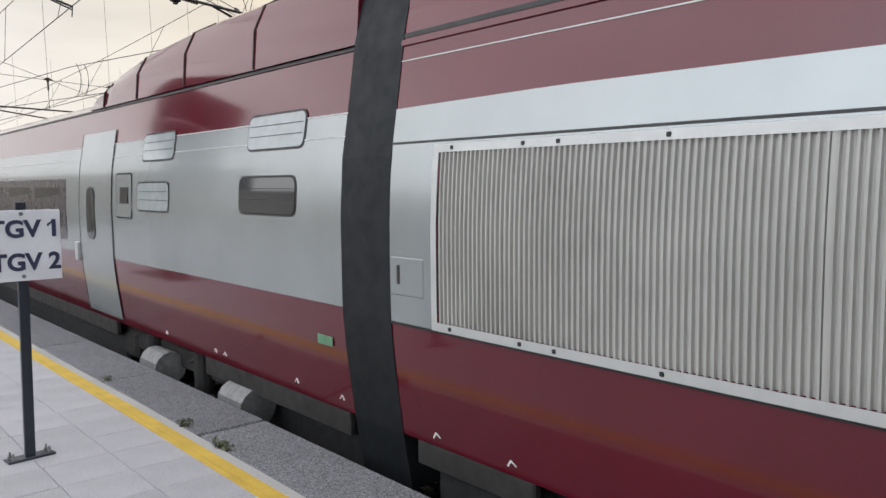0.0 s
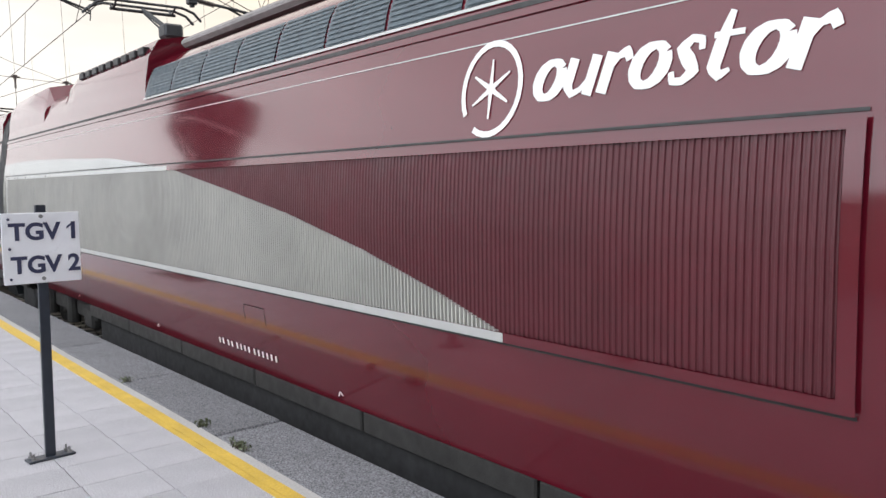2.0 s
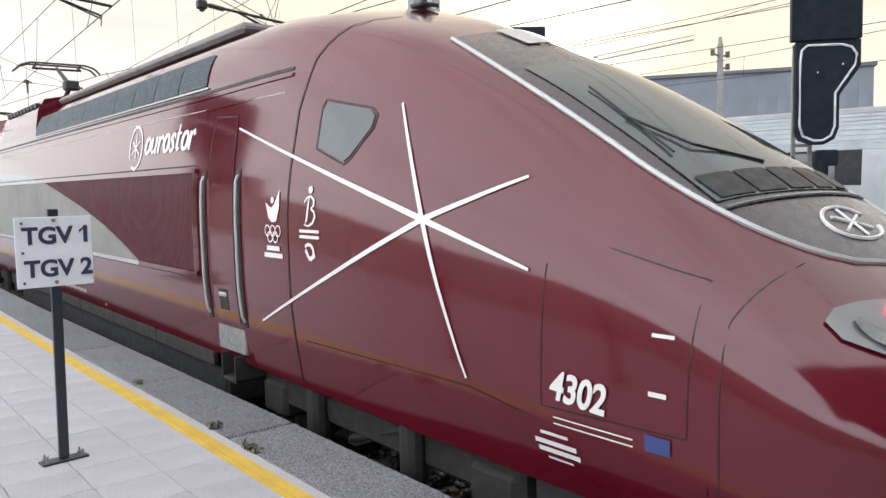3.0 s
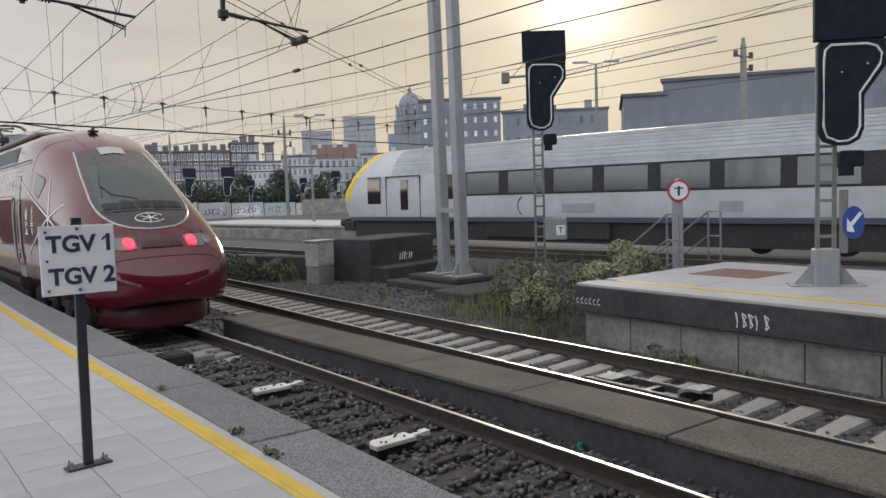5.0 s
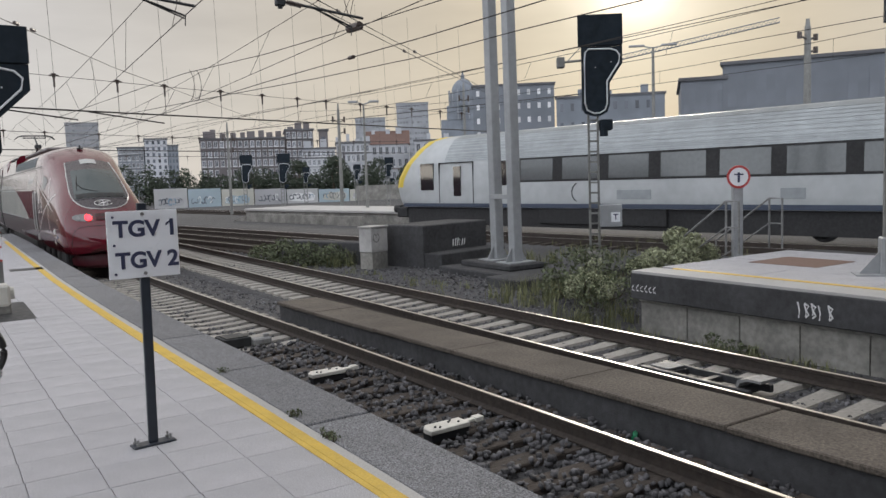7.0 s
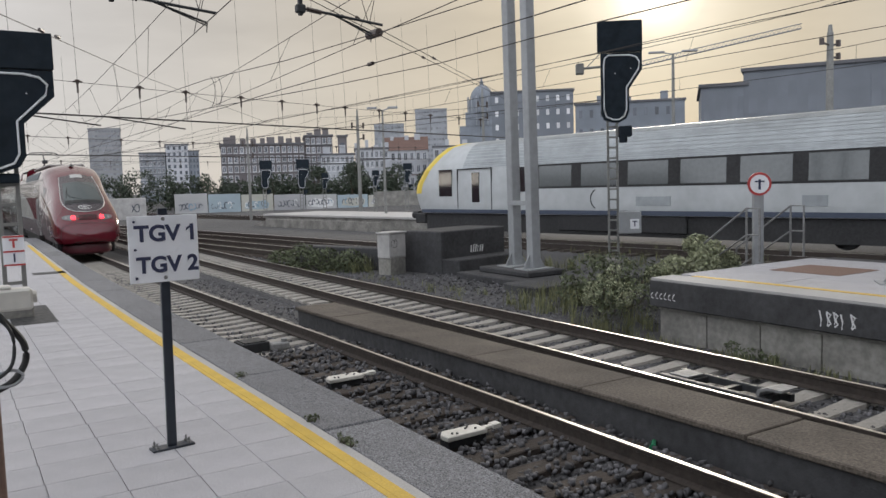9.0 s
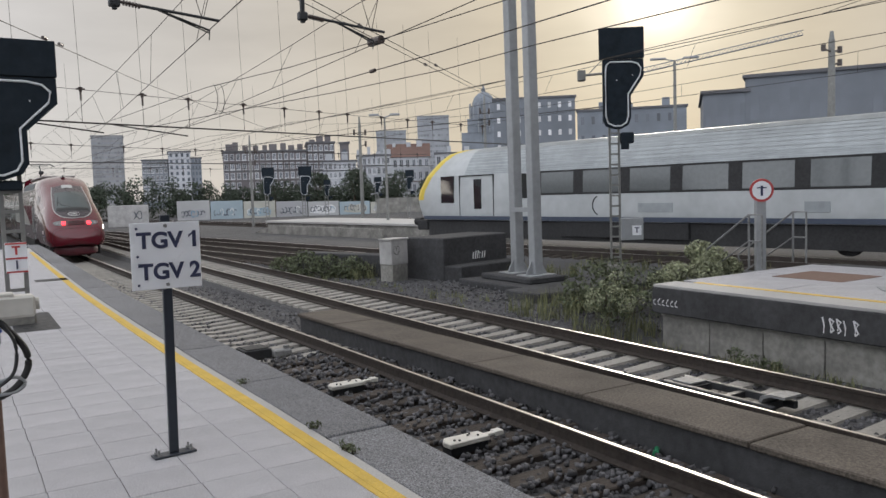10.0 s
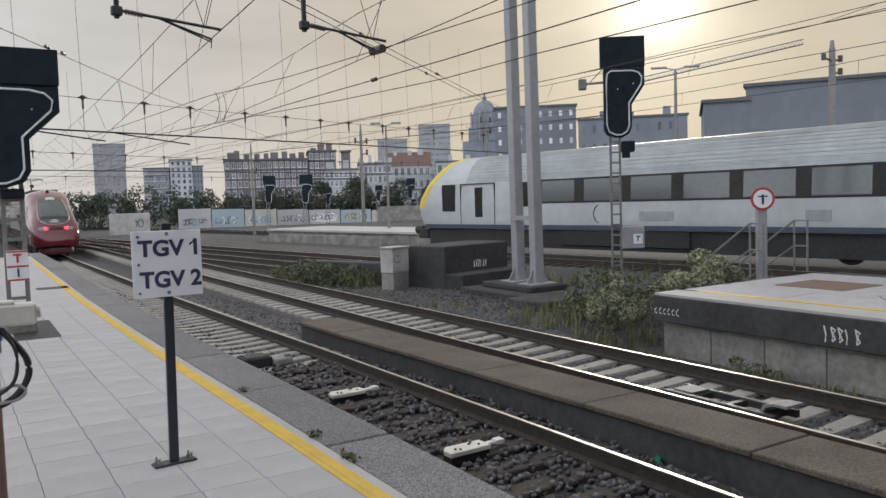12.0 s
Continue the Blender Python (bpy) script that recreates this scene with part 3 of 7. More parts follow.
def bogie(parent, y):
    bm = B()
    for side in (-1, 1):
        box(bm, side * 1.02 - 0.09, side * 1.02 + 0.09, y - 1.75, y + 1.75, 0.42, 0.66, 0.03)
        for dy in (-1.5, 1.5):
            box(bm, side * 1.02 - 0.13, side * 1.02 + 0.13, y + dy - 0.22, y + dy + 0.22, 0.30, 0.62, 0.04)
            rod(bm, (side * 1.14, y + dy * 0.45, 0.30), (side * 1.14, y + dy * 0.45, 0.72), 0.10, 12)
        rod(bm, (side * 1.12, y - 0.9, 0.75), (side * 1.05, y + 0.3, 0.35), 0.035, 8)
    box(bm, -0.95, 0.95, y - 0.3, y + 0.3, 0.40, 0.70, 0.03)
    b = part("bogie", bm, "underframe", parent, "dusty dark bogie frame")
    for dy in (-1.5, 1.5):
        wheel(b, y + dy)


def build_power_car():
    car = thing("power_car", "wine red high-speed train power car with pale swoosh and sloping nose", "train", group="express train")
    # main shell: side skins and roof in one lofted mesh
    ds = np.concatenate([np.linspace(0.12, 16.0, 14), np.linspace(16.5, 20, 15), np.linspace(20.25, 22.2, 16), [22.27, 22.34, 22.40, 22.46, 22.52, 22.56, 22.60, 22.63, 22.66, 22.68, 22.69, 22.697]])
    hs = np.concatenate([np.linspace(0, 0.72, 15), np.linspace(0.75, 0.93, 8), [0.955, 0.975, 0.988, 0.996, 1.0]])
    bm = B()
    rows = []
    for d in ds:
        top, bot, _ = nose_limits(d)
        left = [skin(-d, bot + h * (top - bot), 0.0, -1) for h in hs]
        right = [Vector((-p.x, p.y, p.z)) for p in left[:-1][::-1]]
        rows.append([bm.verts.new(p) for p in left + right])
    for a, b in zip(rows, rows[1:]):
        for k in range(len(a) - 1):
            bm.faces.new((a[k], b[k], b[k + 1], a[k + 1]))
        bm.faces.new((a[-1], b[-1], b[0], a[0]))
    bm.faces.new(rows[0][::-1])
    bm.faces.new(rows[-1])
    part("body_shell", bm, "red", car, smooth=True)
    # pale area: the silver panel above and ahead of the grille, laid on the skin
    bm = B()
    prev = None
    for y in np.linspace(-0.13, -14.12, 60):
        t = swoosh_top(y)
        zs = np.linspace(2.605, max(t, 2.606), 5) if t > 2.61 else None
        col = [bm.verts.new(skin(y, z, 0.004)) for z in zs] if zs is not None else None
        if col and prev:
            for k in range(4):
                bm.faces.new((prev[k], col[k], col[k + 1], prev[k + 1]))
        prev = col
    part("silver_swoosh", bm, "silver", car, "silver paint panel above the grille", smooth=True)
    bm = B()
    skin_grid(bm, np.linspace(-0.13, -0.56, 4), np.linspace(1.505, 2.605, 8), 0.004)
    part("end_panel", bm, "silver", car, "silver end panel", smooth=True)
    # recessed hatch with a slot latch
    bm = B()
    side_box(bm, -0.14, -0.47, 1.68, 1.92, 0.02, 0.010, 0.006)
    h = part("hatch", bm, "silver", car, "small silver service hatch")
    bm = B()
    side_box(bm, -0.21, -0.24, 1.75, 1.87, 0.0, 0.014, 0.003)
    part("latch_slot", bm, "wiper", h)
    # long ribbed grille in pale and red, in one ribbed sheet per colour, framed
    for colour, name in (("louvre", "pale_grille"), ("red_matt", "red_grille")):
        bm = B()
        pitch, depth = 0.036, 0.022 if colour == "louvre" else 0.011
        n = int((15.78 - 0.62) / pitch)
        z0, z1 = 1.56, 2.555
        for k in range(n):
            ya = -0.62 - k * pitch
            cols = []
            for f, o in ((0.0, 0.002), (0.26, 0.004), (0.38, depth), (0.70, depth), (0.82, 0.004), (1.0, 0.002)):
                y = ya - f * pitch
                t = min(max(swoosh_top(y), z0), z1) if y > -14.13 else z0
                a, b = (z0, t) if colour == "louvre" else (t, z1)
                cols.append([bm.verts.new(skin(y, z, o)) for z in np.linspace(a, b, 8)] if b - a > 0.002 else None)
            for p, q in zip(cols, cols[1:]):
                if p and q:
                    for j in range(7):
                        bm.faces.new((p[j], q[j], q[j + 1], p[j + 1]))
        part(name, bm, colour, car, "ribbed vertical ventilation grille")
    for z0, z1, y0, y1, mat in ((1.508, 1.560, -0.57, -14.0, "frame_alu"), (1.508, 1.560, -14.0, -15.86, "red"), (2.555, 2.603, -0.57, -8.9, "frame_alu"),
                                (2.555, 2.603, -8.9, -15.86, "red")):
        bm = B()
        skin_grid(bm, np.linspace(y0, y1, 10), np.linspace(z0, z1, 3), 0.026)
        g = part("grille_frame", bm, mat, car, "metal frame strip of the grille")
    bm = B()
    skin_grid(bm, [-0.565, -0.615], np.linspace(1.51, 2.60, 8), 0.026)
    part("grille_frame", bm, "frame_alu", car)
    bm = B()
    skin_grid(bm, [-15.79, -15.86], np.linspace(1.51, 2.60, 8), 0.026)
    part("grille_frame", bm, "red", car)
    for z in (1.534, 2.579):
        for y in (-0.72, -1.28, -1.52, -2.15, -3.6):
            bm = B()
            side_box(bm, y, y - 0.022, z - 0.011, z + 0.011, 0, 0.034, 0.003)
            part("frame_bolt", bm, "wiper", car)
    for y in (-2.85, -3.70, -5.2):
        bm = B()
        skin_grid(bm, [y, y - 0.02], np.linspace(1.56, 2.555, 8), 0.024)
        part("grille_joint", bm, "louvre", car)
    # shadow gap lines and gutter along the cantrail
    bm = B()
    skin_strip(bm, [(-0.12, 3.30), (-16.0, 3.34), (-17.7, 3.36)], [0.03, 0.03, 0.03], 0.004, steps=30)
    part("roof_seam", bm, "wiper", car, "dark roof seam")
    bm = B()
    skin_strip(bm, [(-0.12, 3.255), (-16.0, 3.295), (-17.7, 3.315)], [0.035, 0.035, 0.035], 0.012, steps=30)
    part("gutter", bm, "red", car, "raised gutter strip")
    bm = B()
    skin_strip(bm, [(-0.12, 3.14), (-17.6, 3.17)], [0.007, 0.007], 0.004, steps=40)
    part("waist_line", bm, "frame_alu", car, "thin pale line under the cantrail")
    bm = B()
    skin_strip(bm, [(-0.12, 2.625), (-15.86, 2.625)], [0.014, 0.014], 0.006, steps=40)
    part("panel_gap", bm, "wiper", car)
    bm = B()
    skin_strip(bm, [(-0.12, 1.498), (-15.86, 1.498)], [0.016, 0.016], 0.006, steps=40)
    part("panel_gap", bm, "wiper", car)
    # roof: slate louvre fields, cowls and equipment
    for k in range(10):
        a, b = -7.92 - k * 0.80, -7.92 - (k + 1) * 0.80 + 0.035
        bm = B()
        skin_grid(bm, np.linspace(a, b, 3), np.linspace(3.40, 3.74, 4), 0.010)
        f = part("roof_louvre", bm, "roof_mesh", car, "slate blue roof louvre panel")
        bm = B()
        for z in np.linspace(3.42, 3.72, 9):
            skin_strip(bm, [(a - 0.01, z), (b + 0.01, z)], [0.016, 0.016], 0.020, steps=2)
        part("louvre_slat", bm, "roof_mesh", f)
    bm = B()
    skin_grid(bm, np.linspace(-7.88, -15.95, 12), [3.375, 3.395], 0.014)
    part("louvre_sill", bm, "frame_alu", car, "pale sill under the roof louvres")
    bm = B()
    box(bm, -0.80, 0.80, -15.9, -8.0, 3.98, 4.09, 0.04)
    part("roof_walkway", bm, "roof_grey", car, "dusty grey roof deck")
    # lowered roof well with the cut-away cowl near the coupled end

    def cowl(stations):
        """A roof cowl flush with the sides; stations give y and how far its crown is raised."""
        bm = B()
        rows = []
        for y, up in stations:
            half = [(1.185, 3.40), (1.165, 3.62), (1.12, 3.62 + 0.26 * up), (1.0, 3.66 + 0.42 * up), (0.6, 3.66 + 0.50 * up), (0.0, 3.66 + 0.52 * up)]
            rows.append([bm.verts.new((-p, y, q)) for p, q in half] + [bm.verts.new((p, y, q)) for p, q in half[::-1][1:]])
        for p, q in zip(rows, rows[1:]):
            for k in range(len(p) - 1):
                bm.faces.new((p[k], p[k + 1], q[k + 1], q[k]))
        bm.faces.new(rows[0])
        bm.faces.new(rows[-1][::-1])
        return bm
    part("roof_cowl", cowl([(-7.86, 1.0), (-4.75, 1.0), (-4.42, 0.86), (-4.18, 0.3)]), "red", car, "dusty red roof cowl", smooth=True)
    part("roof_cowl", cowl([(-2.95, 0.3), (-2.62, 0.97), (-1.2, 0.93), (-0.14, 0.86)]), "red", car, "red end fairing of the roof", smooth=True)
    bm = B()
    for k in range(5):
        skin_strip(bm, [(-0.3, 3.62 + k * 0.035), (-2.4, 3.62 + k * 0.035)], [0.012, 0.012], 0.004, steps=4)
    part("vent_lines", bm, "wiper", car)
    for y in (-3.1, -3.6, -4.0):
        bm = B()
        rod(bm, (-0.5, y, 4.0), (-0.5, y, 4.28), 0.06, 10)
        for k in range(4):
            rod(bm, (-0.5, y, 4.05 + k * 0.055), (-0.5, y, 4.07 + k * 0.055), 0.095, 12)
        part("insulator", bm, "insul", car, "ribbed brown insulator")
    for k in range(9):
        bm = B()
        box(bm, -1.115, -0.98, -4.9 - k * 0.32 - 0.2, -4.9 - k * 0.32, 3.93, 4.02, 0.01)
        part("roof_slot", bm, "wiper", car)
    # raised pantograph
    bm = B()
    for s in (-0.5, 0.5):
        rod(bm, (s, -4.0, 4.12), (s, -5.9, 4.12), 0.03, 8)
    rod(bm, (-0.5, -4.2, 4.12), (0.5, -4.2, 4.12), 0.03, 8)
    rod(bm, (-0.5, -5.7, 4.12), (0.5, -5.7, 4.12), 0.03, 8)
    p = part("pantograph_base", bm, "steel_dark", car, "dark steel pantograph base")
    bm = B()
    rod(bm, (0, -4.3, 4.15), (0, -5.55, 4.62), 0.055, 10, 0.045)
    box(bm, -0.14, 0.14, -5.72, -5.44, 4.52, 4.72, 0.03)
    part("lower_arm", bm, "steel_dark", p)
    bm = B()
    rod(bm, (0, -5.55, 4.64), (0, -4.45, 5.13), 0.04, 10, 0.03)
    rod(bm, (0, -5.50, 4.56), (0, -4.50, 5.06), 0.015, 6)
    part("upper_arm", bm, "steel_dark", p)
    bm = B()
    for dy in (-0.16, 0.16):
        tube(bm, [(-0.86, -4.45 + dy, 5.02), (-0.74, -4.45 + dy, 5.14), (-0.55, -4.45 + dy, 5.20), (0.55, -4.45 + dy, 5.20), (0.74, -4.45 + dy, 5.14), (0.86, -4.45 + dy, 5.02)], 0.022, 6)
        for s in (-0.45, 0.45):
            rod(bm, (s, -4.45 + dy, 5.20), (s, -4.45, 5.10), 0.016, 6)
    rod(bm, (-0.5, -4.45, 5.10), (0.5, -4.45, 5.10), 0.025, 8)
    part("contact_head", bm, "steel_dark", p)
    # lower skirt and running gear
    for side in (-1, 1):
        for y0, y1, n in ((-0.25, -1.3, 1), (-5.35, -15.9, 6)):
            ys = np.linspace(y0, y1, n + 1)
            for a, b in zip(ys, ys[1:]):
                bm = B()
                box(bm, side * 1.235 - 0.03, side * 1.235 + 0.03, b + 0.012, a - 0.012, 0.585, 0.748, 0.012)
                part("skirt", bm, "underframe", car, "dusty grey underframe skirt")
    bm = B()
    box(bm, -1.0, 1.0, -21.6, -0.3, 0.52, 0.76)
    # lower boxes are added to darken the void where only shade lies
    box(bm, -1.14, 1.14, -15.9, -5.4, 0.16, 0.58, 0.04)
    box(bm, -1.14, 1.14, -1.3, -0.3, 0.16, 0.58, 0.04)
    part("underframe", bm, "sub_dark", car, "dark underframe with added boxes filling the shaded void")
    bogie(car, -3.3)
    bogie(car, -18.5)
    # driver's door, grab rails, step
    bm = B()
    skin_grid(bm, np.linspace(-16.20, -16.74, 5), np.linspace(1.13, 3.06, 16), 0.007)
    d = part("cab_door", bm, "red", car, "wine red driver's door", smooth=True)
    bm = B()
    skin_strip(bm, [(-16.19, 1.12), (-16.19, 2.80), (-16.26, 3.07), (-16.75, 3.04), (-16.75, 1.12)], [0.012] * 5, 0.010)
    part("door_gap", bm, "wiper", d)
    # black patch painted for the shade of the handle's recess
    bm = B()
    skin_grid(bm, np.linspace(-16.34, -16.54, 3), np.linspace(1.24, 1.44, 3), 0.010)
    part("handle_recess", bm, "wiper", d)
    bm = B()
    side_box(bm, -16.36, -16.52, 1.37, 1.41, 0, 0.028, 0.01)
    part("door_handle", bm, "frame_alu", d, "chrome door handle")
    bm = B()
    skin_strip(bm, [(-15.95, 2.95), (-15.97, 3.16), (-17.0, 3.18)], [0.02] * 3, 0.012)
    part("door_surround", bm, "red", car)
    for y in (-16.05, -16.86):
        # flat black sheet stands for the shade inside each rail's recess
        bm = B()
        skin_grid(bm, [y + 0.045, y - 0.045], np.linspace(1.12, 2.56, 14), 0.005)
        r = part("rail_recess", bm, "wiper", car, "black sheet for the recess shade behind the grab rail")
        bm = B()
        tube(bm, [skin(y, 1.17, 0.005), skin(y, 1.22, 0.028)] + [skin(y, z, 0.03) for z in np.linspace(1.3, 2.4, 10)] + [skin(y, 2.46, 0.028), skin(y, 2.51, 0.005)], 0.014, 8)
        part("grab_rail", bm, "frame_alu", r, "polished metal grab rail")
    bm = B()
    side_box(bm, -16.18, -16.80, 0.84, 1.10, 0.03, 0.014, 0.01)
    part("kick_plate", bm, "galv", car, "worn steel kick plate under the door")
    bm = B()
    box(bm, -1.37, -1.05, -16.68, -16.36, 0.56, 0.60, 0.01)
    box(bm, -1.37, -1.05, -16.68, -16.66, 0.56, 0.82)
    box(bm, -1.37, -1.05, -16.38, -16.36, 0.56, 0.82)
    part("cab_step", bm, "underframe", car)
    # seam ahead of the cab, cab side window
    bm = B()
    skin_strip(bm, [(-17.82, 0.78), (-17.80, 2.2), (-17.86, 3.0), (-18.0, 3.40), (-18.16, 3.62), (-18.3, 3.74)], [0.018] * 6, 0.005)
    part("cab_seam", bm, "wiper", car)
    bm = B()
    win = [(-18.21, 2.69), (-18.22, 2.97), (-18.26, 3.03), (-18.80, 2.93), (-18.865, 2.88), (-18.85, 2.80), (-18.64, 2.60), (-18.57, 2.57)]
    cy, cz = sum(p[0] for p in win) / 8, sum(p[1] for p in win) / 8
    ctr = bm.verts.new(skin(cy, cz, 0.008))
    rim = [bm.verts.new(skin(y, z, 0.008)) for y, z in win]
    for k in range(8):
        bm.faces.new((ctr, rim[k], rim[(k + 1) % 8]))
    w = part("cab_side_window", bm, "screen_glass", car, "tinted cab side window")
    bm = B()
    loop = [(cy + (y - cy) * 1.07, cz + (z - cz) * 1.10) for y, z in win]
    skin_strip(bm, loop + loop[:1], [0.014] * 9, 0.005, steps=4)
    part("window_seal", bm, "wiper", w)
    # white star of six tapering rays
    c = (-19.54, 2.165)
    for tip, w0 in (((-19.12, 2.95), 0.055), ((-20.36, 2.42), 0.055), ((-20.50, 1.91), 0.055), ((-19.99, 1.22), 0.055), ((-17.25, 1.235), 0.055), ((-16.80, 2.93), 0.055)):
        bm = B()
        skin_strip(bm, [c, tip], [0.040, 0.018], 0.010, steps=24)
        part("star_ray", bm, "decal", car, "white ray of the star decal")
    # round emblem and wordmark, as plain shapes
    bm = B()
    ring_poly(bm, -13.82, 2.90, 0.25, 0.27, 0.035, 0.006, -32, 300)
    for a in range(0, 180, 60):
        dy, dz = 0.165 * math.cos(radians(a + 30)), 0.165 * math.sin(radians(a + 30))
        skin_strip(bm, [(-13.82 - dy, 2.90 - dz), (-13.82, 2.90), (-13.82 + dy, 2.90 + dz)], [0.012, 0.034, 0.012], 0.007, steps=3)
    part("round_emblem", bm, "decal", car, "white round emblem")
    x, zb, lean = -14.13, 2.80, -0.28
    for kind, wd in (("loop", 0.215), ("cup", 0.235), ("hook", 0.165), ("loop", 0.22), ("bend", 0.185), ("stem", 0.155), ("loop", 0.225), ("hook", 0.18)):
        bm = B()

        def swash(pts, widths, out=0.006):
            """A stroke of changing width; pts run (along, up) from the shape's own foot."""
            skin_strip(bm, [(x - p + lean * q, zb + q) for p, q in pts], widths, out, steps=4)
        if kind == "loop":
            swash([(wd * 0.50 + wd * 0.36 * math.cos(a), 0.10 + 0.088 * math.sin(a)) for a in np.linspace(0.6, 6.9, 15)],
                  [0.034 + 0.040 * abs(math.cos(a)) for a in np.linspace(0.6, 6.9, 15)])
        elif kind == "cup":
            swash([(0.03, 0.19), (0.03, 0.06), (0.07, 0.012), (0.12, 0.03), (0.165, 0.09)], [0.062, 0.062, 0.036, 0.028, 0.02])
            swash([(0.175, 0.19), (0.175, 0.0)], [0.064, 0.064], 0.007)
        elif kind == "hook":
            swash([(0.03, 0.0), (0.03, 0.19)], [0.066, 0.066])
            swash([(0.04, 0.10), (0.075, 0.165), (0.12, 0.185), (0.15, 0.14)], [0.02, 0.032, 0.05, 0.042], 0.007)
        elif kind == "bend":
            swash([(0.145, 0.135), (0.13, 0.18), (0.08, 0.19), (0.04, 0.15), (0.09, 0.10), (0.135, 0.05), (0.09, 0.008), (0.04, 0.012), (0.02, 0.055)],
                  [0.03, 0.034, 0.036, 0.056, 0.07, 0.056, 0.036, 0.034, 0.03])
        else:
            swash([(0.055, 0.28), (0.045, 0.15), (0.045, 0.05), (0.08, 0.01), (0.125, 0.035)], [0.03, 0.064, 0.064, 0.04, 0.02])
            swash([(0.0, 0.185), (0.14, 0.185)], [0.026, 0.026], 0.007)
        part("wordmark_shape", bm, "decal", car, "white slanted wordmark shape")
        x -= wd
    # team marks, as plain shapes
    bm = B()
    skin_poly(bm, [(-17.42, 2.27), (-17.52, 2.22), (-17.58, 2.25), (-17.67, 2.37), (-17.665, 2.22), (-17.62, 2.11), (-17.54, 2.10), (-17.48, 2.14)], 0.007)
    ring_poly(bm, -17.545, 2.285, 0.028, 0.028, 0.028, 0.007)
    part("team_mark", bm, "decal", car, "white flame-shaped mark")
    bm = B()
    for k, (dy, dz) in enumerate(((0.095, 0), (0, 0), (-0.095, 0), (0.048, -0.05), (-0.048, -0.05))):
        ring_poly(bm, -17.55 + dy, 2.03 + dz, 0.050, 0.050, 0.011, 0.0065 + 0.0006 * k)
    part("ring_mark", bm, "decal", car, "five white linked rings")
    for z, wd in ((1.885, 0.115), (1.825, 0.165)):
        bm = B()
        skin_grid(bm, np.linspace(-17.55 + wd, -17.55 - wd, 4), [z - 0.020, z + 0.020], 0.007)
        part("caption_bar", bm, "decal", car)
    bm = B()
    skin_strip(bm, [(-18.15, 2.30), (-18.135, 2.22), (-18.12, 2.14), (-18.10, 2.105)], [0.016, 0.026, 0.026, 0.012], 0.006, steps=5)
    skin_strip(bm, [(-18.08, 2.265), (-18.12, 2.305), (-18.18, 2.315), (-18.225, 2.285), (-18.22, 2.245), (-18.18, 2.215), (-18.225, 2.20), (-18.245, 2.16), (-18.21, 2.11), (-18.15, 2.085), (-18.08, 2.095)],
               [0.008, 0.016, 0.02, 0.024, 0.022, 0.014, 0.02, 0.026, 0.022, 0.016, 0.008], 0.007, steps=4)
    ring_poly(bm, -18.17, 2.365, 0.030, 0.030, 0.030, 0.007)
    part("team_mark", bm, "decal", car, "white letter-like mark")
    for z, wd in ((2.045, 0.15), (2.0, 0.15)):
        bm = B()
        skin_grid(bm, np.linspace(-18.16 + wd, -18.16 - wd, 4), [z - 0.012, z + 0.012], 0.007)
        part("caption_bar", bm, "decal", car)
    bm = B()
    ring_poly(bm, -18.15, 1.88, 0.085, 0.075, 0.026, 0.006, 40, 250)
    skin_strip(bm, [(-18.10, 1.90), (-18.16, 1.83), (-18.25, 1.86)], [0.03] * 3, 0.007)
    part("team_mark", bm, "decal", car, "white curved mark")
    # number and small markings
    num = lettering("4302", 0.215, "decal", car, None, 0.006, 1.0, 0.86, "number")
    for v in num.data.vertices:
        v.co = skin(-20.87 - v.co.x - 0.22 * v.co.y, 1.295 + v.co.y - 0.07 * v.co.x, 0.012 + v.co.z)
    for y, z, wd, hh in ((-20.95, 1.135, 0.26, 0.004), (-20.95, 1.10, 0.26, 0.004), (-20.68, 1.03, 0.10, 0.009), (-20.68, 0.975, 0.15, 0.014), (-20.70, 0.93, 0.15, 0.014), (-20.70, 0.885, 0.09, 0.006), (-21.37, 1.66, 0.06, 0.009), (-21.35, 1.38, 0.05, 0.012)):
        bm = B()
        skin_grid(bm, np.linspace(y + wd, y - wd, 6), [z - hh, z + hh], 0.009)
        part("marking_bar", bm, "decal", car)
    bm = B()
    skin_grid(bm, np.linspace(-21.28, -21.42, 3), [1.10, 1.18], 0.010)
    part("blue_tag", bm, "blue_flag", car, "blue flag decal")
    for k in range(14):
        bm = B()
        yy = -9.96 - k * 0.082 - (0.03 if k > 1 else 0) - (0.03 if k > 3 else 0) - (0.03 if k > 7 else 0)
        skin_grid(bm, [yy, yy - 0.034], [0.895, 0.950], 0.007)
        part("marking_bar", bm, "decal", car)
    for y in (-0.45, -1.1, -4.9, -8.2, -12.1):
        bm = B()
        skin_strip(bm, [(y, 0.80), (y - 0.03, 0.84), (y - 0.07, 0.815)], [0.012] * 3, 0.006)
        part("jacking_mark", bm, "decal", car)
    bm = B()
    skin_strip(bm, [(-10.62, 1.20), (-10.62, 1.34), (-11.02, 1.34), (-11.02, 1.20)], [0.008] * 4, 0.004)
    part("panel_gap", bm, "wiper", car)
    # seams of the nose panels
    for pts in ([(-20.62, 1.95), (-20.60, 1.18), (-21.5, 1.20), (-21.52, 1.92), (-21.0, 2.05)], [(-18.0, 1.16), (-20.0, 1.17), (-20.5, 1.10)],
                [(-21.75, 2.02), (-21.66, 1.75), (-21.66, 0.95)], [(-21.62, 0.80), (-21.60, 1.0)]):
        for s in (-1, 1):
            bm = B()
            skin_strip(bm, pts, [0.006] * len(pts), 0.003, s, steps=6)
            part("panel_gap", bm, "wiper", car)

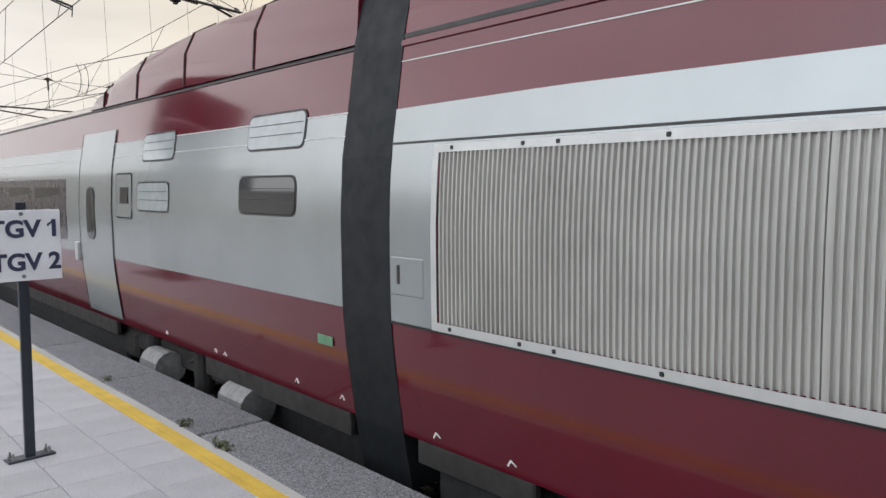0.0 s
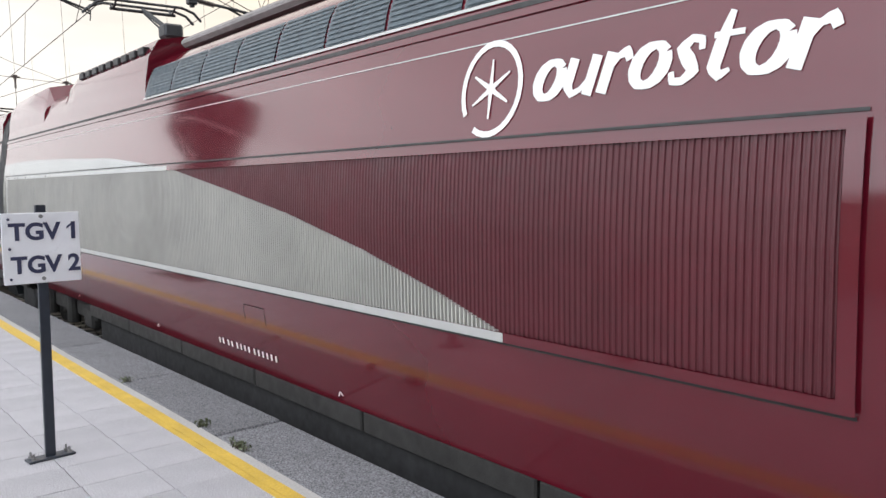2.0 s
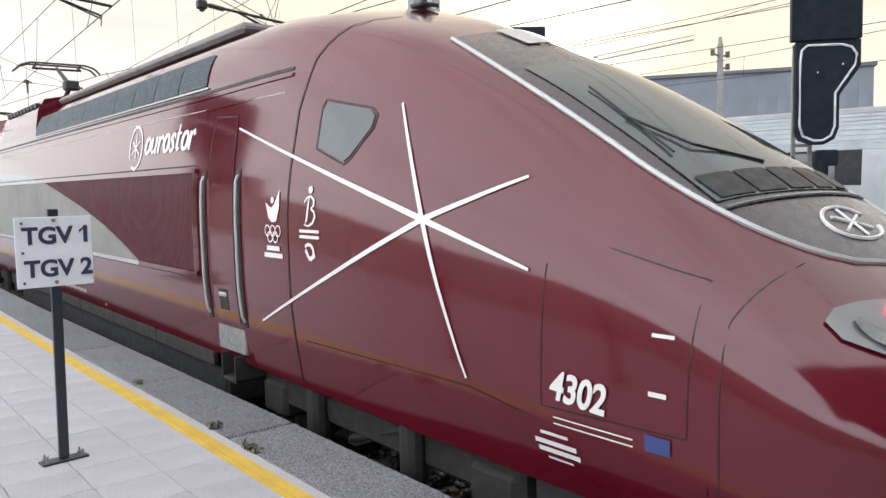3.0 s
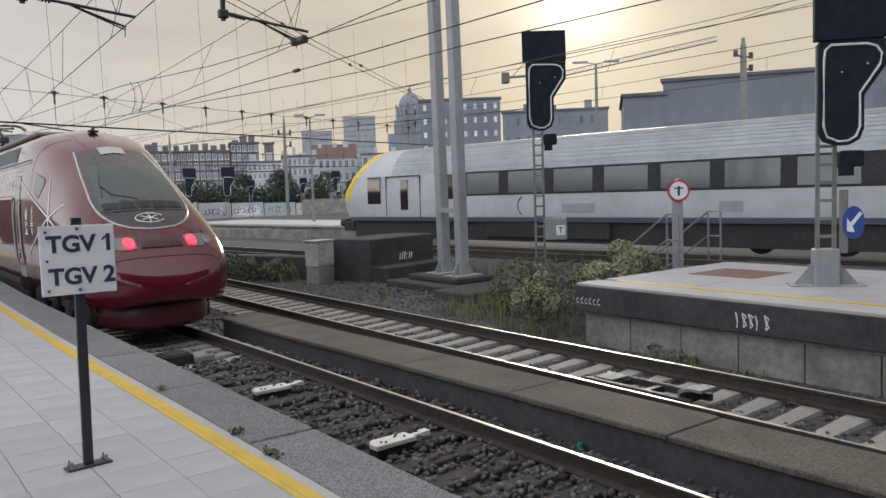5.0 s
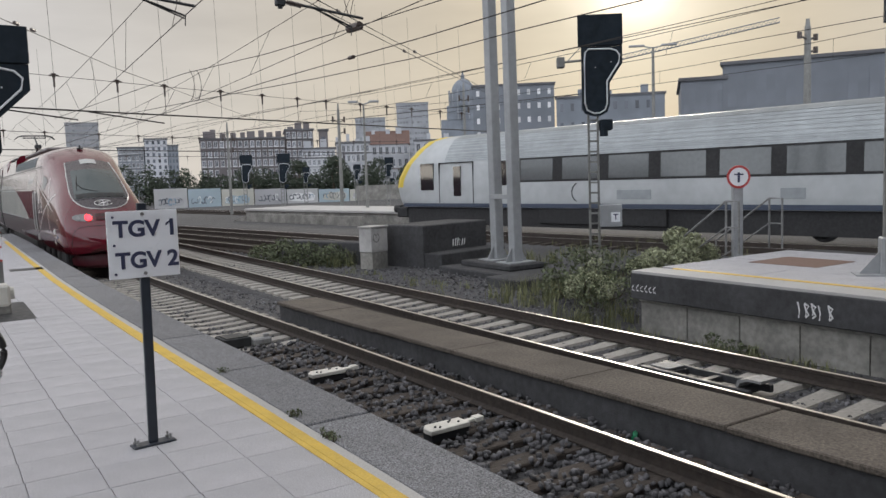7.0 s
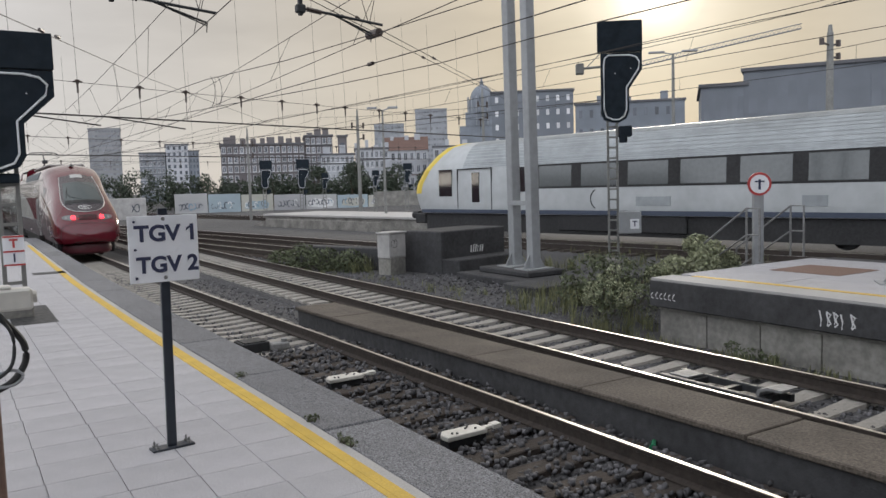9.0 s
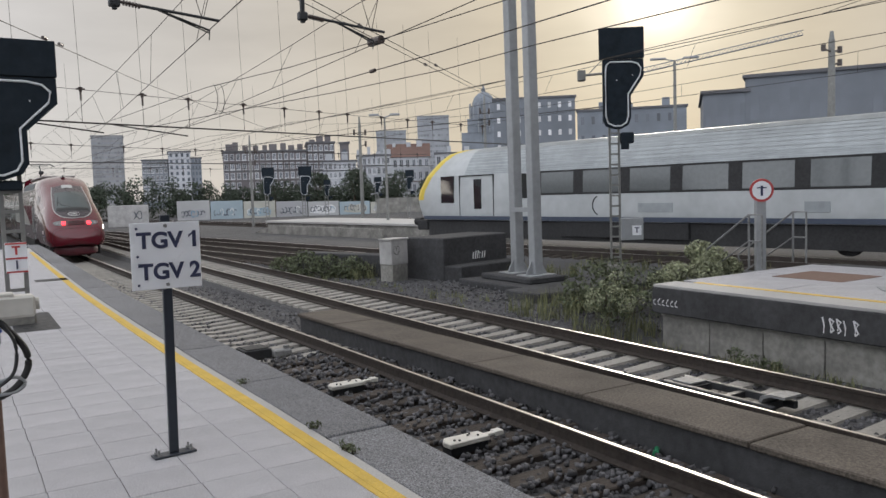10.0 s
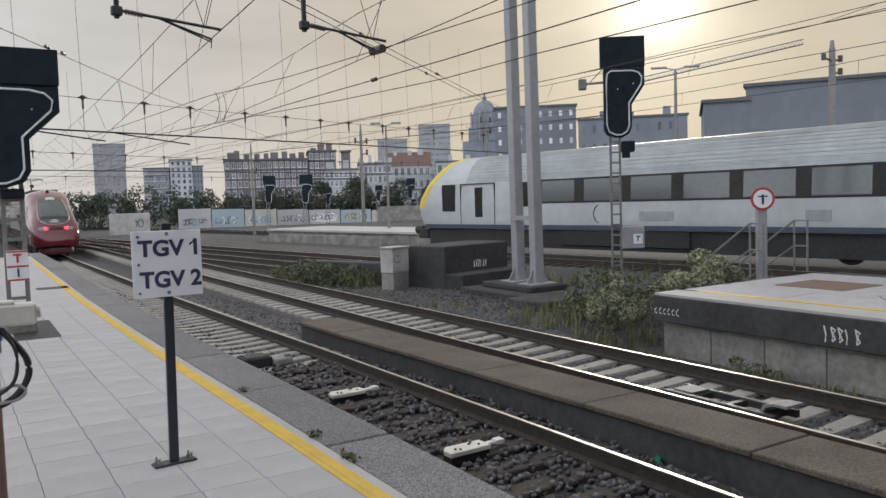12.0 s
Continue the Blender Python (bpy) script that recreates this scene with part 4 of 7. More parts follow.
    # windscreen, its grey surround and silver rim, on the upper nose
    def deck(bm, y_of, half_of, n, m, out):
        g = []
        for i in range(n + 1):
            row = []
            for j in range(m + 1):
                f = -1 + 2 * j / m
                y = y_of(i / n, f)
                row.append(bm.verts.new(top_skin(y, half_of(i / n, f), out)))
            g.append(row)
        for a, b in zip(g, g[1:]):
            for k in range(m):
                bm.faces.new((a[k], b[k], b[k + 1], a[k + 1]))
        return bm

    def surround_half(s):
        y = 19.12 + 2.76 * s
        side = float(np.interp(y, [19.1, 20.0, 20.9], [0.66, 0.76, 0.82]))
        return side * max(0.0, 1 - max(0.0, (y - 20.9) / 0.985) ** 2.6) ** 0.42

    deck(bm := B(), lambda s, f: -19.12 - 2.76 * s, lambda s, f: surround_half(s) * f, 22, 14, 0.007)
    part("nose_panel", bm, "screen_grey", car, "grey panel round the windscreen", smooth=True)
    deck(bm := B(), lambda s, f: -19.80 - 1.50 * s - 0.08 * (1 - f * f), lambda s, f: (0.62 + 0.12 * s) * f, 14, 12, 0.014)
    part("windscreen", bm, "screen_glass", car, "dark tinted sloping windscreen", smooth=True)
    rim = []
    for s in np.concatenate([np.linspace(0, 0.6, 10), np.linspace(0.64, 0.98, 14)]):
        rim.append((-19.12 - 2.76 * s, -surround_half(s)))
    front = [(-21.88, -0.1), (-21.883, 0.0), (-21.88, 0.1)]
    loop = rim + front + [(y, -x) for y, x in rim[::-1]]
    bm = B()
    tube(bm, [top_skin(y, x, 0.004) for y, x in loop], 0.019, 6)
    part("windscreen_rim", bm, "frame_alu", car, "pale silver rim round the windscreen", smooth=True)
    bm = B()
    deck(bm, lambda s, f: -19.12 - 0.34 * s, lambda s, f: 0.24 * f, 3, 4, 0.02)
    part("roof_hatch", bm, "frame_alu", car, "pale roof hatch above the windscreen")
    for k in range(5):
        bm = B()
        a = -0.70 + k * 0.283
        deck(bm, lambda s, f: -21.12 - 0.17 * s - 0.08 * (1 - (a + 0.134 + 0.134 * f) ** 2 / 0.53), lambda s, f: a + 0.134 + 0.128 * f, 2, 4, 0.02)
        part("screen_flap", bm, "wiper", car, "black slatted panel at the foot of the windscreen")
    bm = B()
    tube(bm, [top_skin(-21.15, -0.05, 0.02), top_skin(-20.95, -0.45, 0.035), top_skin(-20.6, -0.58, 0.03)], 0.009, 6)
    tube(bm, [top_skin(-20.95, -0.62, 0.03), top_skin(-20.25, -0.50, 0.03)], 0.008, 6)
    part("wiper", bm, "wiper", car, "black windscreen wiper")
    bm = B()
    tube(bm, [top_skin(-21.34 - 0.08 * (1 - (x / .8) ** 2), x, 0.016) for x in np.linspace(-0.74, 0.74, 13)], 0.010, 5)
    part("screen_sill", bm, "lamp_glass", car)
    bm = B()
    pts = [top_skin(-21.63 + 0.11 * math.sin(a), 0.25 * math.cos(a), 0.012) for a in np.linspace(0.5, 6.0, 22)]
    tube(bm, pts, 0.012, 5)
    for a in (0.5, 1.55, 2.6):
        tube(bm, [top_skin(-21.63 + 0.09 * math.sin(a) * q, 0.16 * math.cos(a) * q, 0.014) for q in (-1, 0, 1)], 0.010, 5)
    part("nose_emblem", bm, "decal", car, "pale round emblem on the nose")
    bm = B()
    rod(bm, (0, -17.9, 3.92), (0, -17.94, 4.06), 0.05, 10, 0.02)
    box(bm, -0.10, 0.10, -18.02, -17.85, 3.93, 3.97, 0.01)
    part("antenna", bm, "steel_dark", car)

    # front lamps and the grille between them
    def front_point(x, z, out=0.0):
        """The point of the nose front at x and height z."""
        lo, hi = -22.69, -20.8
        for _ in range(24):
            mid = (lo + hi) / 2
            ok = nose_limits(-mid)[1] < z < nose_limits(-mid)[0] and body_half_width(mid, z) > abs(x)
            lo, hi = (lo, mid) if ok else (mid, hi)
        return Vector((x, hi - out, z + out * 0.5))

    def front_patch(bm, poly, out):
        cx, cz = sum(p[0] for p in poly) / len(poly), sum(p[1] for p in poly) / len(poly)
        ctr = bm.verts.new(front_point(cx, cz, out))
        mid = [bm.verts.new(front_point(cx + (x - cx) * 0.5, cz + (z - cz) * 0.5, out)) for x, z in poly]
        rim = [bm.verts.new(front_point(x, z, out)) for x, z in poly]
        n = len(poly)
        for k in range(n):
            bm.faces.new((ctr, mid[k], mid[(k + 1) % n]))
            bm.faces.new((mid[k], rim[k], rim[(k + 1) % n], mid[(k + 1) % n]))
        return bm

    for s in (-1, 1):
        bm = B()
        front_patch(bm, [(s * 0.43, 1.62), (s * 0.41, 1.80), (s * 0.55, 1.815), (s * 0.70, 1.815), (s * 0.84, 1.80), (s * 0.94, 1.755), (s * 0.95, 1.69), (s * 0.86, 1.63), (s * 0.65, 1.605)], 0.012)
        lamp = part("headlamp_cover", bm, "lamp_glass", car, "clear headlamp cover", smooth=True)
        bm = B()
        front_patch(bm, [(s * 0.535 + 0.084 * math.cos(a), 1.71 + 0.084 * math.sin(a)) for a in np.linspace(0, 5.9, 16)], 0.03)
        part("tail_lamp", bm, "tail_red", lamp, "lit red tail lamp")
        bm = B()
        front_patch(bm, [(s * 0.80 + 0.05 * math.cos(a), 1.70 + 0.06 * math.sin(a)) for a in np.linspace(0, 5.5, 12)], 0.026)
        part("headlamp", bm, "galv", lamp)
    bm = B()
    front_patch(bm, [(-0.35, 1.63), (-0.35, 1.82), (0, 1.825), (0.35, 1.82), (0.35, 1.63), (0, 1.625)], 0.010)
    g = part("nose_grille", bm, "wiper", car, "dark slotted nose grille")
    for x in np.linspace(-0.34, 0.34, 17):
        bm = B()
        tube(bm, [front_point(x, z, 0.018) for z in (1.635, 1.72, 1.812)], 0.011, 5)
        part("grille_bar", bm, "red", g)
    bm = B()
    tube(bm, [front_point(x, z, 0.002) for x, z in [(s * x, z) for s, half in ((-1, 1), (1, -1)) for x, z in ((1.04, 0.85), (1.04, 1.0), (1.02, 1.15), (0.99, 1.26), (0.93, 1.36), (0.84, 1.42), (0.7, 1.455), (0.5, 1.475), (0.25, 1.48), (0.01, 1.48))[::half]]], 0.007, 5)
    part("hood_seam", bm, "wiper", car)
    # lower bumper apron under the nose
    bm = B()
    rows = []
    for z, grow in ((0.22, -0.10), (0.30, 0.0), (0.50, 0.02), (0.62, -0.02), (0.68, -0.12)):
        rows.append([bm.verts.new(((0.94 + grow) * math.sin(a), -21.15 - (1.22 + grow) * max(0.0, math.cos(a)) ** 0.6, z)) for a in np.linspace(-1.57, 1.57, 19)])
    for a, b in zip(rows, rows[1:]):
        for k in range(18):
            bm.faces.new((a[k], a[k + 1], b[k + 1], b[k]))
    bm.faces.new(rows[0])
    bm.faces.new(rows[-1][::-1])
    part("bumper_apron", bm, "red_matt", car, "wine red lower bumper", smooth=True)
    bm = B()
    box(bm, -1.1, 1.1, -21.4, -20.3, 0.20, 0.72, 0.05)
    part("rail_guard", bm, "sub_dark", car)
    # black rubber bellows to the coach ahead
    bm = B()
    for y0, sc in ((-0.13, 1.004),):
        ring = [(-w * sc, z) for z, w in zip(PROFILE_Z, PROFILE_W)]
        ring = ring + [(-x, z) for x, z in ring[::-1][1:]]
        prism(bm, ring, (0, y0, 0.0), (1, 0, 0), (0, 0, 1), 0.56)
    part("bellows", bm, "rubber", car, "black rubber gangway bellows")
    return car


def build_coach(first):
    """A trailer coach, 18.6 m long, from y = 0.42 on; the first one has a raised roof end, two tiers of small windows and a door."""
    length = 18.6
    car = thing("trailer_coach", "silver and wine red high-speed train coach" + (" with raised roof end" if first else " with a dark window band"), "train", group="express train")
    y0, y1 = 0.42, 0.42 + length
    pz = np.array([0.75, 1.22, 1.50, 2.15, 2.55, 2.85, 3.30, 3.42, 3.52, 3.56])
    pw = np.array([1.27, 1.33, 1.355, 1.355, 1.33, 1.28, 1.205, 1.05, 0.65, 0.0])

    def w_at(z):
        return float(np.interp(z, pz, pw))

    def shell(bm, ya, yb, z0, z1, out, n=8, side=-1, roof=False):
        zs = np.linspace(z0, z1, n)
        a = [bm.verts.new((side * (w_at(z) + out), ya, z)) for z in zs]
        b = [bm.verts.new((side * (w_at(z) + out), yb, z)) for z in zs]
        for k in range(n - 1):
            bm.faces.new((a[k], b[k], b[k + 1], a[k + 1]))
        return bm

    bm = B()
    ring = [(-w, z) for z, w in zip(pz, pw)]
    ring = ring + [(-x, z) for x, z in ring[::-1][1:]]
    prism(bm, ring, (0, y0, 0), (1, 0, 0), (0, 0, 1), length)
    part("body_shell", bm, "red", car, smooth=True)
    bm = B()
    shell(bm, y0, y1, 1.53, 2.86, 0.004, 14)
    part("silver_band", bm, "silver", car, "silver side band", smooth=True)
    bm = B()
    shell(bm, y0, y1, 3.285, 3.315, 0.010, 2)
    part("gutter", bm, "wiper", car)
    for z in (2.70, 2.86):
        bm = B()
        shell(bm, y0, y1, z - 0.004, z + 0.004, 0.007, 2)
        part("band_line", bm, "frame_alu", car)
    for side in (-1, 1):
        for ya, yb in ((y0 + 0.1, y0 + 2.6), (y0 + 5.2, y1 - 2.0)):
            bm = B()
            box(bm, side * 1.235 - 0.03, side * 1.235 + 0.03, ya, yb, 0.565, 0.748, 0.012)
            part("skirt", bm, "underframe", car, "dusty grey skirt")
    bm = B()
    box(bm, -1.0, 1.0, y0 + 0.1, y1 - 0.1, 0.45, 0.76)
    # these lower boxes stand in for the shade beneath the coach
    box(bm, -1.12, 1.12, y0 + 5.3, y1 - 2.1, 0.16, 0.56, 0.04)
    box(bm, -1.0, 1.0, y0 + 0.2, y0 + 1.7, 0.16, 0.56, 0.04)
    part("underframe", bm, "sub_dark", car)
    bogie(car, y0 + 3.6 if first else y0 + 0.2)
    for y in ((2.15, 4.15),) if first else ():
        for yy in y:
            bm = B()
            rod(bm, (-1.22, yy - 0.12, 0.44), (-1.22, yy + 0.35, 0.44), 0.17, 16)
            part("air_tank", bm, "galv", car, "pale grey air tank")

    def rounded(ya, yb, za, zb, r, n=4):
        pts = []
        for cy, cz, a0 in ((yb - r, zb - r, 0), (ya + r, zb - r, 90), (ya + r, za + r, 180), (yb - r, za + r, 270)):
            for k in range(n + 1):
                a = radians(a0 + 90 * k / n)
                pts.append((cy + r * math.cos(a), cz + r * math.sin(a)))
        return pts

    def pane(ya, yb, za, zb, mat, name, label, r=0.06, out=0.012, rim="wiper", grow=0.018):
        bm = B()
        bm.faces.new([bm.verts.new((-(w_at(z) + out - 0.004), y, z)) for y, z in rounded(ya - grow, yb + grow, za - grow, zb + grow, r + grow)])
        p = part(name, bm, rim, car, label)
        bm = B()
        bm.faces.new([bm.verts.new((-(w_at(z) + out), y, z)) for y, z in rounded(ya, yb, za, zb, r)])
        part("pane", bm, mat, p)
        return p

    if first:
        for ya, yb, za, zb, mat in ((0.98, 1.88, 2.66, 2.92, "window_grey"), (1.06, 1.98, 2.15, 2.43, "train_glass"), (3.47, 4.32, 2.64, 2.90, "window_grey"), (3.55, 4.43, 2.12, 2.40, "window_grey")):
            w = pane(ya, yb, za, zb, mat, "window", "small rounded window with blinds")
            for zz in (0.38, 0.7):
                bm = B()
                z = za + (zb - za) * zz
                box(bm, -w_at(z) - 0.016, -w_at(z) - 0.01, ya + 0.03, yb - 0.03, z - 0.002, z + 0.002)
                part("blind_line", bm, "wiper", w)
        p = pane(4.62, 5.12, 2.03, 2.50, "silver", "display_panel", "recessed display panel", 0.03)
        bm = B()
        shell(bm, 4.72, 4.98, 2.18, 2.36, 0.016, 2)
        part("display", bm, "train_glass", p)
        # raised roof fairing that slopes down to the low roof
        bm = B()
        rows = []
        for y, zt in ((0.42, 4.05), (1.8, 4.05), (3.3, 4.04), (4.6, 3.96), (5.6, 3.80), (6.2, 3.62), (6.45, 3.40)):
            sec = [(1.205, 3.325), (1.18, 3.325 + (zt - 3.325) * 0.45), (1.08, 3.325 + (zt - 3.325) * 0.75), (0.85, zt - 0.06), (0.45, zt - 0.01), (0, zt)]
            ring = [(-a, b) for a, b in sec] + [(a, b) for a, b in sec[::-1][1:]]
            rows.append([bm.verts.new((a, y, b)) for a, b in ring])
        for a, b in zip(rows, rows[1:]):
            for k in range(len(a) - 1):
                bm.faces.new((a[k], a[k + 1], b[k + 1], b[k]))
        bm.faces.new(rows[0])
        bm.faces.new(rows[-1])
        f = part("roof_fairing", bm, "red", car, "raised wine red roof fairing", smooth=True)
        for y in (1.95, 3.42, 4.75, 5.9):
            bm = B()
            zt = float(np.interp(y, (0.42, 3.3, 4.6, 5.6, 6.2), (4.05, 4.04, 3.96, 3.80, 3.62)))
            tube(bm, [(-1.21, y, 3.33), (-1.186, y, 3.325 + (zt - 3.325) * 0.45), (-1.086, y, 3.325 + (zt - 3.325) * 0.75), (-0.85, y, zt - 0.055)], 0.009, 5)
            part("fairing_joint", bm, "wiper", f)
        bm = B()
        skinw = w_at(2.4)
        shell(bm, 5.30, 6.55, 0.80, 3.02, 0.010, 16)
        d = part("entrance_door", bm, "silver", car, "silver entrance door", smooth=True)
        for yy in (5.29, 6.56):
            bm = B()
            shell(bm, yy - 0.012, yy + 0.012, 0.80, 3.03, 0.013, 16)
            part("door_gap", bm, "wiper", d)
        bm = B()
        bm.faces.new([bm.verts.new((-(w_at(z) + 0.02), y, z)) for y, z in rounded(5.93, 6.24, 1.72, 2.36, 0.12)])
        part("door_window", bm, "train_glass", d, "narrow rounded door window")
        bm = B()
        box(bm, -1.40, -1.34, 6.62, 6.72, 1.42, 1.66, 0.01)
        part("door_handle", bm, "frame_alu", car, "steel door handle box")
        ws = 7.2
        bm = B()
        box(bm, -w_at(1.30) - 0.010, -w_at(1.30), 0.60, 0.80, 1.22, 1.29, 0.004)
        part("equipment_tag", bm, "green_tag", car, "small green equipment tag")
        for y in (0.55, 1.2, 2.5, 2.7, 3.9):
            bm = B()
            tube(bm, [(-w_at(0.85) - 0.004, y, 0.83), (-w_at(0.85) - 0.002, y + 0.03, 0.865), (-w_at(0.85) - 0.002, y + 0.06, 0.83)], 0.005, 4)
            part("jacking_mark", bm, "decal", car)
    else:
        ws = 1.6
    # dark window band with separate panes
    bm = B()
    shell(bm, ws, y1 - 0.8, 1.66, 2.47, 0.008, 8)
    b = part("window_band", bm, "screen_grey", car, "dark window band")
    y = ws + 0.25
    while y + 1.45 < y1 - 0.8:
        bm = B()
        bm.faces.new([bm.verts.new((-(w_at(z) + 0.012), yy, z)) for yy, z in rounded(y, y + 1.4, 1.80, 2.36, 0.08)])
        part("pane", bm, "train_glass", b)
        y += 1.72
    bm = B()
    for k in range(3):
        ring2 = [(-w * 0.97, z) for z, w in zip(pz, pw)]
        ring2 = ring2 + [(-x, z) for x, z in ring2[::-1][1:]]
        prism(bm, ring2, (0, y1 + 0.0 + k * 0.14, 0), (1, 0, 0), (0, 0, 1), 0.14)
    part("bellows", bm, "rubber", car, "black rubber gangway bellows")
    return car


TRAIN_X = 4.29
# sideways drift along the line's gentle curve
TRAIN_BEND = ((24, 33, 38, 46, 60, 72), (0, -0.08, -0.08, 0, 0.14, 0.16))
# place of the joint between power car and first coach along the track
TRAIN_S = [(0.0, 4.14), (0.5, 7.38), (1.0, 10.62), (1.5, 13.86), (2.0, 17.10), (2.5, 20.34), (3.0, 23.57), (3.4, 26.13), (4.0, 29.98), (4.8, 34.85), (5.5, 38.98),
           (6.5, 44.65), (7.5, 49.95), (8.5, 54.80), (9.5, 59.60), (10.5, 64.7), (12.0, 72.2)]


# ---- things on and beside the platform ----
def build_stop_sign():
    ob = thing("platform_sign", "white square train stop sign on a dark blue-black post", "sign", at=pose(1.187, 5.79, 0))
    bm = B()
    box(bm, -0.15, 0.15, -0.055, 0.055, 0.0, 0.016, 0.004)
    b = part("base_plate", bm, "post_blue", ob, at=pose(0, 0, 0, 0, 0, 6))
    for x in (-0.115, 0.115):
        for y in (-0.033, 0.033):
            bm = B()
            rod(bm, (x, y, 0.016), (x, y, 0.032), 0.016, 6)
            rod(bm, (x, y, 0.03), (x, y, 0.06), 0.007, 6)
            part("bolt", bm, "galv", b)
    bm = B()
    box(bm, -0.032, 0.032, -0.02, 0.02, 0.012, 1.73, 0.004)
    part("post", bm, "post_blue", ob, at=pose(0, 0, 0, 0, 0.9, 0))
    bm = B()
    box(bm, -0.238, 0.238, -0.034, -0.024, 1.215, 1.685, 0.003)
    p = part("panel", bm, "sign_white", ob, at=pose(0.013, 0, -0.006, 0, 0.3, 0))
    for x, z, r in ((-0.195, 1.645, 0.009), (-0.195, 1.45, 0.009), (-0.195, 1.25, 0.009), (0.0, 1.66, 0.013), (0.0, 1.245, 0.013)):
        bm = B()
        rod(bm, (x, -0.033, z), (x, -0.041, z), r, 12)
        part("rivet", bm, "galv" if r > 0.01 else "ink", p)
    lettering("TGV 1", 0.155, "ink", p, pose(0.02, -0.0355, 1.555, 90, 0, 0), 0.005, 1.0, 1.02)
    bm = B()
    prism(bm, [(0.172, 0.046), (0.136, 0.014), (0.136, 0.034), (0.172, 0.058)], (0.02, -0.036, 1.555), (1, 0, 0), (0, 0, 1), 0.002)
    part("lettering", bm, "ink", p)
    lettering("TGV 2", 0.155, "ink", p, pose(0.021, -0.0355, 1.335, 90, 0, 0), 0.005, 1.0, 1.0)


SIGNAL_BOARD = [(-0.36, -0.70), (-0.30, -0.85), (-0.12, -0.93), (0.05, -0.93), (0.20, -0.84), (0.26, -0.66), (0.26, -0.10), (0.55, 0.38), (0.55, 0.82), (-0.36, 0.82)]


def build_signal(x, y, z, foot, head, turn, label, scale=1.0, foot_block=False, tee=None, mast_x=-0.12, wide=1.13, top=1.62):
    """A light signal: lattice mast, black head of a broad upper board and an outlined lower one. head: height of the lower board's middle."""
    ob = thing("railway_signal", label, "railway signal", at=pose(x, y, z, 0, 0, turn), group="yard signals")
    s = scale
    bm = B()
    box(bm, -0.43 * s * wide, 0.56 * s * wide, -0.07, 0.10, head + 0.84 * s, head + top * s, 0.01)
    part("upper_board", bm, "signal_black", ob)
    bm = B()
    prism(bm, [(a * s * wide, b * s + head) for a, b in SIGNAL_BOARD], (0, -0.05, 0), (1, 0, 0), (0, 0, 1), 0.14)
    b = part("lamp_board", bm, "signal_black", ob)
    rim = [(-0.30, -0.60), (-0.25, -0.78), (-0.10, -0.86), (0.03, -0.86), (0.15, -0.78), (0.20, -0.62), (0.20, -0.06), (0.47, 0.40), (0.49, 0.58), (0.42, 0.70), (0.28, 0.75), (-0.20, 0.76), (-0.28, 0.68), (-0.30, 0.50)]
    bm = B()
    tube(bm, [(a * s * wide, -0.056, c * s + head) for a, c in rim + rim[:2]], 0.021 * s, 5)
    part("white_outline", bm, "signal_rim", b, "white painted outline")
    for a, c in ((0.30, 0.42), (-0.05, 0.30)):
        bm = B()
        rod(bm, (a * s * wide, -0.05, c * s + head), (a * s * wide, -0.06, c * s + head), 0.014 * s, 8)
        part("peep_hole", bm, "signal_rim", b)
    bm = B()
    m = mast_x * s
    for dx in (-0.13, 0.13):
        box(bm, m + dx - 0.03, m + dx + 0.03, 0.10, 0.18, foot, head - 0.6 * s if not foot_block else head + 0.8 * s)
    zz = foot + 0.5
    while zz < head - 0.95 * s:
        box(bm, m - 0.10, m + 0.10, 0.11, 0.17, zz, zz + 0.05)
        zz += 0.30
    part("lattice_mast", bm, "signal_mast", ob, "grey lattice mast")
    bm = B()
    if wide > 1.5:
        box(bm, m - 0.16, m + 0.16, 0.0, 0.2, head - 1.12 * s, head - 0.95 * s, 0.02)
    else:
        box(bm, m + 0.18, m + 0.55, 0.0, 0.35, head - 1.30 * s, head - 1.02 * s, 0.03)
        rod(bm, (m + 0.3, 0.1, head - 1.45 * s), (m + 0.3, 0.1, head - 1.2 * s), 0.12, 12)
    part("relay_box", bm, "signal_black", ob)
    bm = B()
    if foot_block:
        box(bm, m - 0.20, m + 0.20, 0.0, 0.30, foot, foot + 0.62, 0.02)
        for sx in (-1, 1):
            prism(bm, [(sx * 0.20, 0.0), (sx * 0.52, 0.0), (sx * 0.20, 0.40)], (m, 0.12, foot), (1, 0, 0), (0, 0, 1), 0.03)
        box(bm, m - 0.58, m + 0.58, -0.1, 0.4, foot, foot + 0.02)
        part("foot", bm, "pole_grey", ob, "grey steel foot with side gussets")
    else:
        box(bm, m - 0.22, m + 0.22, 0.0, 0.35, foot - 0.2, foot + 0.30, 0.03)
        part("foot", bm, "concrete", ob, "concrete foot")
    if tee:
        w, tz = tee
        bm = B()
        box(bm, m + 0.14, m + 0.14 + w, -0.12, 0.2, tz - 0.32, tz + 0.32, 0.015)
        k = part("equipment_box", bm, "pole_grey", ob, "grey equipment box")
        bm = B()
        box(bm, m + 0.44, m + 0.70, -0.132, -0.122, tz - 0.18, tz + 0.10, 0.003)
        t = part("small_plate", bm, "sign_white", k)
        bm = B()
        rod(bm, (-0.45, 0.02, head + 0.55), (-1.0, 0.02, head + 0.52), 0.035, 8)
        rod(bm, (-0.45, 0.02, head + 0.95), (-0.85, 0.02, head + 0.55), 0.012, 6)
        box(bm, -1.16, -0.94, -0.10, 0.16, head + 0.36, head + 0.66, 0.02)
        part("side_arm", bm, "signal_mast", ob, "grey side arm with a small box")
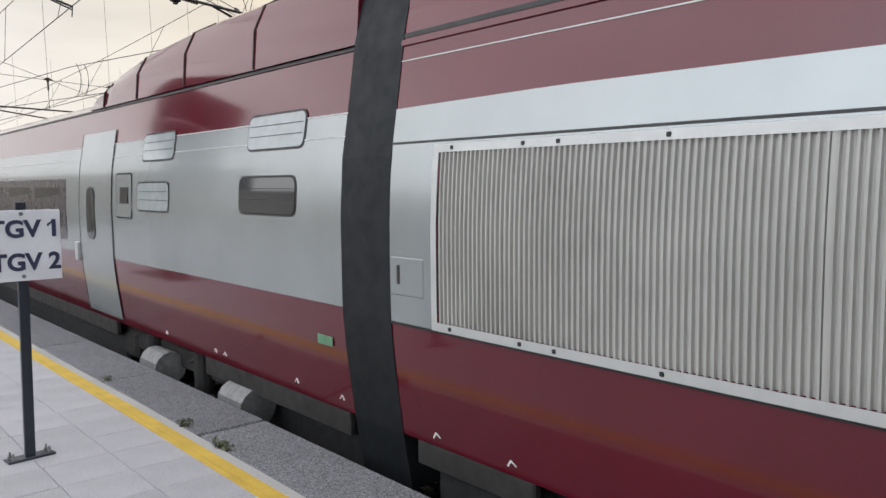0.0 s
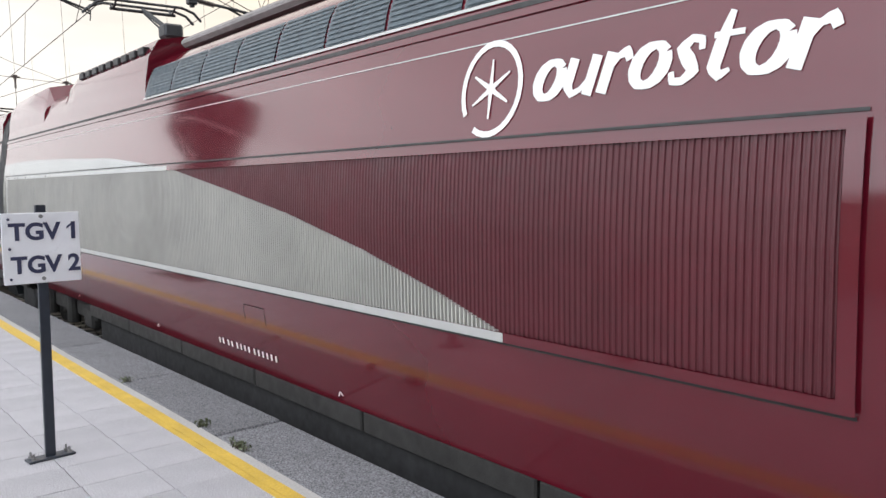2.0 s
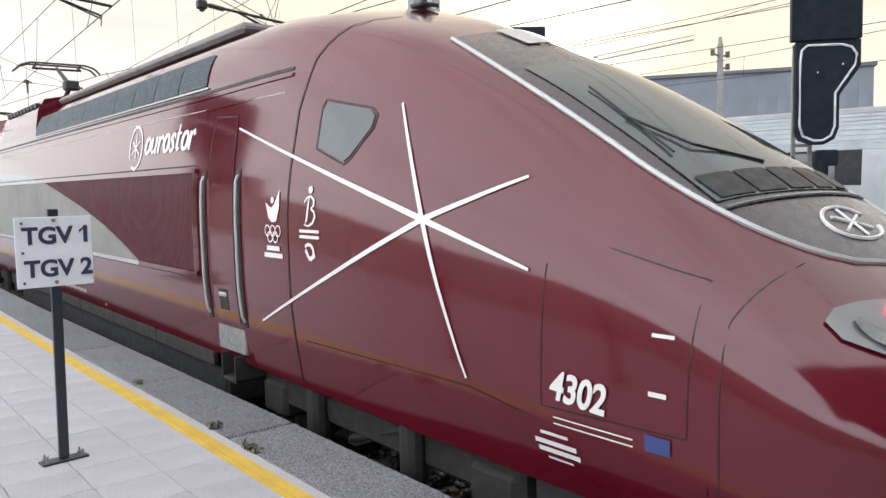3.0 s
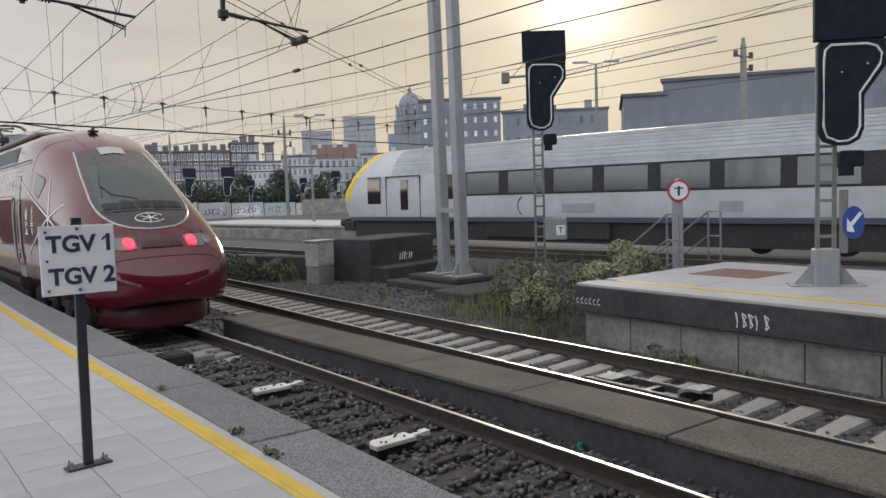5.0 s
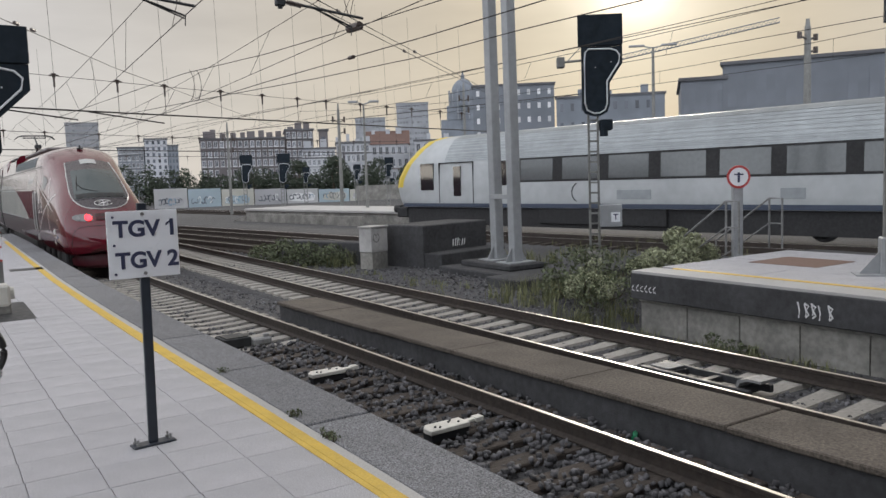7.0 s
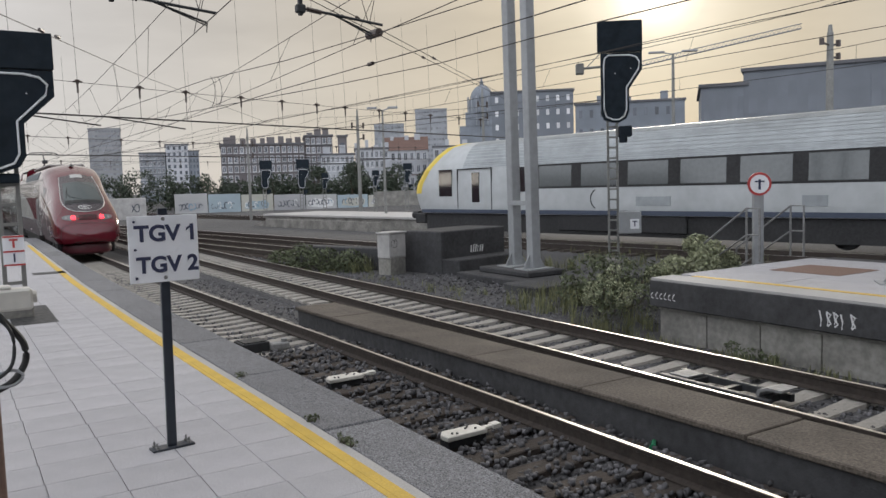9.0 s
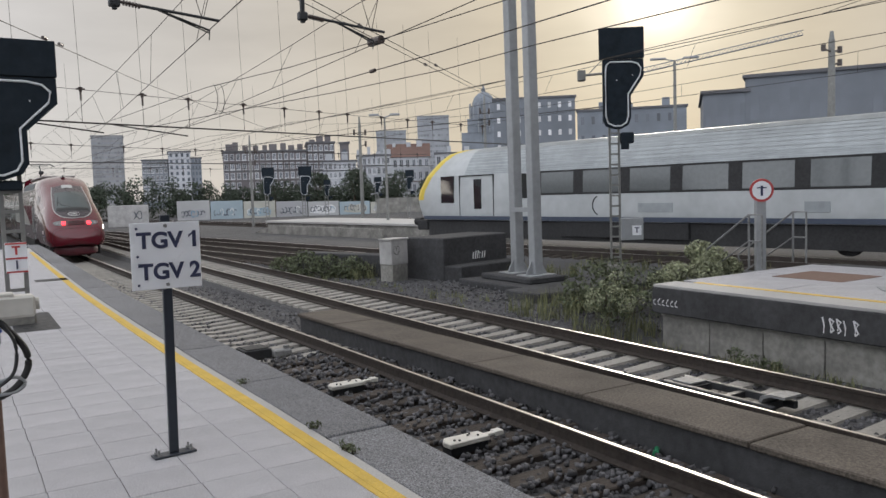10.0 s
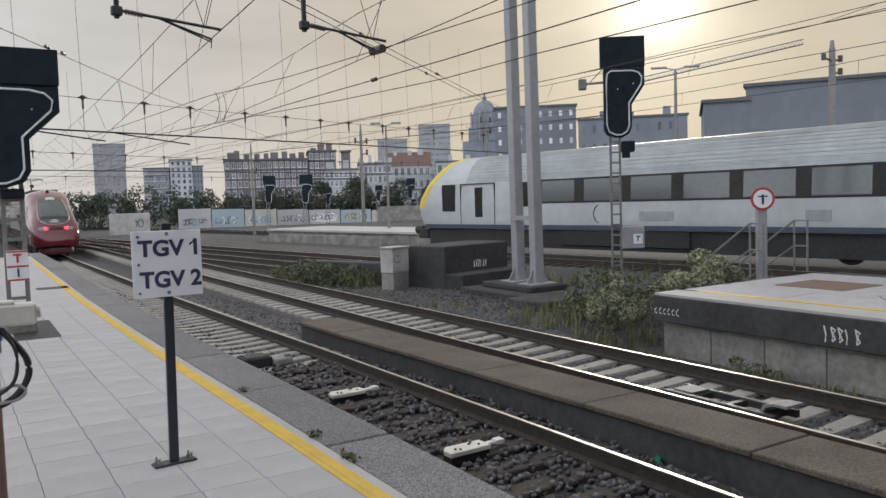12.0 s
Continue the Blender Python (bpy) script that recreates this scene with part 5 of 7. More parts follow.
        lettering("T", 0.22, "ink", k, pose(m + 0.57, -0.134, tz - 0.04, 90, 0, 0), 0.006)
    return ob


def build_left_signal_extras(ob):
    bm = B()
    box(bm, -0.01, 0.28, -0.02, 0.04, 0.80, 1.26, 0.005)
    p = part("marker_plate", bm, "sign_white", ob, "white marker plate with red bars")
    for z in (1.245, 1.02, 0.815):
        bm = B()
        box(bm, -0.01, 0.28, -0.026, -0.02, z - 0.013, z + 0.013)
        part("red_bar", bm, "tsign_red", p)
    lettering("T", 0.18, "tsign_red", p, pose(0.135, -0.025, 1.135, 90, 0, 0), 0.006)
    bm = B()
    rod(bm, (0.135, -0.026, 0.99), (0.135, -0.026, 0.86), 0.014, 6)
    part("red_bar", bm, "ink", p)


def build_arrow_plate(ob):
    bm = B()
    rod(bm, (0.12, -0.10, 1.06), (0.12, -0.075, 1.06), 0.27, 28)
    for v in bm.verts:
        v.co.x = 0.12 + (v.co.x - 0.12) * 0.62
    p = part("arrow_plate", bm, "blue_sign", ob, "blue oval plate with a white arrow")
    bm = B()
    prism(bm, [(-0.10, -0.14), (0.02, -0.16), (-0.02, -0.06), (0.13, 0.14), (0.09, 0.18), (-0.05, 0.0), (-0.10, 0.08)], (0.12, -0.101, 1.06), (1, 0, 0), (0, 0, 1), 0.004)
    part("arrow", bm, "sign_white", p)
    bm = B()
    box(bm, -0.05, 0.05, -0.06, 0.12, 0.55, 1.6, 0.01)
    part("plate_bracket", bm, "signal_mast", ob)


def build_near_pole():
    ob = thing("cable_pole", "brown pole with a cream junction box and looping cables", "pole", at=pose(0.07, 4.55, 0))
    bm = B()
    rod(bm, (0, 0, 0), (0, 0, 1.15), 0.035, 16)
    box(bm, -0.10, 0.10, -0.10, 0.10, 0, 0.015, 0.004)
    part("post", bm, "brown_mat", ob)
    bm = B()
    box(bm, -0.02, 0.215, -0.06, 0.06, 1.265, 1.375, 0.012)
    box(bm, 0.0, 0.12, -0.05, 0.05, 1.37, 1.392, 0.006)
    rod(bm, (0.215, 0, 1.325), (0.235, 0, 1.325), 0.032, 12)
    j = part("junction_box", bm, "white_plastic", ob, "cream junction box")
    bm = B()
    box(bm, -0.04, 0.05, -0.03, 0.03, 1.13, 1.27, 0.008)
    part("bracket", bm, "galv", ob)
    for pts, r, mat in (([(0.03, -0.02, 1.27), (0.09, -0.03, 1.20), (0.155, -0.04, 1.10), (0.16, -0.04, 1.0), (0.10, -0.04, 0.91), (0.02, -0.03, 0.865), (-0.06, -0.02, 0.85)], 0.017, "wiper"),
                        ([(0.05, -0.05, 1.26), (0.11, -0.06, 1.14), (0.10, -0.06, 1.0), (0.03, -0.05, 0.93), (-0.05, -0.03, 0.91)], 0.009, "steel_dark"),
                        ([(0.01, -0.03, 0.94), (0.10, -0.05, 0.965), (0.145, -0.05, 0.93), (0.10, -0.05, 0.89), (0.0, -0.04, 0.88), (-0.05, -0.03, 0.87)], 0.009, "pole_grey"),
                        ([(-0.03, -0.03, 1.33), (0.02, -0.05, 1.26), (0.05, -0.05, 1.20)], 0.011, "blue_sign")):
        bm = B()
        fine = []
        P = [Vector(p) for p in pts]
        for i in range(len(P) - 1):
            a, b, c, d = P[max(i - 1, 0)], P[i], P[i + 1], P[min(i + 2, len(P) - 1)]
            for k in range(5):
                t = k / 5
                fine.append(0.5 * (2 * b + (c - a) * t + (2 * a - 5 * b + 4 * c - d) * t * t + (3 * b - a - 3 * c + d) * t ** 3))
        fine.append(P[-1])
        tube(bm, fine, r, 8)
        part("cable", bm, mat, ob, smooth=True)


def build_magnet(x, y):
    ob = thing("track_magnet", "off-white track magnet board bolted between the rails", "track device", at=pose(x, y, RAIL - 0.10, 0, 0, 4), group="track magnets")
    bm = B()
    prism(bm, [(-0.24, -0.09), (0.24, -0.10), (0.24, 0.10), (-0.06, 0.10), (-0.16, 0.13), (-0.24, 0.04)], (0, 0, 0.05), (1, 0, 0), (0, 1, 0), 0.05)
    bmesh.ops.bevel(bm, geom=bm.edges[:], offset=0.008, segments=1, affect="EDGES")
    part("board", bm, "white_plastic", ob)
    for px, py in ((-0.14, -0.02), (-0.10, -0.05), (0.06, 0.03), (0.10, 0.06), (0.14, -0.03)):
        bm = B()
        rod(bm, (px, py, 0.05), (px, py, 0.064), 0.012, 6)
        part("bolt", bm, "steel_dark", ob)
    bm = B()
    box(bm, 0.24, 0.42, -0.03, 0.03, 0.01, 0.04, 0.006)
    box(bm, 0.36, 0.46, -0.05, 0.05, 0.0, 0.05, 0.006)
    part("cable_lug", bm, "white_plastic", ob)
    bm = B()
    box(bm, -0.22, 0.24, -0.07, 0.07, -0.08, 0.0)
    part("mounting", bm, "steel_dark", ob)


def build_track_gear():
    ob = thing("rail_lubricator", "dark steel track box bolted between sleepers", "track device", at=pose(3.98, 12.35, RAIL - 0.15, 0, 0, 3))
    bm = B()
    box(bm, -0.34, 0.10, -0.22, 0.22, -0.05, 0.10, 0.01)
    box(bm, -0.30, 0.06, -0.18, 0.18, 0.10, 0.115)
    part("case", bm, "steel_dark", ob)
    bm = B()
    box(bm, 0.10, 0.40, -0.34, -0.14, -0.04, 0.07, 0.02)
    rod(bm, (0.34, -0.24, -0.02), (0.34, -0.24, 0.12), 0.05, 10)
    part("clamp", bm, "galv", ob)
    ob = thing("point_machine", "dark steel track device with a bent bare metal plate", "track device", at=pose(7.62, 6.1, RAIL - 0.12, 0, 0, 0))
    bm = B()
    box(bm, -0.25, -0.17, -0.75, 0.85, -0.05, 0.04, 0.01)
    box(bm, 0.15, 0.22, -0.75, 0.85, -0.05, 0.04, 0.01)
    for y in (-0.6, -0.1, 0.4, 0.75):
        box(bm, -0.25, 0.22, y, y + 0.08, -0.06, 0.02)
    part("frame", bm, "steel_dark", ob)
    bm = B()
    prism(bm, [(-0.20, 0.14), (-0.02, 0.14), (0.10, 0.10), (0.18, -0.10), (0.15, -0.11), (0.07, 0.07), (-0.03, 0.11), (-0.20, 0.11)], (0.17, -0.62, 0), (0, 1, 0), (0, 0, 1), 0.30)
    part("bent_plate", bm, "galv", ob, "bare bent metal plate")
    bm = B()
    box(bm, -0.16, 0.14, 0.45, 0.75, 0.03, 0.055, 0.006)
    part("cover_plate", bm, "galv", ob)
    bm = B()
    rod(bm, (0, -0.085, 0.035), (0, 0.06, 0.035), 0.034, 14)
    rod(bm, (0, 0.06, 0.035), (0, 0.10, 0.035), 0.034, 14, 0.014)
    rod(bm, (0, 0.10, 0.035), (0, 0.145, 0.035), 0.014, 12)
    thing("bottle", "discarded green glass bottle on the ballast", "bottle", at=pose(5.53, 5.28, BED + 0.035, 0, 0, -50), bm=bm, mat="bottle", smooth=True)


def leaf_mesh(name, blobs, n, size, mat, seed, spread=1.0):
    """Many small bent leaves round a set of (x, y, z, radius) clumps."""
    rng = np.random.default_rng(seed)
    blobs = np.array(blobs, float)
    verts, faces = [], []
    w = blobs[:, 3] ** 2
    pick = rng.choice(len(blobs), n, p=w / w.sum())
    d = rng.normal(size=(n, 3))
    d /= np.linalg.norm(d, axis=1)[:, None]
    r = blobs[pick, 3] * (0.45 + 0.6 * rng.random(n) ** 0.6)
    p = blobs[pick, :3] + d * r[:, None] * np.array([1, 1, 0.8])
    for c in p:
        a, b = rng.normal(size=3), rng.normal(size=3)
        a /= np.linalg.norm(a)
        b = np.cross(a, b)
        b /= np.linalg.norm(b)
        s = size * (0.6 + 0.8 * rng.random())
        k = len(verts)
        verts += [c - a * s, c + b * s * 0.42, c + a * s, c - b * s * 0.42]
        faces.append((k, k + 1, k + 2, k + 3))
    return flat_mesh(name, verts, faces, mat)


def build_bush(at, blobs, n, size, mat, label, seed, name="bush", category="bush"):
    ob = thing(name, label, category, at=pose(*at))
    part("foliage", leaf_mesh("foliage", blobs, n, size, mat, seed), mat, ob)
    rng = random.Random(seed)
    for x, y, z, r in blobs:
        bm = B()
        tube(bm, [(x * 0.6, y * 0.6, 0), (x * 0.9, y * 0.9, z * 0.5), (x, y, z)], max(0.004, r * 0.03), 5)
        part("stem", bm, "bark", ob)
    return ob


def build_tree(x, y, h, seed, label="leafy green tree behind the tracks"):
    rng = random.Random(seed)
    ob = thing("tree", label, "tree", at=pose(x, y, BED), group="trees behind the yard")
    bm = B()
    rod(bm, (0, 0, 0), (0.1, 0, h * 0.5), h * 0.035, 8, h * 0.018)
    blobs = []
    for k in range(9):
        a, r = rng.uniform(0, 6.28), rng.uniform(0.05, 0.36) * h
        q = (r * math.cos(a), r * math.sin(a), h * rng.uniform(0.4, 0.9))
        rod(bm, (0.1, 0, h * rng.uniform(0.25, 0.45)), q, h * 0.012, 5, h * 0.004)
        blobs.append((*q, h * rng.uniform(0.13, 0.22)))
    part("trunk", bm, "bark", ob)
    part("crown", leaf_mesh("crown", blobs, 1500, h * 0.035, "leaf_dark", seed), "leaf_dark", ob)


def grass_mesh(name, patches, mat, seed):
    """Thin bent blades in (x0, x1, y0, y1, z, count, height) patches, each blade a tapering fold."""
    rng = np.random.default_rng(seed)
    verts, faces = [], []
    for x0, x1, y0, y1, z, n, h in patches:
        cx, cy = rng.uniform(x0, x1, n // 14 + 1), rng.uniform(y0, y1, n // 14 + 1)
        pick = rng.integers(0, len(cx), n)
        for k in pick:
            p = np.array([cx[k] + rng.normal() * 0.07, cy[k] + rng.normal() * 0.07, z - float(ground_dip(cx[k], cy[k]))])
            a, t = rng.uniform(0, 6.283), h * rng.uniform(0.4, 1.15)
            lean = np.array([math.cos(a), math.sin(a), 0]) * t * rng.uniform(0.1, 0.6)
            side = np.array([-math.sin(a), math.cos(a), 0]) * 0.007
            m, tip = p + lean * 0.35 + (0, 0, t * 0.6), p + lean + (0, 0, t)
            i = len(verts)
            verts += [p - side, p + side, m + side * 0.8, m - side * 0.8, tip]
            faces += [(i, i + 1, i + 2, i + 3), (i + 3, i + 2, i + 4)]
    return flat_mesh(name, verts, faces, mat)


def build_weeds():
    rng = random.Random(2)
    for x, y, r in ((2.245, 5.03, 0.10), (2.25, 5.15, 0.06), (2.24, 5.72, 0.07), (2.24, 7.55, 0.05)):
        blobs = [(rng.uniform(-0.03, 0.03), rng.uniform(-r, r), rng.uniform(0.01, 0.035), 0.035) for _ in range(6)]
        build_bush((x, y, 0.0), blobs, 60, 0.016, "leaf", "small green weed growing in the platform joint", int(y * 100), "weed", "weed")


def build_twin_poles():
    ob = thing("portal_mast", "pair of tall grey steel columns on a concrete footing", "mast", at=pose(12.75, 16.9, 0))
    for x, y in ((0.14, 0.40), (0.01, -0.57)):
        bm = B()
        box(bm, x - 0.14, x + 0.14, y - 0.13, y + 0.13, -0.45, 12.0, 0.02)
        c = part("column", bm, "pole_grey", ob, at=pose(0, 0, 0, 0.0, -0.5, 0))
        bm = B()
        for dx in (-0.14, 0.14):
            prism(bm, [(0, 0), (math.copysign(0.22, dx), 0), (0, 0.38)], (x + dx, y - 0.02, -0.45), (1, 0, 0), (0, 0, 1), 0.03)
        box(bm, x - 0.42, x + 0.42, y - 0.32, y + 0.32, -0.47, -0.44)
        part("foot_gusset", bm, "pole_grey", c)
    for z in (1.2, 7.3, 9.8):
        bm = B()
        box(bm, -0.06, 0.04, -0.5, 0.45, z, z + 0.12)
        part("tie_bar", bm, "pole_grey", ob)
    bm = B()
    box(bm, -1.1, 1.0, -1.6, 1.5, BED - 0.3, -0.62, 0.03)
    box(bm, -0.62, 0.60, -1.12, 1.1, -0.62, -0.47, 0.03)
    part("footing", bm, "concrete_dark", ob, "stained concrete footing")
    bm = B()
    box(bm, 11.0, 14.6, 14.0, 15.28, BED - 0.2, -0.58, 0.03)
    thing("concrete_slab", "stained concrete slab lying in front of the mast", "slab", bm=bm, mat="concrete_dark")


def build_boxes():
    ob = thing("concrete_bunker", "sooty dark concrete block with paint scrawls", "block", at=pose(13.1, 20.6, 0, 0, 0, 14))
    bm = B()
    box(bm, -1.5, 1.35, -0.8, 0.8, BED - 0.1, 0.45, 0.03)
    part("block", bm, "concrete_dark", ob)
    bm = B()
    box(bm, -1.5, 1.4, -1.5, -0.8, BED - 0.1, -0.35, 0.03)
    part("ledge", bm, "concrete_dark", ob)
    rng = random.Random(5)
    for k in range(6):
        bm = B()
        x = -0.25 + k * 0.1
        tube(bm, [(x, -0.803, -0.25), (x + rng.uniform(-0.04, 0.06), -0.803, -0.05), (x + 0.05, -0.803, rng.uniform(-0.2, 0.0))], 0.016, 5)
        part("paint_stroke", bm, "graffiti", ob)
    ob = thing("relay_cabinet", "pale grey metal relay cabinet with a scrawled tag", "cabinet", at=pose(10.85, 20.7, 0, 0, 0, 20))
    bm = B()
    box(bm, -0.36, 0.36, -0.25, 0.25, -0.30, 0.42, 0.015)
    box(bm, -0.39, 0.39, -0.28, 0.28, 0.42, 0.47, 0.01)
    part("body", bm, "cabinet", ob)
    bm = B()
    box(bm, -0.33, 0.33, -0.24, 0.24, BED - 0.1, -0.30)
    part("plinth", bm, "concrete", ob)
    bm = B()
    tube(bm, [(-0.25 + 0.09 * math.cos(a) + 0.02 * a, -0.252, 0.12 + 0.12 * math.sin(a)) for a in np.linspace(0, 9, 20)], 0.012, 5)
    part("paint_stroke", bm, "wiper", ob)
    bm = B()
    box(bm, -0.30, 0.30, -0.258, -0.25, -0.25, 0.38, 0.006)
    part("door", bm, "cabinet", ob)
    bm = B()
    box(bm, -2.0, 2.0, -0.3, 0.3, BED - 0.1, -0.10, 0.03)
    thing("low_block", "long low sooty concrete block beside the tracks", "block", at=pose(10.6, 23.6, 0, 0, 0, 112), bm=bm, mat="concrete_dark")


def build_steps_and_notice():
    ob = thing("notice_post", "round red-rimmed notice on a grey post", "sign", at=pose(14.75, 10.95, 0, 0, 0, -38))
    bm = B()
    box(bm, -0.10, 0.10, 0.02, 0.22, BED, 1.62, 0.01)
    part("post", bm, "pole_grey", ob)
    bm = B()
    rod(bm, (0, 0.02, 1.62), (0, 0.0, 1.62), 0.25, 28)
    d = part("disc", bm, "tsign_red", ob, "red-rimmed round disc")
    bm = B()
    rod(bm, (0, 0.0, 1.62), (0, -0.006, 1.62), 0.20, 28)
    part("face", bm, "sign_white", d)
    bm = B()
    box(bm, -0.025, 0.025, -0.012, -0.006, 1.50, 1.72)
    box(bm, -0.10, 0.10, -0.012, -0.006, 1.66, 1.69)
    part("symbol", bm, "ink", d)
    ob = thing("stair_rail", "grey steel handrails of the steps at the platform end", "handrail", at=pose(14.9, 10.5, 0))
    for x in (-0.75, 0.75):
        bm = B()
        tube(bm, [(x, 0.0, 0.0), (x, 0.0, 1.12), (x, 0.32, 1.12), (x, 1.75, 0.10), (x, 1.75, BED)], 0.024, 8)
        rod(bm, (x, 0.32, 1.12), (x, 0.32, 0.0), 0.024, 8)
        tube(bm, [(x, 0.0, 0.56), (x, 0.32, 0.56), (x, 1.75, -0.40)], 0.018, 8)
        part("handrail", bm, "galv", ob)
    ob = thing("platform_steps", "concrete steps down from the platform end", "steps", at=pose(14.9, 10.3, 0), kind="structure")
    for k in range(4):
        bm = B()
        box(bm, -0.7, 0.7, k * 0.30, k * 0.30 + 0.30, BED, -0.02 - (k + 1) * 0.16, 0.01)
        part("step", bm, "concrete", ob)


# ---- overhead line ----
WIRE_R = 0.0085


def build_catenary(x, y0, y1, group, zc=4.72, zm=5.95, slope=0.0, step=40.0, phase=16.0, carrier=None, sag=0.85):
    """Contact wire, messenger wire in sagging spans and droppers over one track."""
    ob = thing("overhead_line", "dark bronze contact wire hung from a sagging carrier wire", "overhead wire", group=group)

    cx, cslope = carrier or (x, slope)

    def at(y):
        return x + slope * y

    def carried(y):
        return cx + cslope * y
    bm = B()
    tube(bm, [(at(y) - 0.03, y, zc) for y in np.linspace(y0, y1, 12)], WIRE_R, 5)
    part("contact_wire", bm, "wire", ob)
    bm = B()

    def zmess(y):
        f = ((y - phase) / step) % 1.0
        return zm - 4 * sag * f * (1 - f)
    ys = np.arange(y0, y1, 2.0)
    tube(bm, [(carried(y), y, zmess(y)) for y in ys], WIRE_R, 5)
    part("carrier_wire", bm, "wire", ob)
    for y in np.arange(y0 + 2, y1, 5.7):
        bm = B()
        tube(bm, [(at(y) - 0.03, y, zc), (carried(y), y, zmess(y))], 0.006, 4)
        part("dropper", bm, "wire", ob)
    return ob


def build_cantilever(x, y, z, reach):
    ob = thing("overhead_support", "dark hinged steel support with insulator holding the contact wire", "overhead support", at=pose(x, y, z), group="catenary arms")
    bm = B()
    box(bm, -0.045, 0.045, -0.04, 0.04, -0.15, 1.6, 0.01)
    box(bm, -0.10, 0.10, -0.07, 0.07, -0.10, 0.07, 0.02)
    part("drop_post", bm, "steel_dark", ob)
    bm = B()
    for k in range(6):
        rod(bm, (0.15 + k * 0.055, 0, -0.01 - k * 0.008), (0.18 + k * 0.055, 0, -0.014 - k * 0.008), 0.052, 12)
    rod(bm, (0.1, 0, 0), (0.5, 0, -0.05), 0.03, 8)
    part("insulator", bm, "insul", ob)
    bm = B()
    rod(bm, (0.45, 0, -0.04), (reach, 0, -0.20), 0.030, 8)
    rod(bm, (0.75, 0, -0.08), (reach - 0.10, 0.35, -0.33), 0.022, 8)
    rod(bm, (0.85, 0, -0.12), (reach - 0.12, 0.35, -0.38), 0.016, 8)
    rod(bm, (reach - 0.10, 0.35, -0.33), (reach - 0.12, 0.35, -0.52), 0.012, 6)
    part("arm", bm, "steel_dark", ob)
    bm = B()
    tube(bm, [(reach - 0.35, 0, -0.14), (reach - 0.75, 0.1, 1.4)], 0.008, 5)
    tube(bm, [(reach - 0.30, 0, -0.14), (reach + 0.15, 0.1, 1.4)], 0.008, 5)
    part("stay_wire", bm, "wire", ob)


def build_cross_span(name, a, b, n, sag, label, drop=0.9, weights=True, radius=0.012):
    ob = thing(name, label, "overhead wire", group="cross spans")
    a, b = Vector(a), Vector(b)

    def at(f):
        p = a.lerp(b, f)
        p.z -= 4 * sag * f * (1 - f)
        return p
    bm = B()
    tube(bm, [at(f) for f in np.linspace(0, 1, 14)], radius, 5)
    part("span_wire", bm, "wire", ob)
    rng = random.Random(len(name))
    for k in range(n):
        p = at((k + 0.6) / (n + 0.2) + rng.uniform(-0.012, 0.012))
        bm = B()
        rod(bm, p + Vector((0, 0, 0.10)), p - Vector((0, 0, 0.10)), 0.10, 8, 0.05)
        rod(bm, p + Vector((-0.18, 0, 0.02)), p + Vector((0.18, 0, 0.02)), 0.035, 6)
        rod(bm, p, p - Vector((0, 0, 0.45)), 0.045, 8)
        h = part("hanger", bm, "insul", ob, "dark insulator hanger")
        bm = B()
        tube(bm, [p, p - Vector((0, 0, drop))], 0.012, 4)
        if weights:
            tube(bm, [p, p + Vector((-0.1, 0, 6.0))], 0.008, 4)
        part("hanger_wire", bm, "wire", h)
    return ob


def build_single_wire(pts, label, r=WIRE_R, lumps=()):
    ob = thing("overhead_cable", label, "overhead wire", group="single wires")
    bm = B()
    tube(bm, pts, r, 5)
    part("cable", bm, "wire", ob)
    a, b = Vector(pts[1]), Vector(pts[-1])
    for f, s in lumps:
        bm = B()
        p, d = a.lerp(b, f), (b - a).normalized()
        rod(bm, p - d * s * 2.2, p + d * s * 2.2, s, 10)
        part("splice", bm, "insul", ob)


# ---- lamps, masts and the far train ----
def build_lamp_post(x, y, z0, h, r=0.09, arm=1.5, turn=0.0):
    ob = thing("lamp_post", "slender grey double-armed platform lamp post", "lamp post", at=pose(x, y, z0, 0, 0, turn), group="platform lamps")
    bm = B()
    rod(bm, (0, 0, 0), (0, 0, h), r, 10, r * 0.6)
    part("pole", bm, "signal_mast", ob)
    for s in (-1, 1):
        bm = B()
        rod(bm, (0, 0, h - 0.05), (s * arm * 0.5, 0, h + 0.12), 0.04, 6)
        box(bm, min(s * arm * 0.35, s * arm), max(s * arm * 0.35, s * arm), -0.14, 0.14, h + 0.06, h + 0.20, 0.03)
        part("lamp_head", bm, "pole_grey", ob)


def build_mast(x, y, z0, h, r=0.2, label="slender grey catenary mast"):
    ob = thing("catenary_mast", label, "mast", at=pose(x, y, z0), group="catenary masts")
    bm = B()
    rod(bm, (0, 0, 0), (0, 0, h - 0.6), r, 10, r * 0.7)
    rod(bm, (0, 0, h - 0.6), (0, 0, h), r * 0.6, 8, r * 0.4)
    part("shaft", bm, "signal_mast", ob)
    for dz, s in ((1.6, 1), (1.6, -1), (2.6, 1)):
        bm = B()
        rod(bm, (0, 0, h - dz), (s * r * 3.2, 0, h - dz + 0.2), r * 0.25, 6)
        rod(bm, (s * r * 3.2, 0, h - dz), (s * r * 3.2, 0, h - dz + 0.5), r * 0.55, 8)
        part("bracket", bm, "insul", ob)


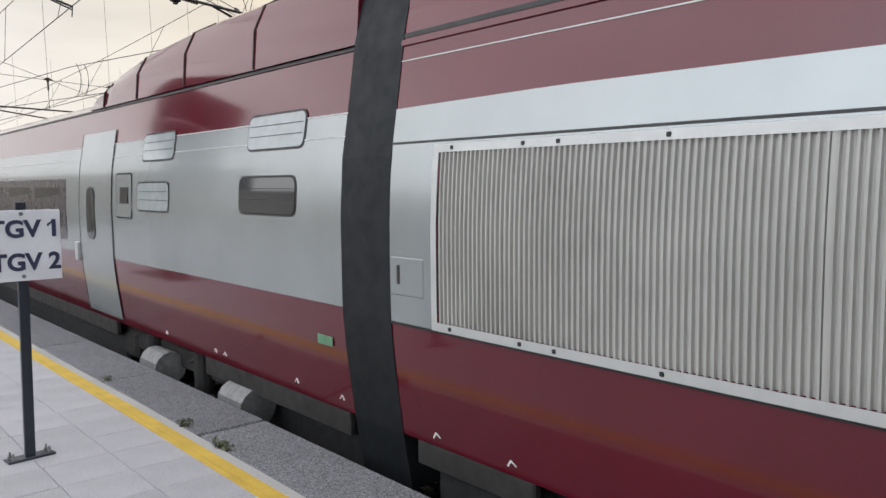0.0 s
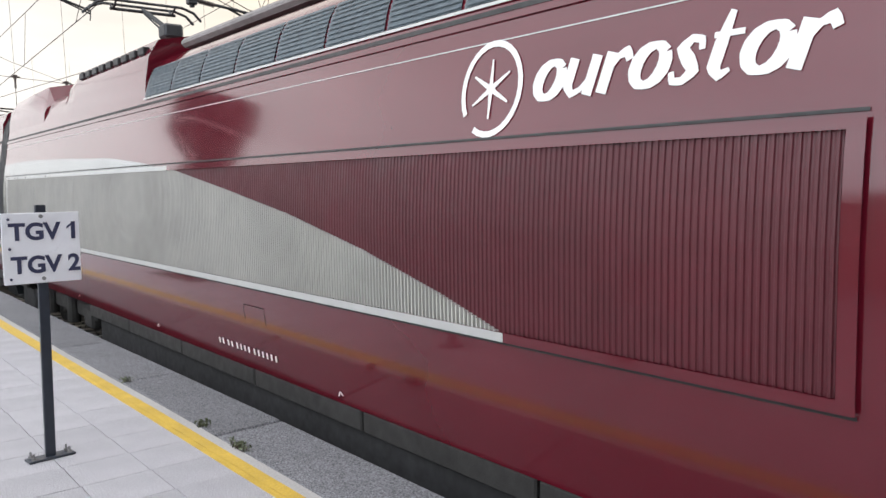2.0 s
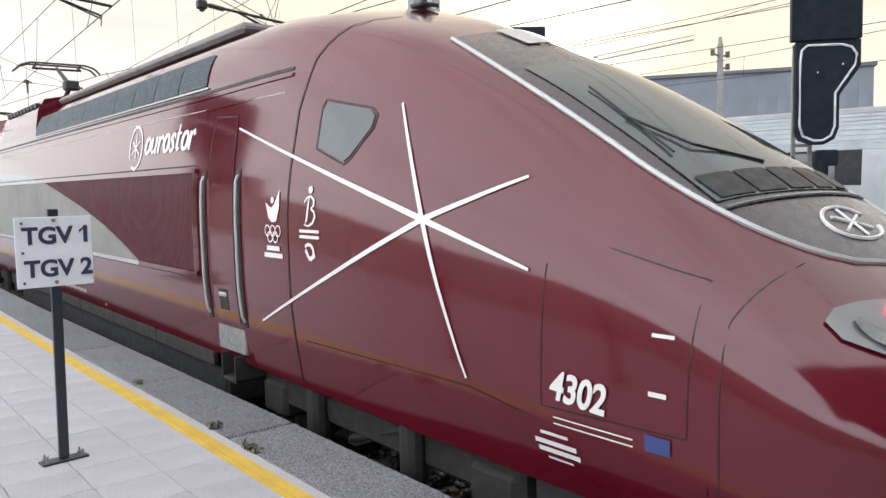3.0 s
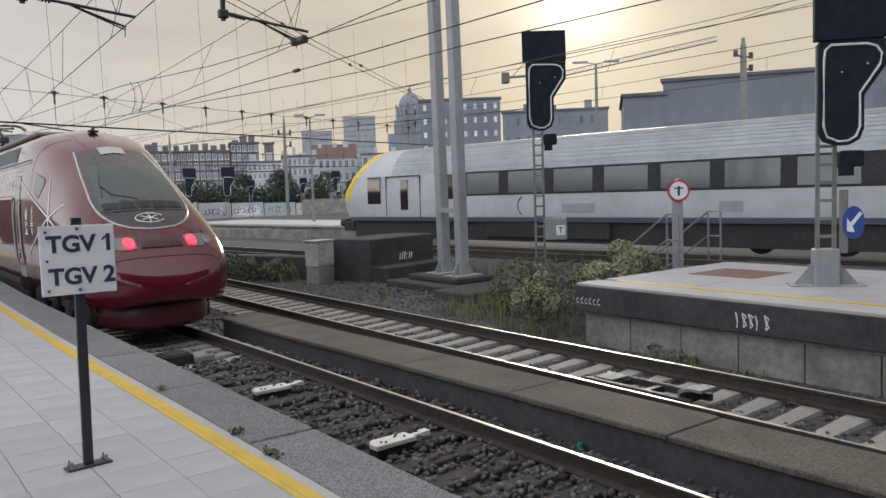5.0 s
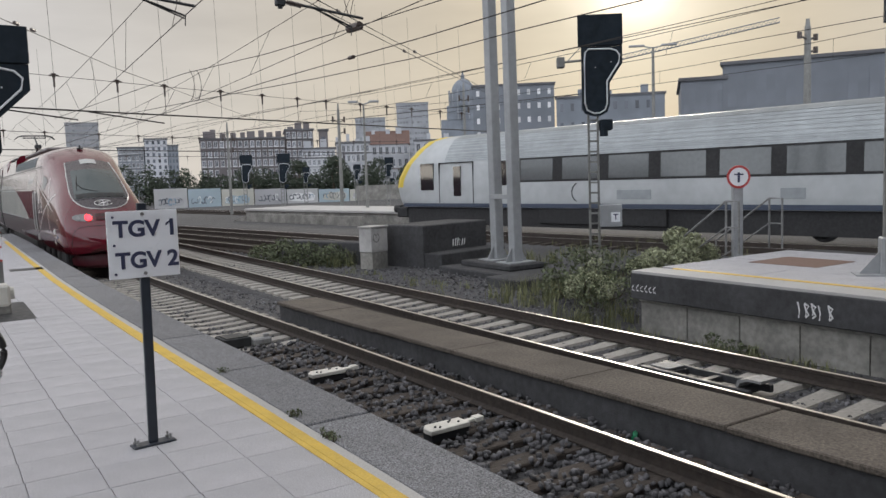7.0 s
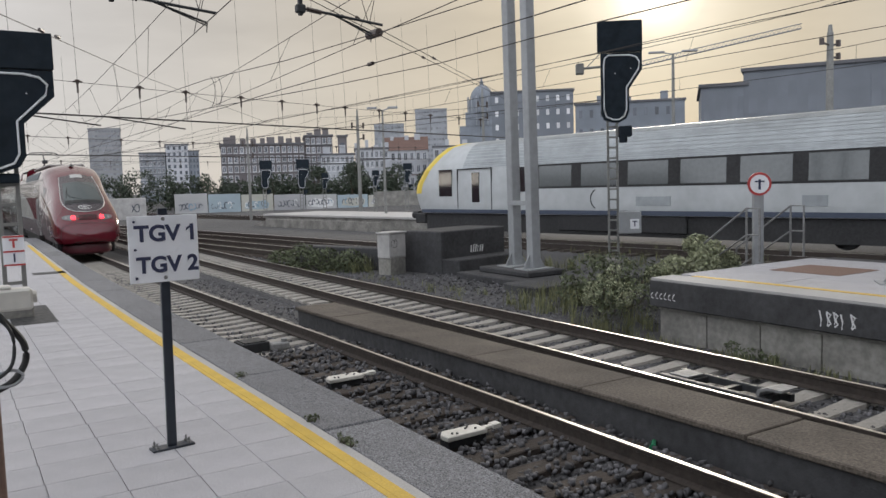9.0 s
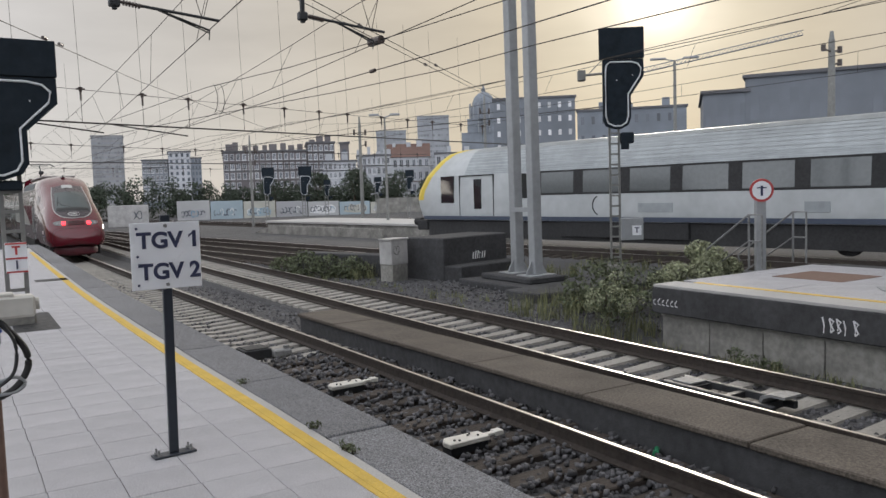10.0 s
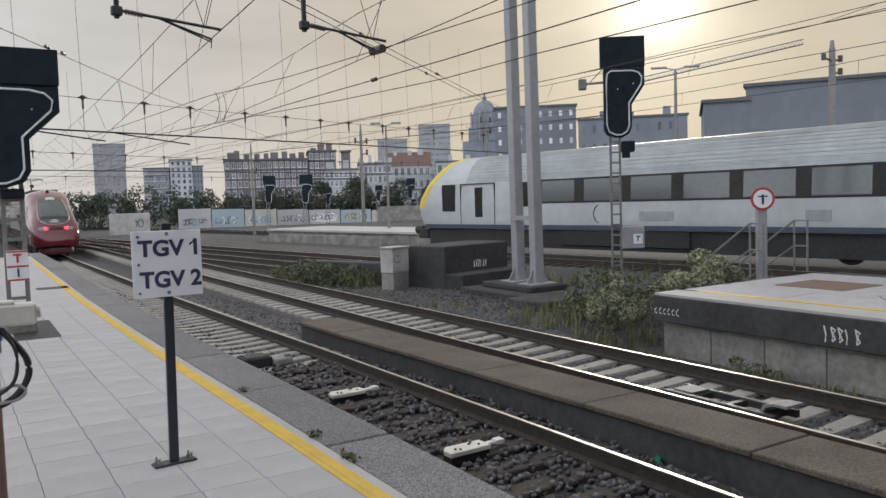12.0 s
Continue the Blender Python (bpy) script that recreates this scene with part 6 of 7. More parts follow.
def build_suburban_train():
    """Grey push-pull set standing across the yard; own space: front at y = 0, body towards -y, near side at x = 0, z above the rail."""
    at = pose(19.35, 34.3, RAIL, 0, 0, 8.05)
    sec = [(0.06, 0.98), (0.0, 1.15), (0.0, 2.2), (0.05, 3.05), (0.16, 3.30), (0.42, 3.75), (0.75, 4.10), (1.15, 4.26), (1.42, 4.30)]
    ring = sec + [(2.84 - a, b) for a, b in sec[::-1][1:]]
    for number in range(2):
        length = 26.0
        ob = thing("railway_coach", "pale grey push-pull coach with a dark window band" + (" and yellow-edged cab" if number == 0 else ""), "train", at=at @ pose(0, -number * 26.6, 0), group="grey train")
        bm = B()
        full = [Vector((p[0], 0, p[1])).lerp(Vector((q[0], 0, q[1])), f / 4) for p, q in zip(sec, sec[1:]) for f in range(4)] + [Vector((1.42, 0, 4.30))]
        full = [(v.x, v.z) for v in full]
        loop = full + [(2.84 - p, q) for p, q in full[::-1][1:]]

        def cab_line(z):
            """How far the raked cab front stands back at height z: fullest at the buffer beam, leaning back above it."""
            return float(np.interp(z, [0.98, 1.5, 2.0, 2.4, 3.1, 3.75, 4.1, 4.30], [-0.42, -0.14, 0.0, -0.14, -0.72, -1.30, -1.70, -2.30]))

        def cab_row(back, tuck, grow=0.0):
            return [Vector((1.42 + (p - 1.42) * (1 - tuck) - math.copysign(grow, 1.42 - p), cab_line(q) - back + grow, q)) for p, q in loop]
        if number == 0:
            rows = [cab_row(0.0, 0.16), cab_row(0.10, 0.06), cab_row(0.36, 0.0), [Vector((p, -3.6, q)) for p, q in loop]]
        else:
            rows = [[Vector((p, 0.0, q)) for p, q in loop]]
        rows.append([Vector((p, -length, q)) for p, q in loop])
        rows = [[bm.verts.new(c) for c in row] for row in rows]
        for p, q in zip(rows, rows[1:]):
            for k in range(len(p)):
                bm.faces.new((p[k], p[(k + 1) % len(p)], q[(k + 1) % len(p)], q[k]))
        half = len(full)
        for k in range(half - 1):
            if k < half - 2:
                bm.faces.new((rows[0][k], rows[0][k + 1], rows[0][-2 - k], rows[0][-1 - k]))
            else:
                bm.faces.new((rows[0][k], rows[0][k + 1], rows[0][-1 - k]))
        bm.faces.new(rows[-1][::-1])
        part("body_shell", bm, "sub_white", ob, smooth=True)
        y0 = -3.7 if number == 0 else -0.1
        for k, (a, b) in enumerate(zip(sec[3:], sec[4:])):
            bm = B()
            n = 3
            for i in range(n):
                f0, f1 = i / n, (i + 0.82) / n
                pa = (a[0] + (b[0] - a[0]) * f0 - 0.012, a[1] + (b[1] - a[1]) * f0 + 0.012)
                pb = (a[0] + (b[0] - a[0]) * f1 - 0.012, a[1] + (b[1] - a[1]) * f1 + 0.012)
                bm.faces.new([bm.verts.new(c) for c in ((pa[0], y0, pa[1]), (pa[0], -length, pa[1]), (pb[0], -length, pb[1]), (pb[0], y0, pb[1]))])
            part("roof_rib", bm, "sub_roof", ob, "ribbed grey roof panel")
        bm = B()
        box(bm, -0.012, 0.1, -length, -0.62, 1.00, 1.17)
        part("blue_stripe", bm, "sub_blue", ob, "dark blue sole bar stripe")
        bm = B()
        box(bm, 0.14, 2.6, -length + 0.2, -0.8, 0.20, 1.0)
        box(bm, 0.05, 2.8, -15.5, -9.5, 0.35, 1.0, 0.03)
        part("underframe", bm, "sub_dark", ob)
        for yb in (-4.2, -length + 4.0):
            bm = B()
            box(bm, 0.15, 0.35, yb - 1.8, yb + 1.8, 0.45, 0.75, 0.04)
            part("bogie", bm, "sub_dark", ob)
            for dy in (-1.25, 1.25):
                bm = B()
                rod(bm, (0.45, yb + dy, 0.46), (0.60, yb + dy, 0.46), 0.46, 24)
                part("wheel", bm, "sub_dark", ob)
        # window band and panes
        w0, w1 = (-8.3, -length + 1.5) if number == 0 else (-3.0, -length + 1.5)
        bm = B()
        for p, q in zip([(0.0, 2.06), (0.0, 2.2), (0.05, 3.05)], [(0.0, 2.2), (0.05, 3.05)]):
            bm.faces.new([bm.verts.new((c[0] - 0.006, y, c[1])) for c, y in ((p, w0), (p, w1), (q, w1), (q, w0))])
        band = part("window_band", bm, "sub_dark", ob, "dark window band")
        y = w0 - 0.25
        rng = random.Random(number)
        while y - 1.9 > w1:
            bm = B()
            bm.faces.new([bm.verts.new(c) for c in ((-0.012, y, 2.14), (-0.012, y - 1.75, 2.14), (0.030, y - 1.75, 2.98), (0.030, y, 2.98))])
            part("pane", bm, "window_grey" if rng.random() < 0.15 else "sub_glass", band)
            y -= 2.25
        if number == 0:
            bm = B()
            inner, outer = cab_row(-0.004, 0.165, 0.004), cab_row(0.62, 0.0, 0.008)
            mid, flush = cab_row(0.10, 0.06, 0.008), cab_row(0.35, 0.0, 0.008)
            for k in range(len(loop) - 1):
                if min(loop[k][1], loop[k + 1][1]) > 1.7:
                    for p, q in ((inner, mid), (mid, flush), (flush, outer)):
                        bm.faces.new([bm.verts.new(c) for c in (p[k], p[k + 1], q[k + 1], q[k])])
            part("yellow_edge", bm, "sub_yellow", ob, "yellow edge of the cab front")
            for ya, yb, za, zb, name, mat in ((-2.0, -2.95, 1.78, 3.04, "cab_window", "train_glass"), (-4.35, -4.85, 1.50, 2.85, "door_window", "train_glass"), (-7.35, -7.8, 1.95, 3.0, "slim_window", "train_glass")):
                bm = B()
                box(bm, -0.022, 0.2, yb, ya, za, zb, 0.01)
                part(name, bm, mat, ob)
            for ya in (-3.35, -5.65):
                bm = B()
                box(bm, -0.014, 0.2, ya - 0.02, ya + 0.02, 1.18, 3.02)
                part("door_seam", bm, "sub_dark", ob)
            bm = B()
            box(bm, -0.015, 0.1, -5.65, -3.35, 3.0, 3.04)
            part("door_seam", bm, "sub_dark", ob)
            bm = B()
            box(bm, 0.3, 2.5, -0.5, 0.35, 0.45, 0.95, 0.05)
            rod(bm, (0.6, 0.3, 0.85), (0.6, 0.75, 0.85), 0.2, 14)
            rod(bm, (2.2, 0.3, 0.85), (2.2, 0.75, 0.85), 0.2, 14)
            part("coupler", bm, "sub_dark", ob)
            bm = B()
            tube(bm, [(-0.012, -11.6 + 0.32 * math.cos(a), 1.62 + 0.36 * math.sin(a)) for a in np.linspace(-1.3, 1.3, 12)], 0.02, 5)
            part("curved_mark", bm, "sub_dark", ob)
        for ya, yb in ((-13.4, -14.9), (-19.6, -20.4)):
            bm = B()
            box(bm, -0.012, 0.1, yb, ya, 1.35, 1.70, 0.01)
            part("vent_panel", bm, "sub_roof", ob)


# ---- the town behind ----
def town_material(key, base):
    if key not in M:
        M[key] = material(key, base, 0.85, vary=0.10, scale=0.3, stain=0.18, stain_scale=0.12)
    return key


def build_house(name, label, x0, y0, x1, y1, top, mat, floors, cols, depth=14, win="town_glass", roof="town_roof", sill=2.0, pitched=False, chimneys=0, win_w=0.45, win_h=0.55, frame_mat=None):
    """A block between two corner points of its near face, with recessed windows as separate panes."""
    a, b = Vector((x0, y0, 0)), Vector((x1, y1, 0))
    w = (b - a).length
    ang = math.degrees(math.atan2(y1 - y0, x1 - x0))
    ob = thing(name, label, "building", at=pose(x0, y0, BED, 0, 0, ang), group="town behind the yard")
    h = top - BED
    bm = B()
    box(bm, 0, w, 0, depth, -5, h)
    part("wall", bm, mat, ob)
    bm = B()
    if pitched:
        prism(bm, [(-0.3, 0), (depth + 0.3, 0), (depth * 0.6, depth * 0.30), (depth * 0.4, depth * 0.30)], (w + 0.2, 0, h), (0, 1, 0), (0, 0, 1), w + 0.4)
    else:
        box(bm, -0.25, w + 0.25, -0.25, depth, h, h + 0.35)
    r = part("roof", bm, roof, ob)
    rng = random.Random(int(x0 * 10))
    for k in range(chimneys):
        cx = w * (k + 0.5 + rng.uniform(-0.2, 0.2)) / chimneys
        bm = B()
        hh = rng.uniform(0.8, 2.2)
        box(bm, cx - rng.uniform(0.3, 0.9), cx + rng.uniform(0.3, 0.9), depth * 0.3, depth * 0.3 + 1.2, h, h + hh + (depth * 0.2 if pitched else 0.3))
        part("chimney", bm, mat, r)
    fw, fh = w / cols, (h - sill) / floors
    bm = B()
    box(bm, -fw * win_w / 2, fw * win_w / 2, -0.06, 0.05, -fh * win_h / 2, fh * win_h / 2)
    pane = mesh_of(bm, "window", win)
    if frame_mat:
        bm = B()
        a, c, rim = fw * win_w / 2, fh * win_h / 2, 0.13
        box(bm, -a - rim, a + rim, -0.05, 0.05, -c - rim, c + rim)
        box(bm, -a, -0.05, -0.08, 0.04, -c, c)
        box(bm, 0.05, a, -0.08, 0.04, -c, c)
        box(bm, -a - 0.25, a + 0.25, -0.22, 0.04, -c - rim - 0.12, -c - rim)
        pane = mesh_of(bm, "window", frame_mat)
        pane.materials.append(M[win])
        for f in pane.polygons:
            if 6 <= f.index < 18:
                f.material_index = 1
        for j in range(1, floors):
            bm = B()
            box(bm, -0.03, w + 0.03, -0.10, 0.05, sill + j * fh - 0.12, sill + j * fh + 0.10)
            part("string_course", bm, roof if j % 2 else mat, ob)
    for i in range(cols):
        for j in range(floors):
            if rng.random() < 0.96:
                part("window", pane, win, ob, at=pose((i + 0.5) * fw, 0, sill + (j + 0.5) * fh))
    return ob


def build_town():
    # distance haze is put into the colour town_haze, for far towers and palace columns
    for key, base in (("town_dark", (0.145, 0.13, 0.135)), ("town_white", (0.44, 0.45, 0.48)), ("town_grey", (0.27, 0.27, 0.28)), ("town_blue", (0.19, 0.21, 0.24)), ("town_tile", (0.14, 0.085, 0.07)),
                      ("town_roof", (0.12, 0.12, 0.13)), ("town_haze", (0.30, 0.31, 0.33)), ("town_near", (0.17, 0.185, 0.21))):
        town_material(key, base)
    # these two glass colours are lightened for the same haze
    M["town_glass"] = material("town_window_glass", (0.10, 0.11, 0.13), 0.2, vary=0.1, rand=0.5)
    M["town_soft"] = material("soft_grey_window_strip", (0.20, 0.21, 0.23), 0.4, vary=0.1, rand=0.25)
    M["town_frame"] = material("pale_window_surround", (0.46, 0.46, 0.47), 0.6, vary=0.1, rand=0.25)
    M["town_pale_glass"] = material("pale_window_frame", (0.55, 0.55, 0.56), 0.5, vary=0.1, rand=0.2)
    build_house("tower_block", "tall grey office tower in the distance", 45.9, 347, 57.8, 345.0, 28.2, "town_grey", 14, 10, 18, win="town_soft", roof="town_grey", win_w=0.8, win_h=0.4)
    build_house("office_block", "blocky grey and white office building", 46, 245.7, 53, 244, 13.4, "town_blue", 6, 6, 15, frame_mat="town_frame")
    build_house("office_block", "tall white middle part of an office building", 53.3, 243.9, 59.5, 242.6, 15.8, "town_white", 8, 4, 15)
    build_house("office_block", "dark wing of an office building", 59.6, 242.4, 62.4, 241.8, 13.8, "town_blue", 7, 3, 15)
    build_house("apartment_block", "long dark brick apartment block with chimneys", 49.4, 173.1, 66.5, 167.0, 11.6, "town_dark", 5, 14, 14, chimneys=9, frame_mat="town_frame")
    build_house("apartment_block", "dark brick apartment block with a roof terrace", 66.8, 167.3, 72.5, 165.2, 13.3, "town_dark", 6, 5, 14, chimneys=3, frame_mat="town_frame")
    build_house("apartment_block", "white rendered apartment block", 66, 156.6, 72.4, 153.8, 8.6, "town_white", 4, 7, 12, chimneys=2, frame_mat="town_frame")
    build_house("apartment_block", "white rendered town houses", 72.6, 153.6, 79, 150.6, 9.6, "town_white", 4, 7, 12, chimneys=4, frame_mat="town_frame")
    build_house("roof_block", "dark stair tower over the roofs", 71.6, 160.2, 73.4, 159.4, 12.8, "town_dark", 2, 1, 3)
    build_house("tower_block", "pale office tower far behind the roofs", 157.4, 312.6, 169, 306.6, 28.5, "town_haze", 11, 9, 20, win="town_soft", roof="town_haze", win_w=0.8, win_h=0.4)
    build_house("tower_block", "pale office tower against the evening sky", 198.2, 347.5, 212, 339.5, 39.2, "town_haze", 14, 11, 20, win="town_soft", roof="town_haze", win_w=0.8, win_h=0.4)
    build_house("town_house", "white town house with a red tiled roof", 92, 178, 101.5, 172.3, 10.5, "town_white", 3, 7, 12, roof="town_tile", pitched=True, chimneys=3, frame_mat="town_frame")
    build_house("town_house", "white town house beside the dome", 100, 167, 109, 161, 10.8, "town_white", 3, 6, 12, chimneys=2, frame_mat="town_frame")
    # palace: stepped base, drum, dome and lantern
    ob = thing("domed_palace", "hazy domed palace wrapped in scaffolding on the skyline", "building", at=pose(340, 494, 20, 0, 0, -35), group="town behind the yard")
    bm = B()
    box(bm, -17, 20, -8, 20, -22, 24)
    box(bm, -12.5, 12.5, -8.5, 12, 24, 34)
    part("base", bm, "town_blue", ob)
    bm = B()
    rod(bm, (0, 0, 34), (0, 0, 44), 10.5, 28, 9.5)
    part("drum", bm, "town_blue", ob)
    bm = B()
    prev = None
    for k in range(7):
        a = k / 6 * 1.35
        q = (8.8 * math.cos(a), 44 + 10.5 * math.sin(a))
        if prev:
            rod(bm, (0, 0, prev[1]), (0, 0, q[1]), prev[0], 24, q[0])
        prev = q
    part("dome", bm, "town_blue", ob)
    bm = B()
    rod(bm, (0, 0, 54), (0, 0, 57.5), 1.6, 12, 1.3)
    rod(bm, (0, 0, 57.5), (0, 0, 61), 0.9, 10, 0.1)
    part("lantern", bm, "town_blue", ob)
    for k in range(16):
        bm = B()
        a = k / 16 * 6.283
        rod(bm, (10.8 * math.cos(a), 10.8 * math.sin(a), 24), (10.8 * math.cos(a), 10.8 * math.sin(a), 46), 0.35, 5)
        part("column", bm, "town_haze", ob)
    build_house("office_hall", "long dark flat-roofed building with white-framed windows", 86.5, 122.5, 98.5, 113.2, 18.4, "town_near", 4, 8, 14, win="town_pale_glass", sill=9, win_w=0.3, win_h=0.4)
    build_house("office_hall", "low grey-blue hall with roof gear", 98.8, 113, 112.6, 99.2, 15.6, "town_blue", 3, 10, 14, sill=6, win_w=0.3, win_h=0.4, chimneys=3)
    build_house("hall", "dark blue-grey hall with a stepped roofline", 68.6, 58.2, 71.6, 54.8, 11.2, "town_near", 2, 4, 16, win="town_near")
    build_house("hall", "long dark hall with vents along the roof", 71.4, 55.0, 84.0, 36.0, 12.6, "town_near", 2, 12, 16, win="town_near")
    # tower crane
    ob = thing("tower_crane", "thin lattice jib of a distant tower crane", "crane", at=pose(176, 178, 0))
    bm = B()
    a, b = Vector((-2.75, 5.2, 34.1)), Vector((31, -38, 42.6))
    for off in (Vector((0, 0, 0)), Vector((0, 0, 1.3)), Vector((0.6, 0.6, 0))):
        tube(bm, [a + off, b + off], 0.13, 4)
    for k in range(46):
        p, q = a.lerp(b, k / 46), a.lerp(b, (k + 0.5) / 46)
        tube(bm, [p, q + Vector((0, 0, 1.3)), a.lerp(b, (k + 1) / 46)], 0.07, 4)
    part("jib", bm, "town_blue", ob)
    bm = B()
    rod(bm, (-2.75, 5.2, -5), (-2.75, 5.2, 34), 0.5, 4)
    part("tower", bm, "town_blue", ob)


def build_yard_back():
    # far platform with a sloped end wall, beyond the grey train
    ob = thing("far_platform", "pale far platform with a low side wall", "platform", at=pose(19.2, 57.0, 0, 0, 0, 8.05), kind="structure")
    bm = B()
    box(bm, 0, 5.0, -24, 0, -0.15, 0.0, 0.02)
    part("deck", bm, "strip", ob, "pale platform deck")
    bm = B()
    box(bm, 0.12, 4.9, -24, -0.1, BED - 0.2, -0.15)
    part("side_wall", bm, "concrete", ob)
    bm = B()
    prism(bm, [(0, 0), (-16, 0), (-16, 0.55), (-2.5, 0.55)], (-1.2, -1, BED), (0, 1, 0), (0, 0, 1), 0.2)
    part("ramp_wall", bm, "concrete", ob)
    # graffiti wall at the back of the yard
    ob = thing("graffiti_wall", "long pale wall at the back of the yard covered in faded graffiti", "wall", kind="structure")
    a, b = Vector((22.0, 97.6, 0)), Vector((44.5, 89.8, 0))
    d = (b - a).normalized()
    n = Vector((d.y, -d.x, 0))
    rng = random.Random(9)
    tints = ("graf_a", "graf_b", "graf_c", "graf_d")
    for key, base in zip(tints, ((0.40, 0.40, 0.40), (0.33, 0.40, 0.44), (0.44, 0.43, 0.38), (0.36, 0.36, 0.37))):
        town_material(key, base)
    M["spray_dark"] = material("dark_spray_paint", (0.09, 0.10, 0.12), 0.8)
    M["spray_blue"] = material("blue_spray_paint", (0.16, 0.27, 0.36), 0.8)
    L = (b - a).length
    k, pos = 0, 0.0
    while pos < L:
        w = 3.9
        p = a + d * pos
        bm = B()
        q = [p, p + d * (w - 0.12), p + d * (w - 0.12) - n * 0.25, p - n * 0.25]
        top = 1.55 - 0.9 * pos / L
        lo = [bm.verts.new((c.x, c.y, BED - 0.4)) for c in q]
        hi = [bm.verts.new((c.x, c.y, top)) for c in q]
        bm.faces.new(hi)
        for i in range(4):
            bm.faces.new((lo[i], lo[(i + 1) % 4], hi[(i + 1) % 4], hi[i]))
        panel = part("wall_panel", bm, tints[k % 4], ob)
        field = rng.choice(("graf_b", "graf_c", "graffiti", "graf_d"))
        bm = B()
        lo_, hi_ = rng.uniform(0.2, 0.5), w - rng.uniform(0.4, 0.7)
        rim = [(lo_, -0.45), (lo_ + 0.25, 0.25), (lo_ + 0.9, 0.5), (w * 0.5, rng.uniform(0.35, 0.6)), (hi_ - 0.5, 0.55), (hi_, 0.1), (hi_ - 0.15, -0.5), (w * 0.5, -0.62)]
        bm.faces.new([bm.verts.new(p + d * u + n * 0.008 + Vector((0, 0, min(v, top - 0.15)))) for u, v in rim])
        part("paint_field", bm, field, panel)
        for q in range(7):
            c = p + d * (lo_ + 0.15 + q * (hi_ - lo_ - 0.3) / 7) + n * 0.02
            bm = B()
            turn, wide_, tall = rng.uniform(0, 6.28), rng.uniform(0.14, 0.24), rng.uniform(0.28, 0.42)
            arc = [c + d * (wide_ * math.cos(turn + t) + 0.12) + Vector((0, 0, tall * math.sin(turn + t) - 0.05 + 0.06 * (q % 3))) for t in np.linspace(0, rng.uniform(3.2, 5.6), 9)]
            for v in arc:
                v.z = min(v.z, top - 0.12)
            tube(bm, arc, rng.uniform(0.035, 0.065), 4)
            part("paint_stroke", bm, rng.choice(("spray_dark", "spray_blue", "graffiti", "spray_dark", "spray_dark")), panel)
        pos += w
        k += 1
    bm = B()
    box(bm, -1.9, 1.9, -1.2, 1.2, BED, 1.35, 0.03)
    hut = thing("trackside_hut", "small pale concrete hut with a painted tag", "hut", at=pose(14.2, 84.2, 0, 0, 0, -10), bm=bm, mat="cabinet")
    bm = B()
    tube(bm, [(0.9 + 0.35 * math.cos(t), -1.21, 0.35 + 0.4 * math.sin(1.5 * t)) for t in np.linspace(0, 9, 24)], 0.05, 5)
    part("paint_stroke", bm, "spray_dark", hut)
    # long pale wall and train roofs further right
    bm = B()
    box(bm, 0, 30, 0, 0.3, BED - 0.3, 1.1)
    thing("yard_wall", "pale low retaining wall at the back of the yard", "wall", at=pose(44.8, 89.6, 0, 0, 0, -24), kind="structure", bm=bm, mat="concrete")


def build_far_tracks():
    for x, y, turn, y0, y1 in ((11.3, 26.0, 7.0, 0, 120), (14.6, 27.0, 8.05, 0, 120), (18.8, 30.0, 8.05, -45, 2), (23.5, 60, 8.05, -5, 80), (9.6, 40, 3.0, 0, 80)):
        ob = thing("far_track", "rusty yard track crossing the ballast", "railway track", at=pose(x, y, 0, 0, 0, turn), kind="structure")
        for s in (-0.735, 0.735):
            bm = B()
            box(bm, s - 0.034, s + 0.034, y0, y1, RAIL - 0.17, RAIL - 0.002)
            r = part("rail", bm, "rail_side", ob)
            bm = B()
            box(bm, s - 0.028, s + 0.028, y0, y1, RAIL - 0.002, RAIL + 0.001)
            part("running_surface", bm, "rail_top", r)
        bm = B()
        yy = y0
        while yy < y1:
            box(bm, -1.25, 1.25, yy, yy + 0.24, RAIL - 0.30, RAIL - 0.175)
            yy += 0.6
        tagged(part("sleepers", bm, "wood", ob), "dark weathered sleepers", kind="stuff")


def build_hedge(label, x0, y0, x1, y1, h, seed):
    rng = np.random.default_rng(seed)
    blobs = []
    for f in np.linspace(0, 1, 26):
        top = h * rng.uniform(0.6, 1.0)
        for z in np.arange(0.6, top, 0.9):
            blobs.append((x0 + (x1 - x0) * f + rng.uniform(-0.6, 0.6), y0 + (y1 - y0) * f + rng.uniform(-1, 1), BED + z, rng.uniform(0.8, 1.2)))
    tagged(new("tree_belt", leaf_mesh("tree_belt", blobs, 9000, 0.22, "leaf_dark", seed)), label, "trees", kind="stuff")


def build_reflection_walls():
    """Unseen plain walls, one with a coping, added to shape the train's reflections."""
    bm = B()
    box(bm, -9.6, -9.0, -30, 34, BED, 2.9)
    w = thing("wall_west", "unseen pale wall added for the train's reflections", "wall", kind="structure", bm=bm, mat="strip")
    bm = B()
    box(bm, -9.7, -8.9, -30, 34, 2.9, 3.0, 0.02)
    part("coping", bm, "strip", w)
    bm = B()
    box(bm, -11.0, -9.0, 34, 110, BED, 5.0)
    thing("wall_northwest", "unseen grey wall added for darker train reflections", "wall", kind="structure", bm=bm, mat="concrete")


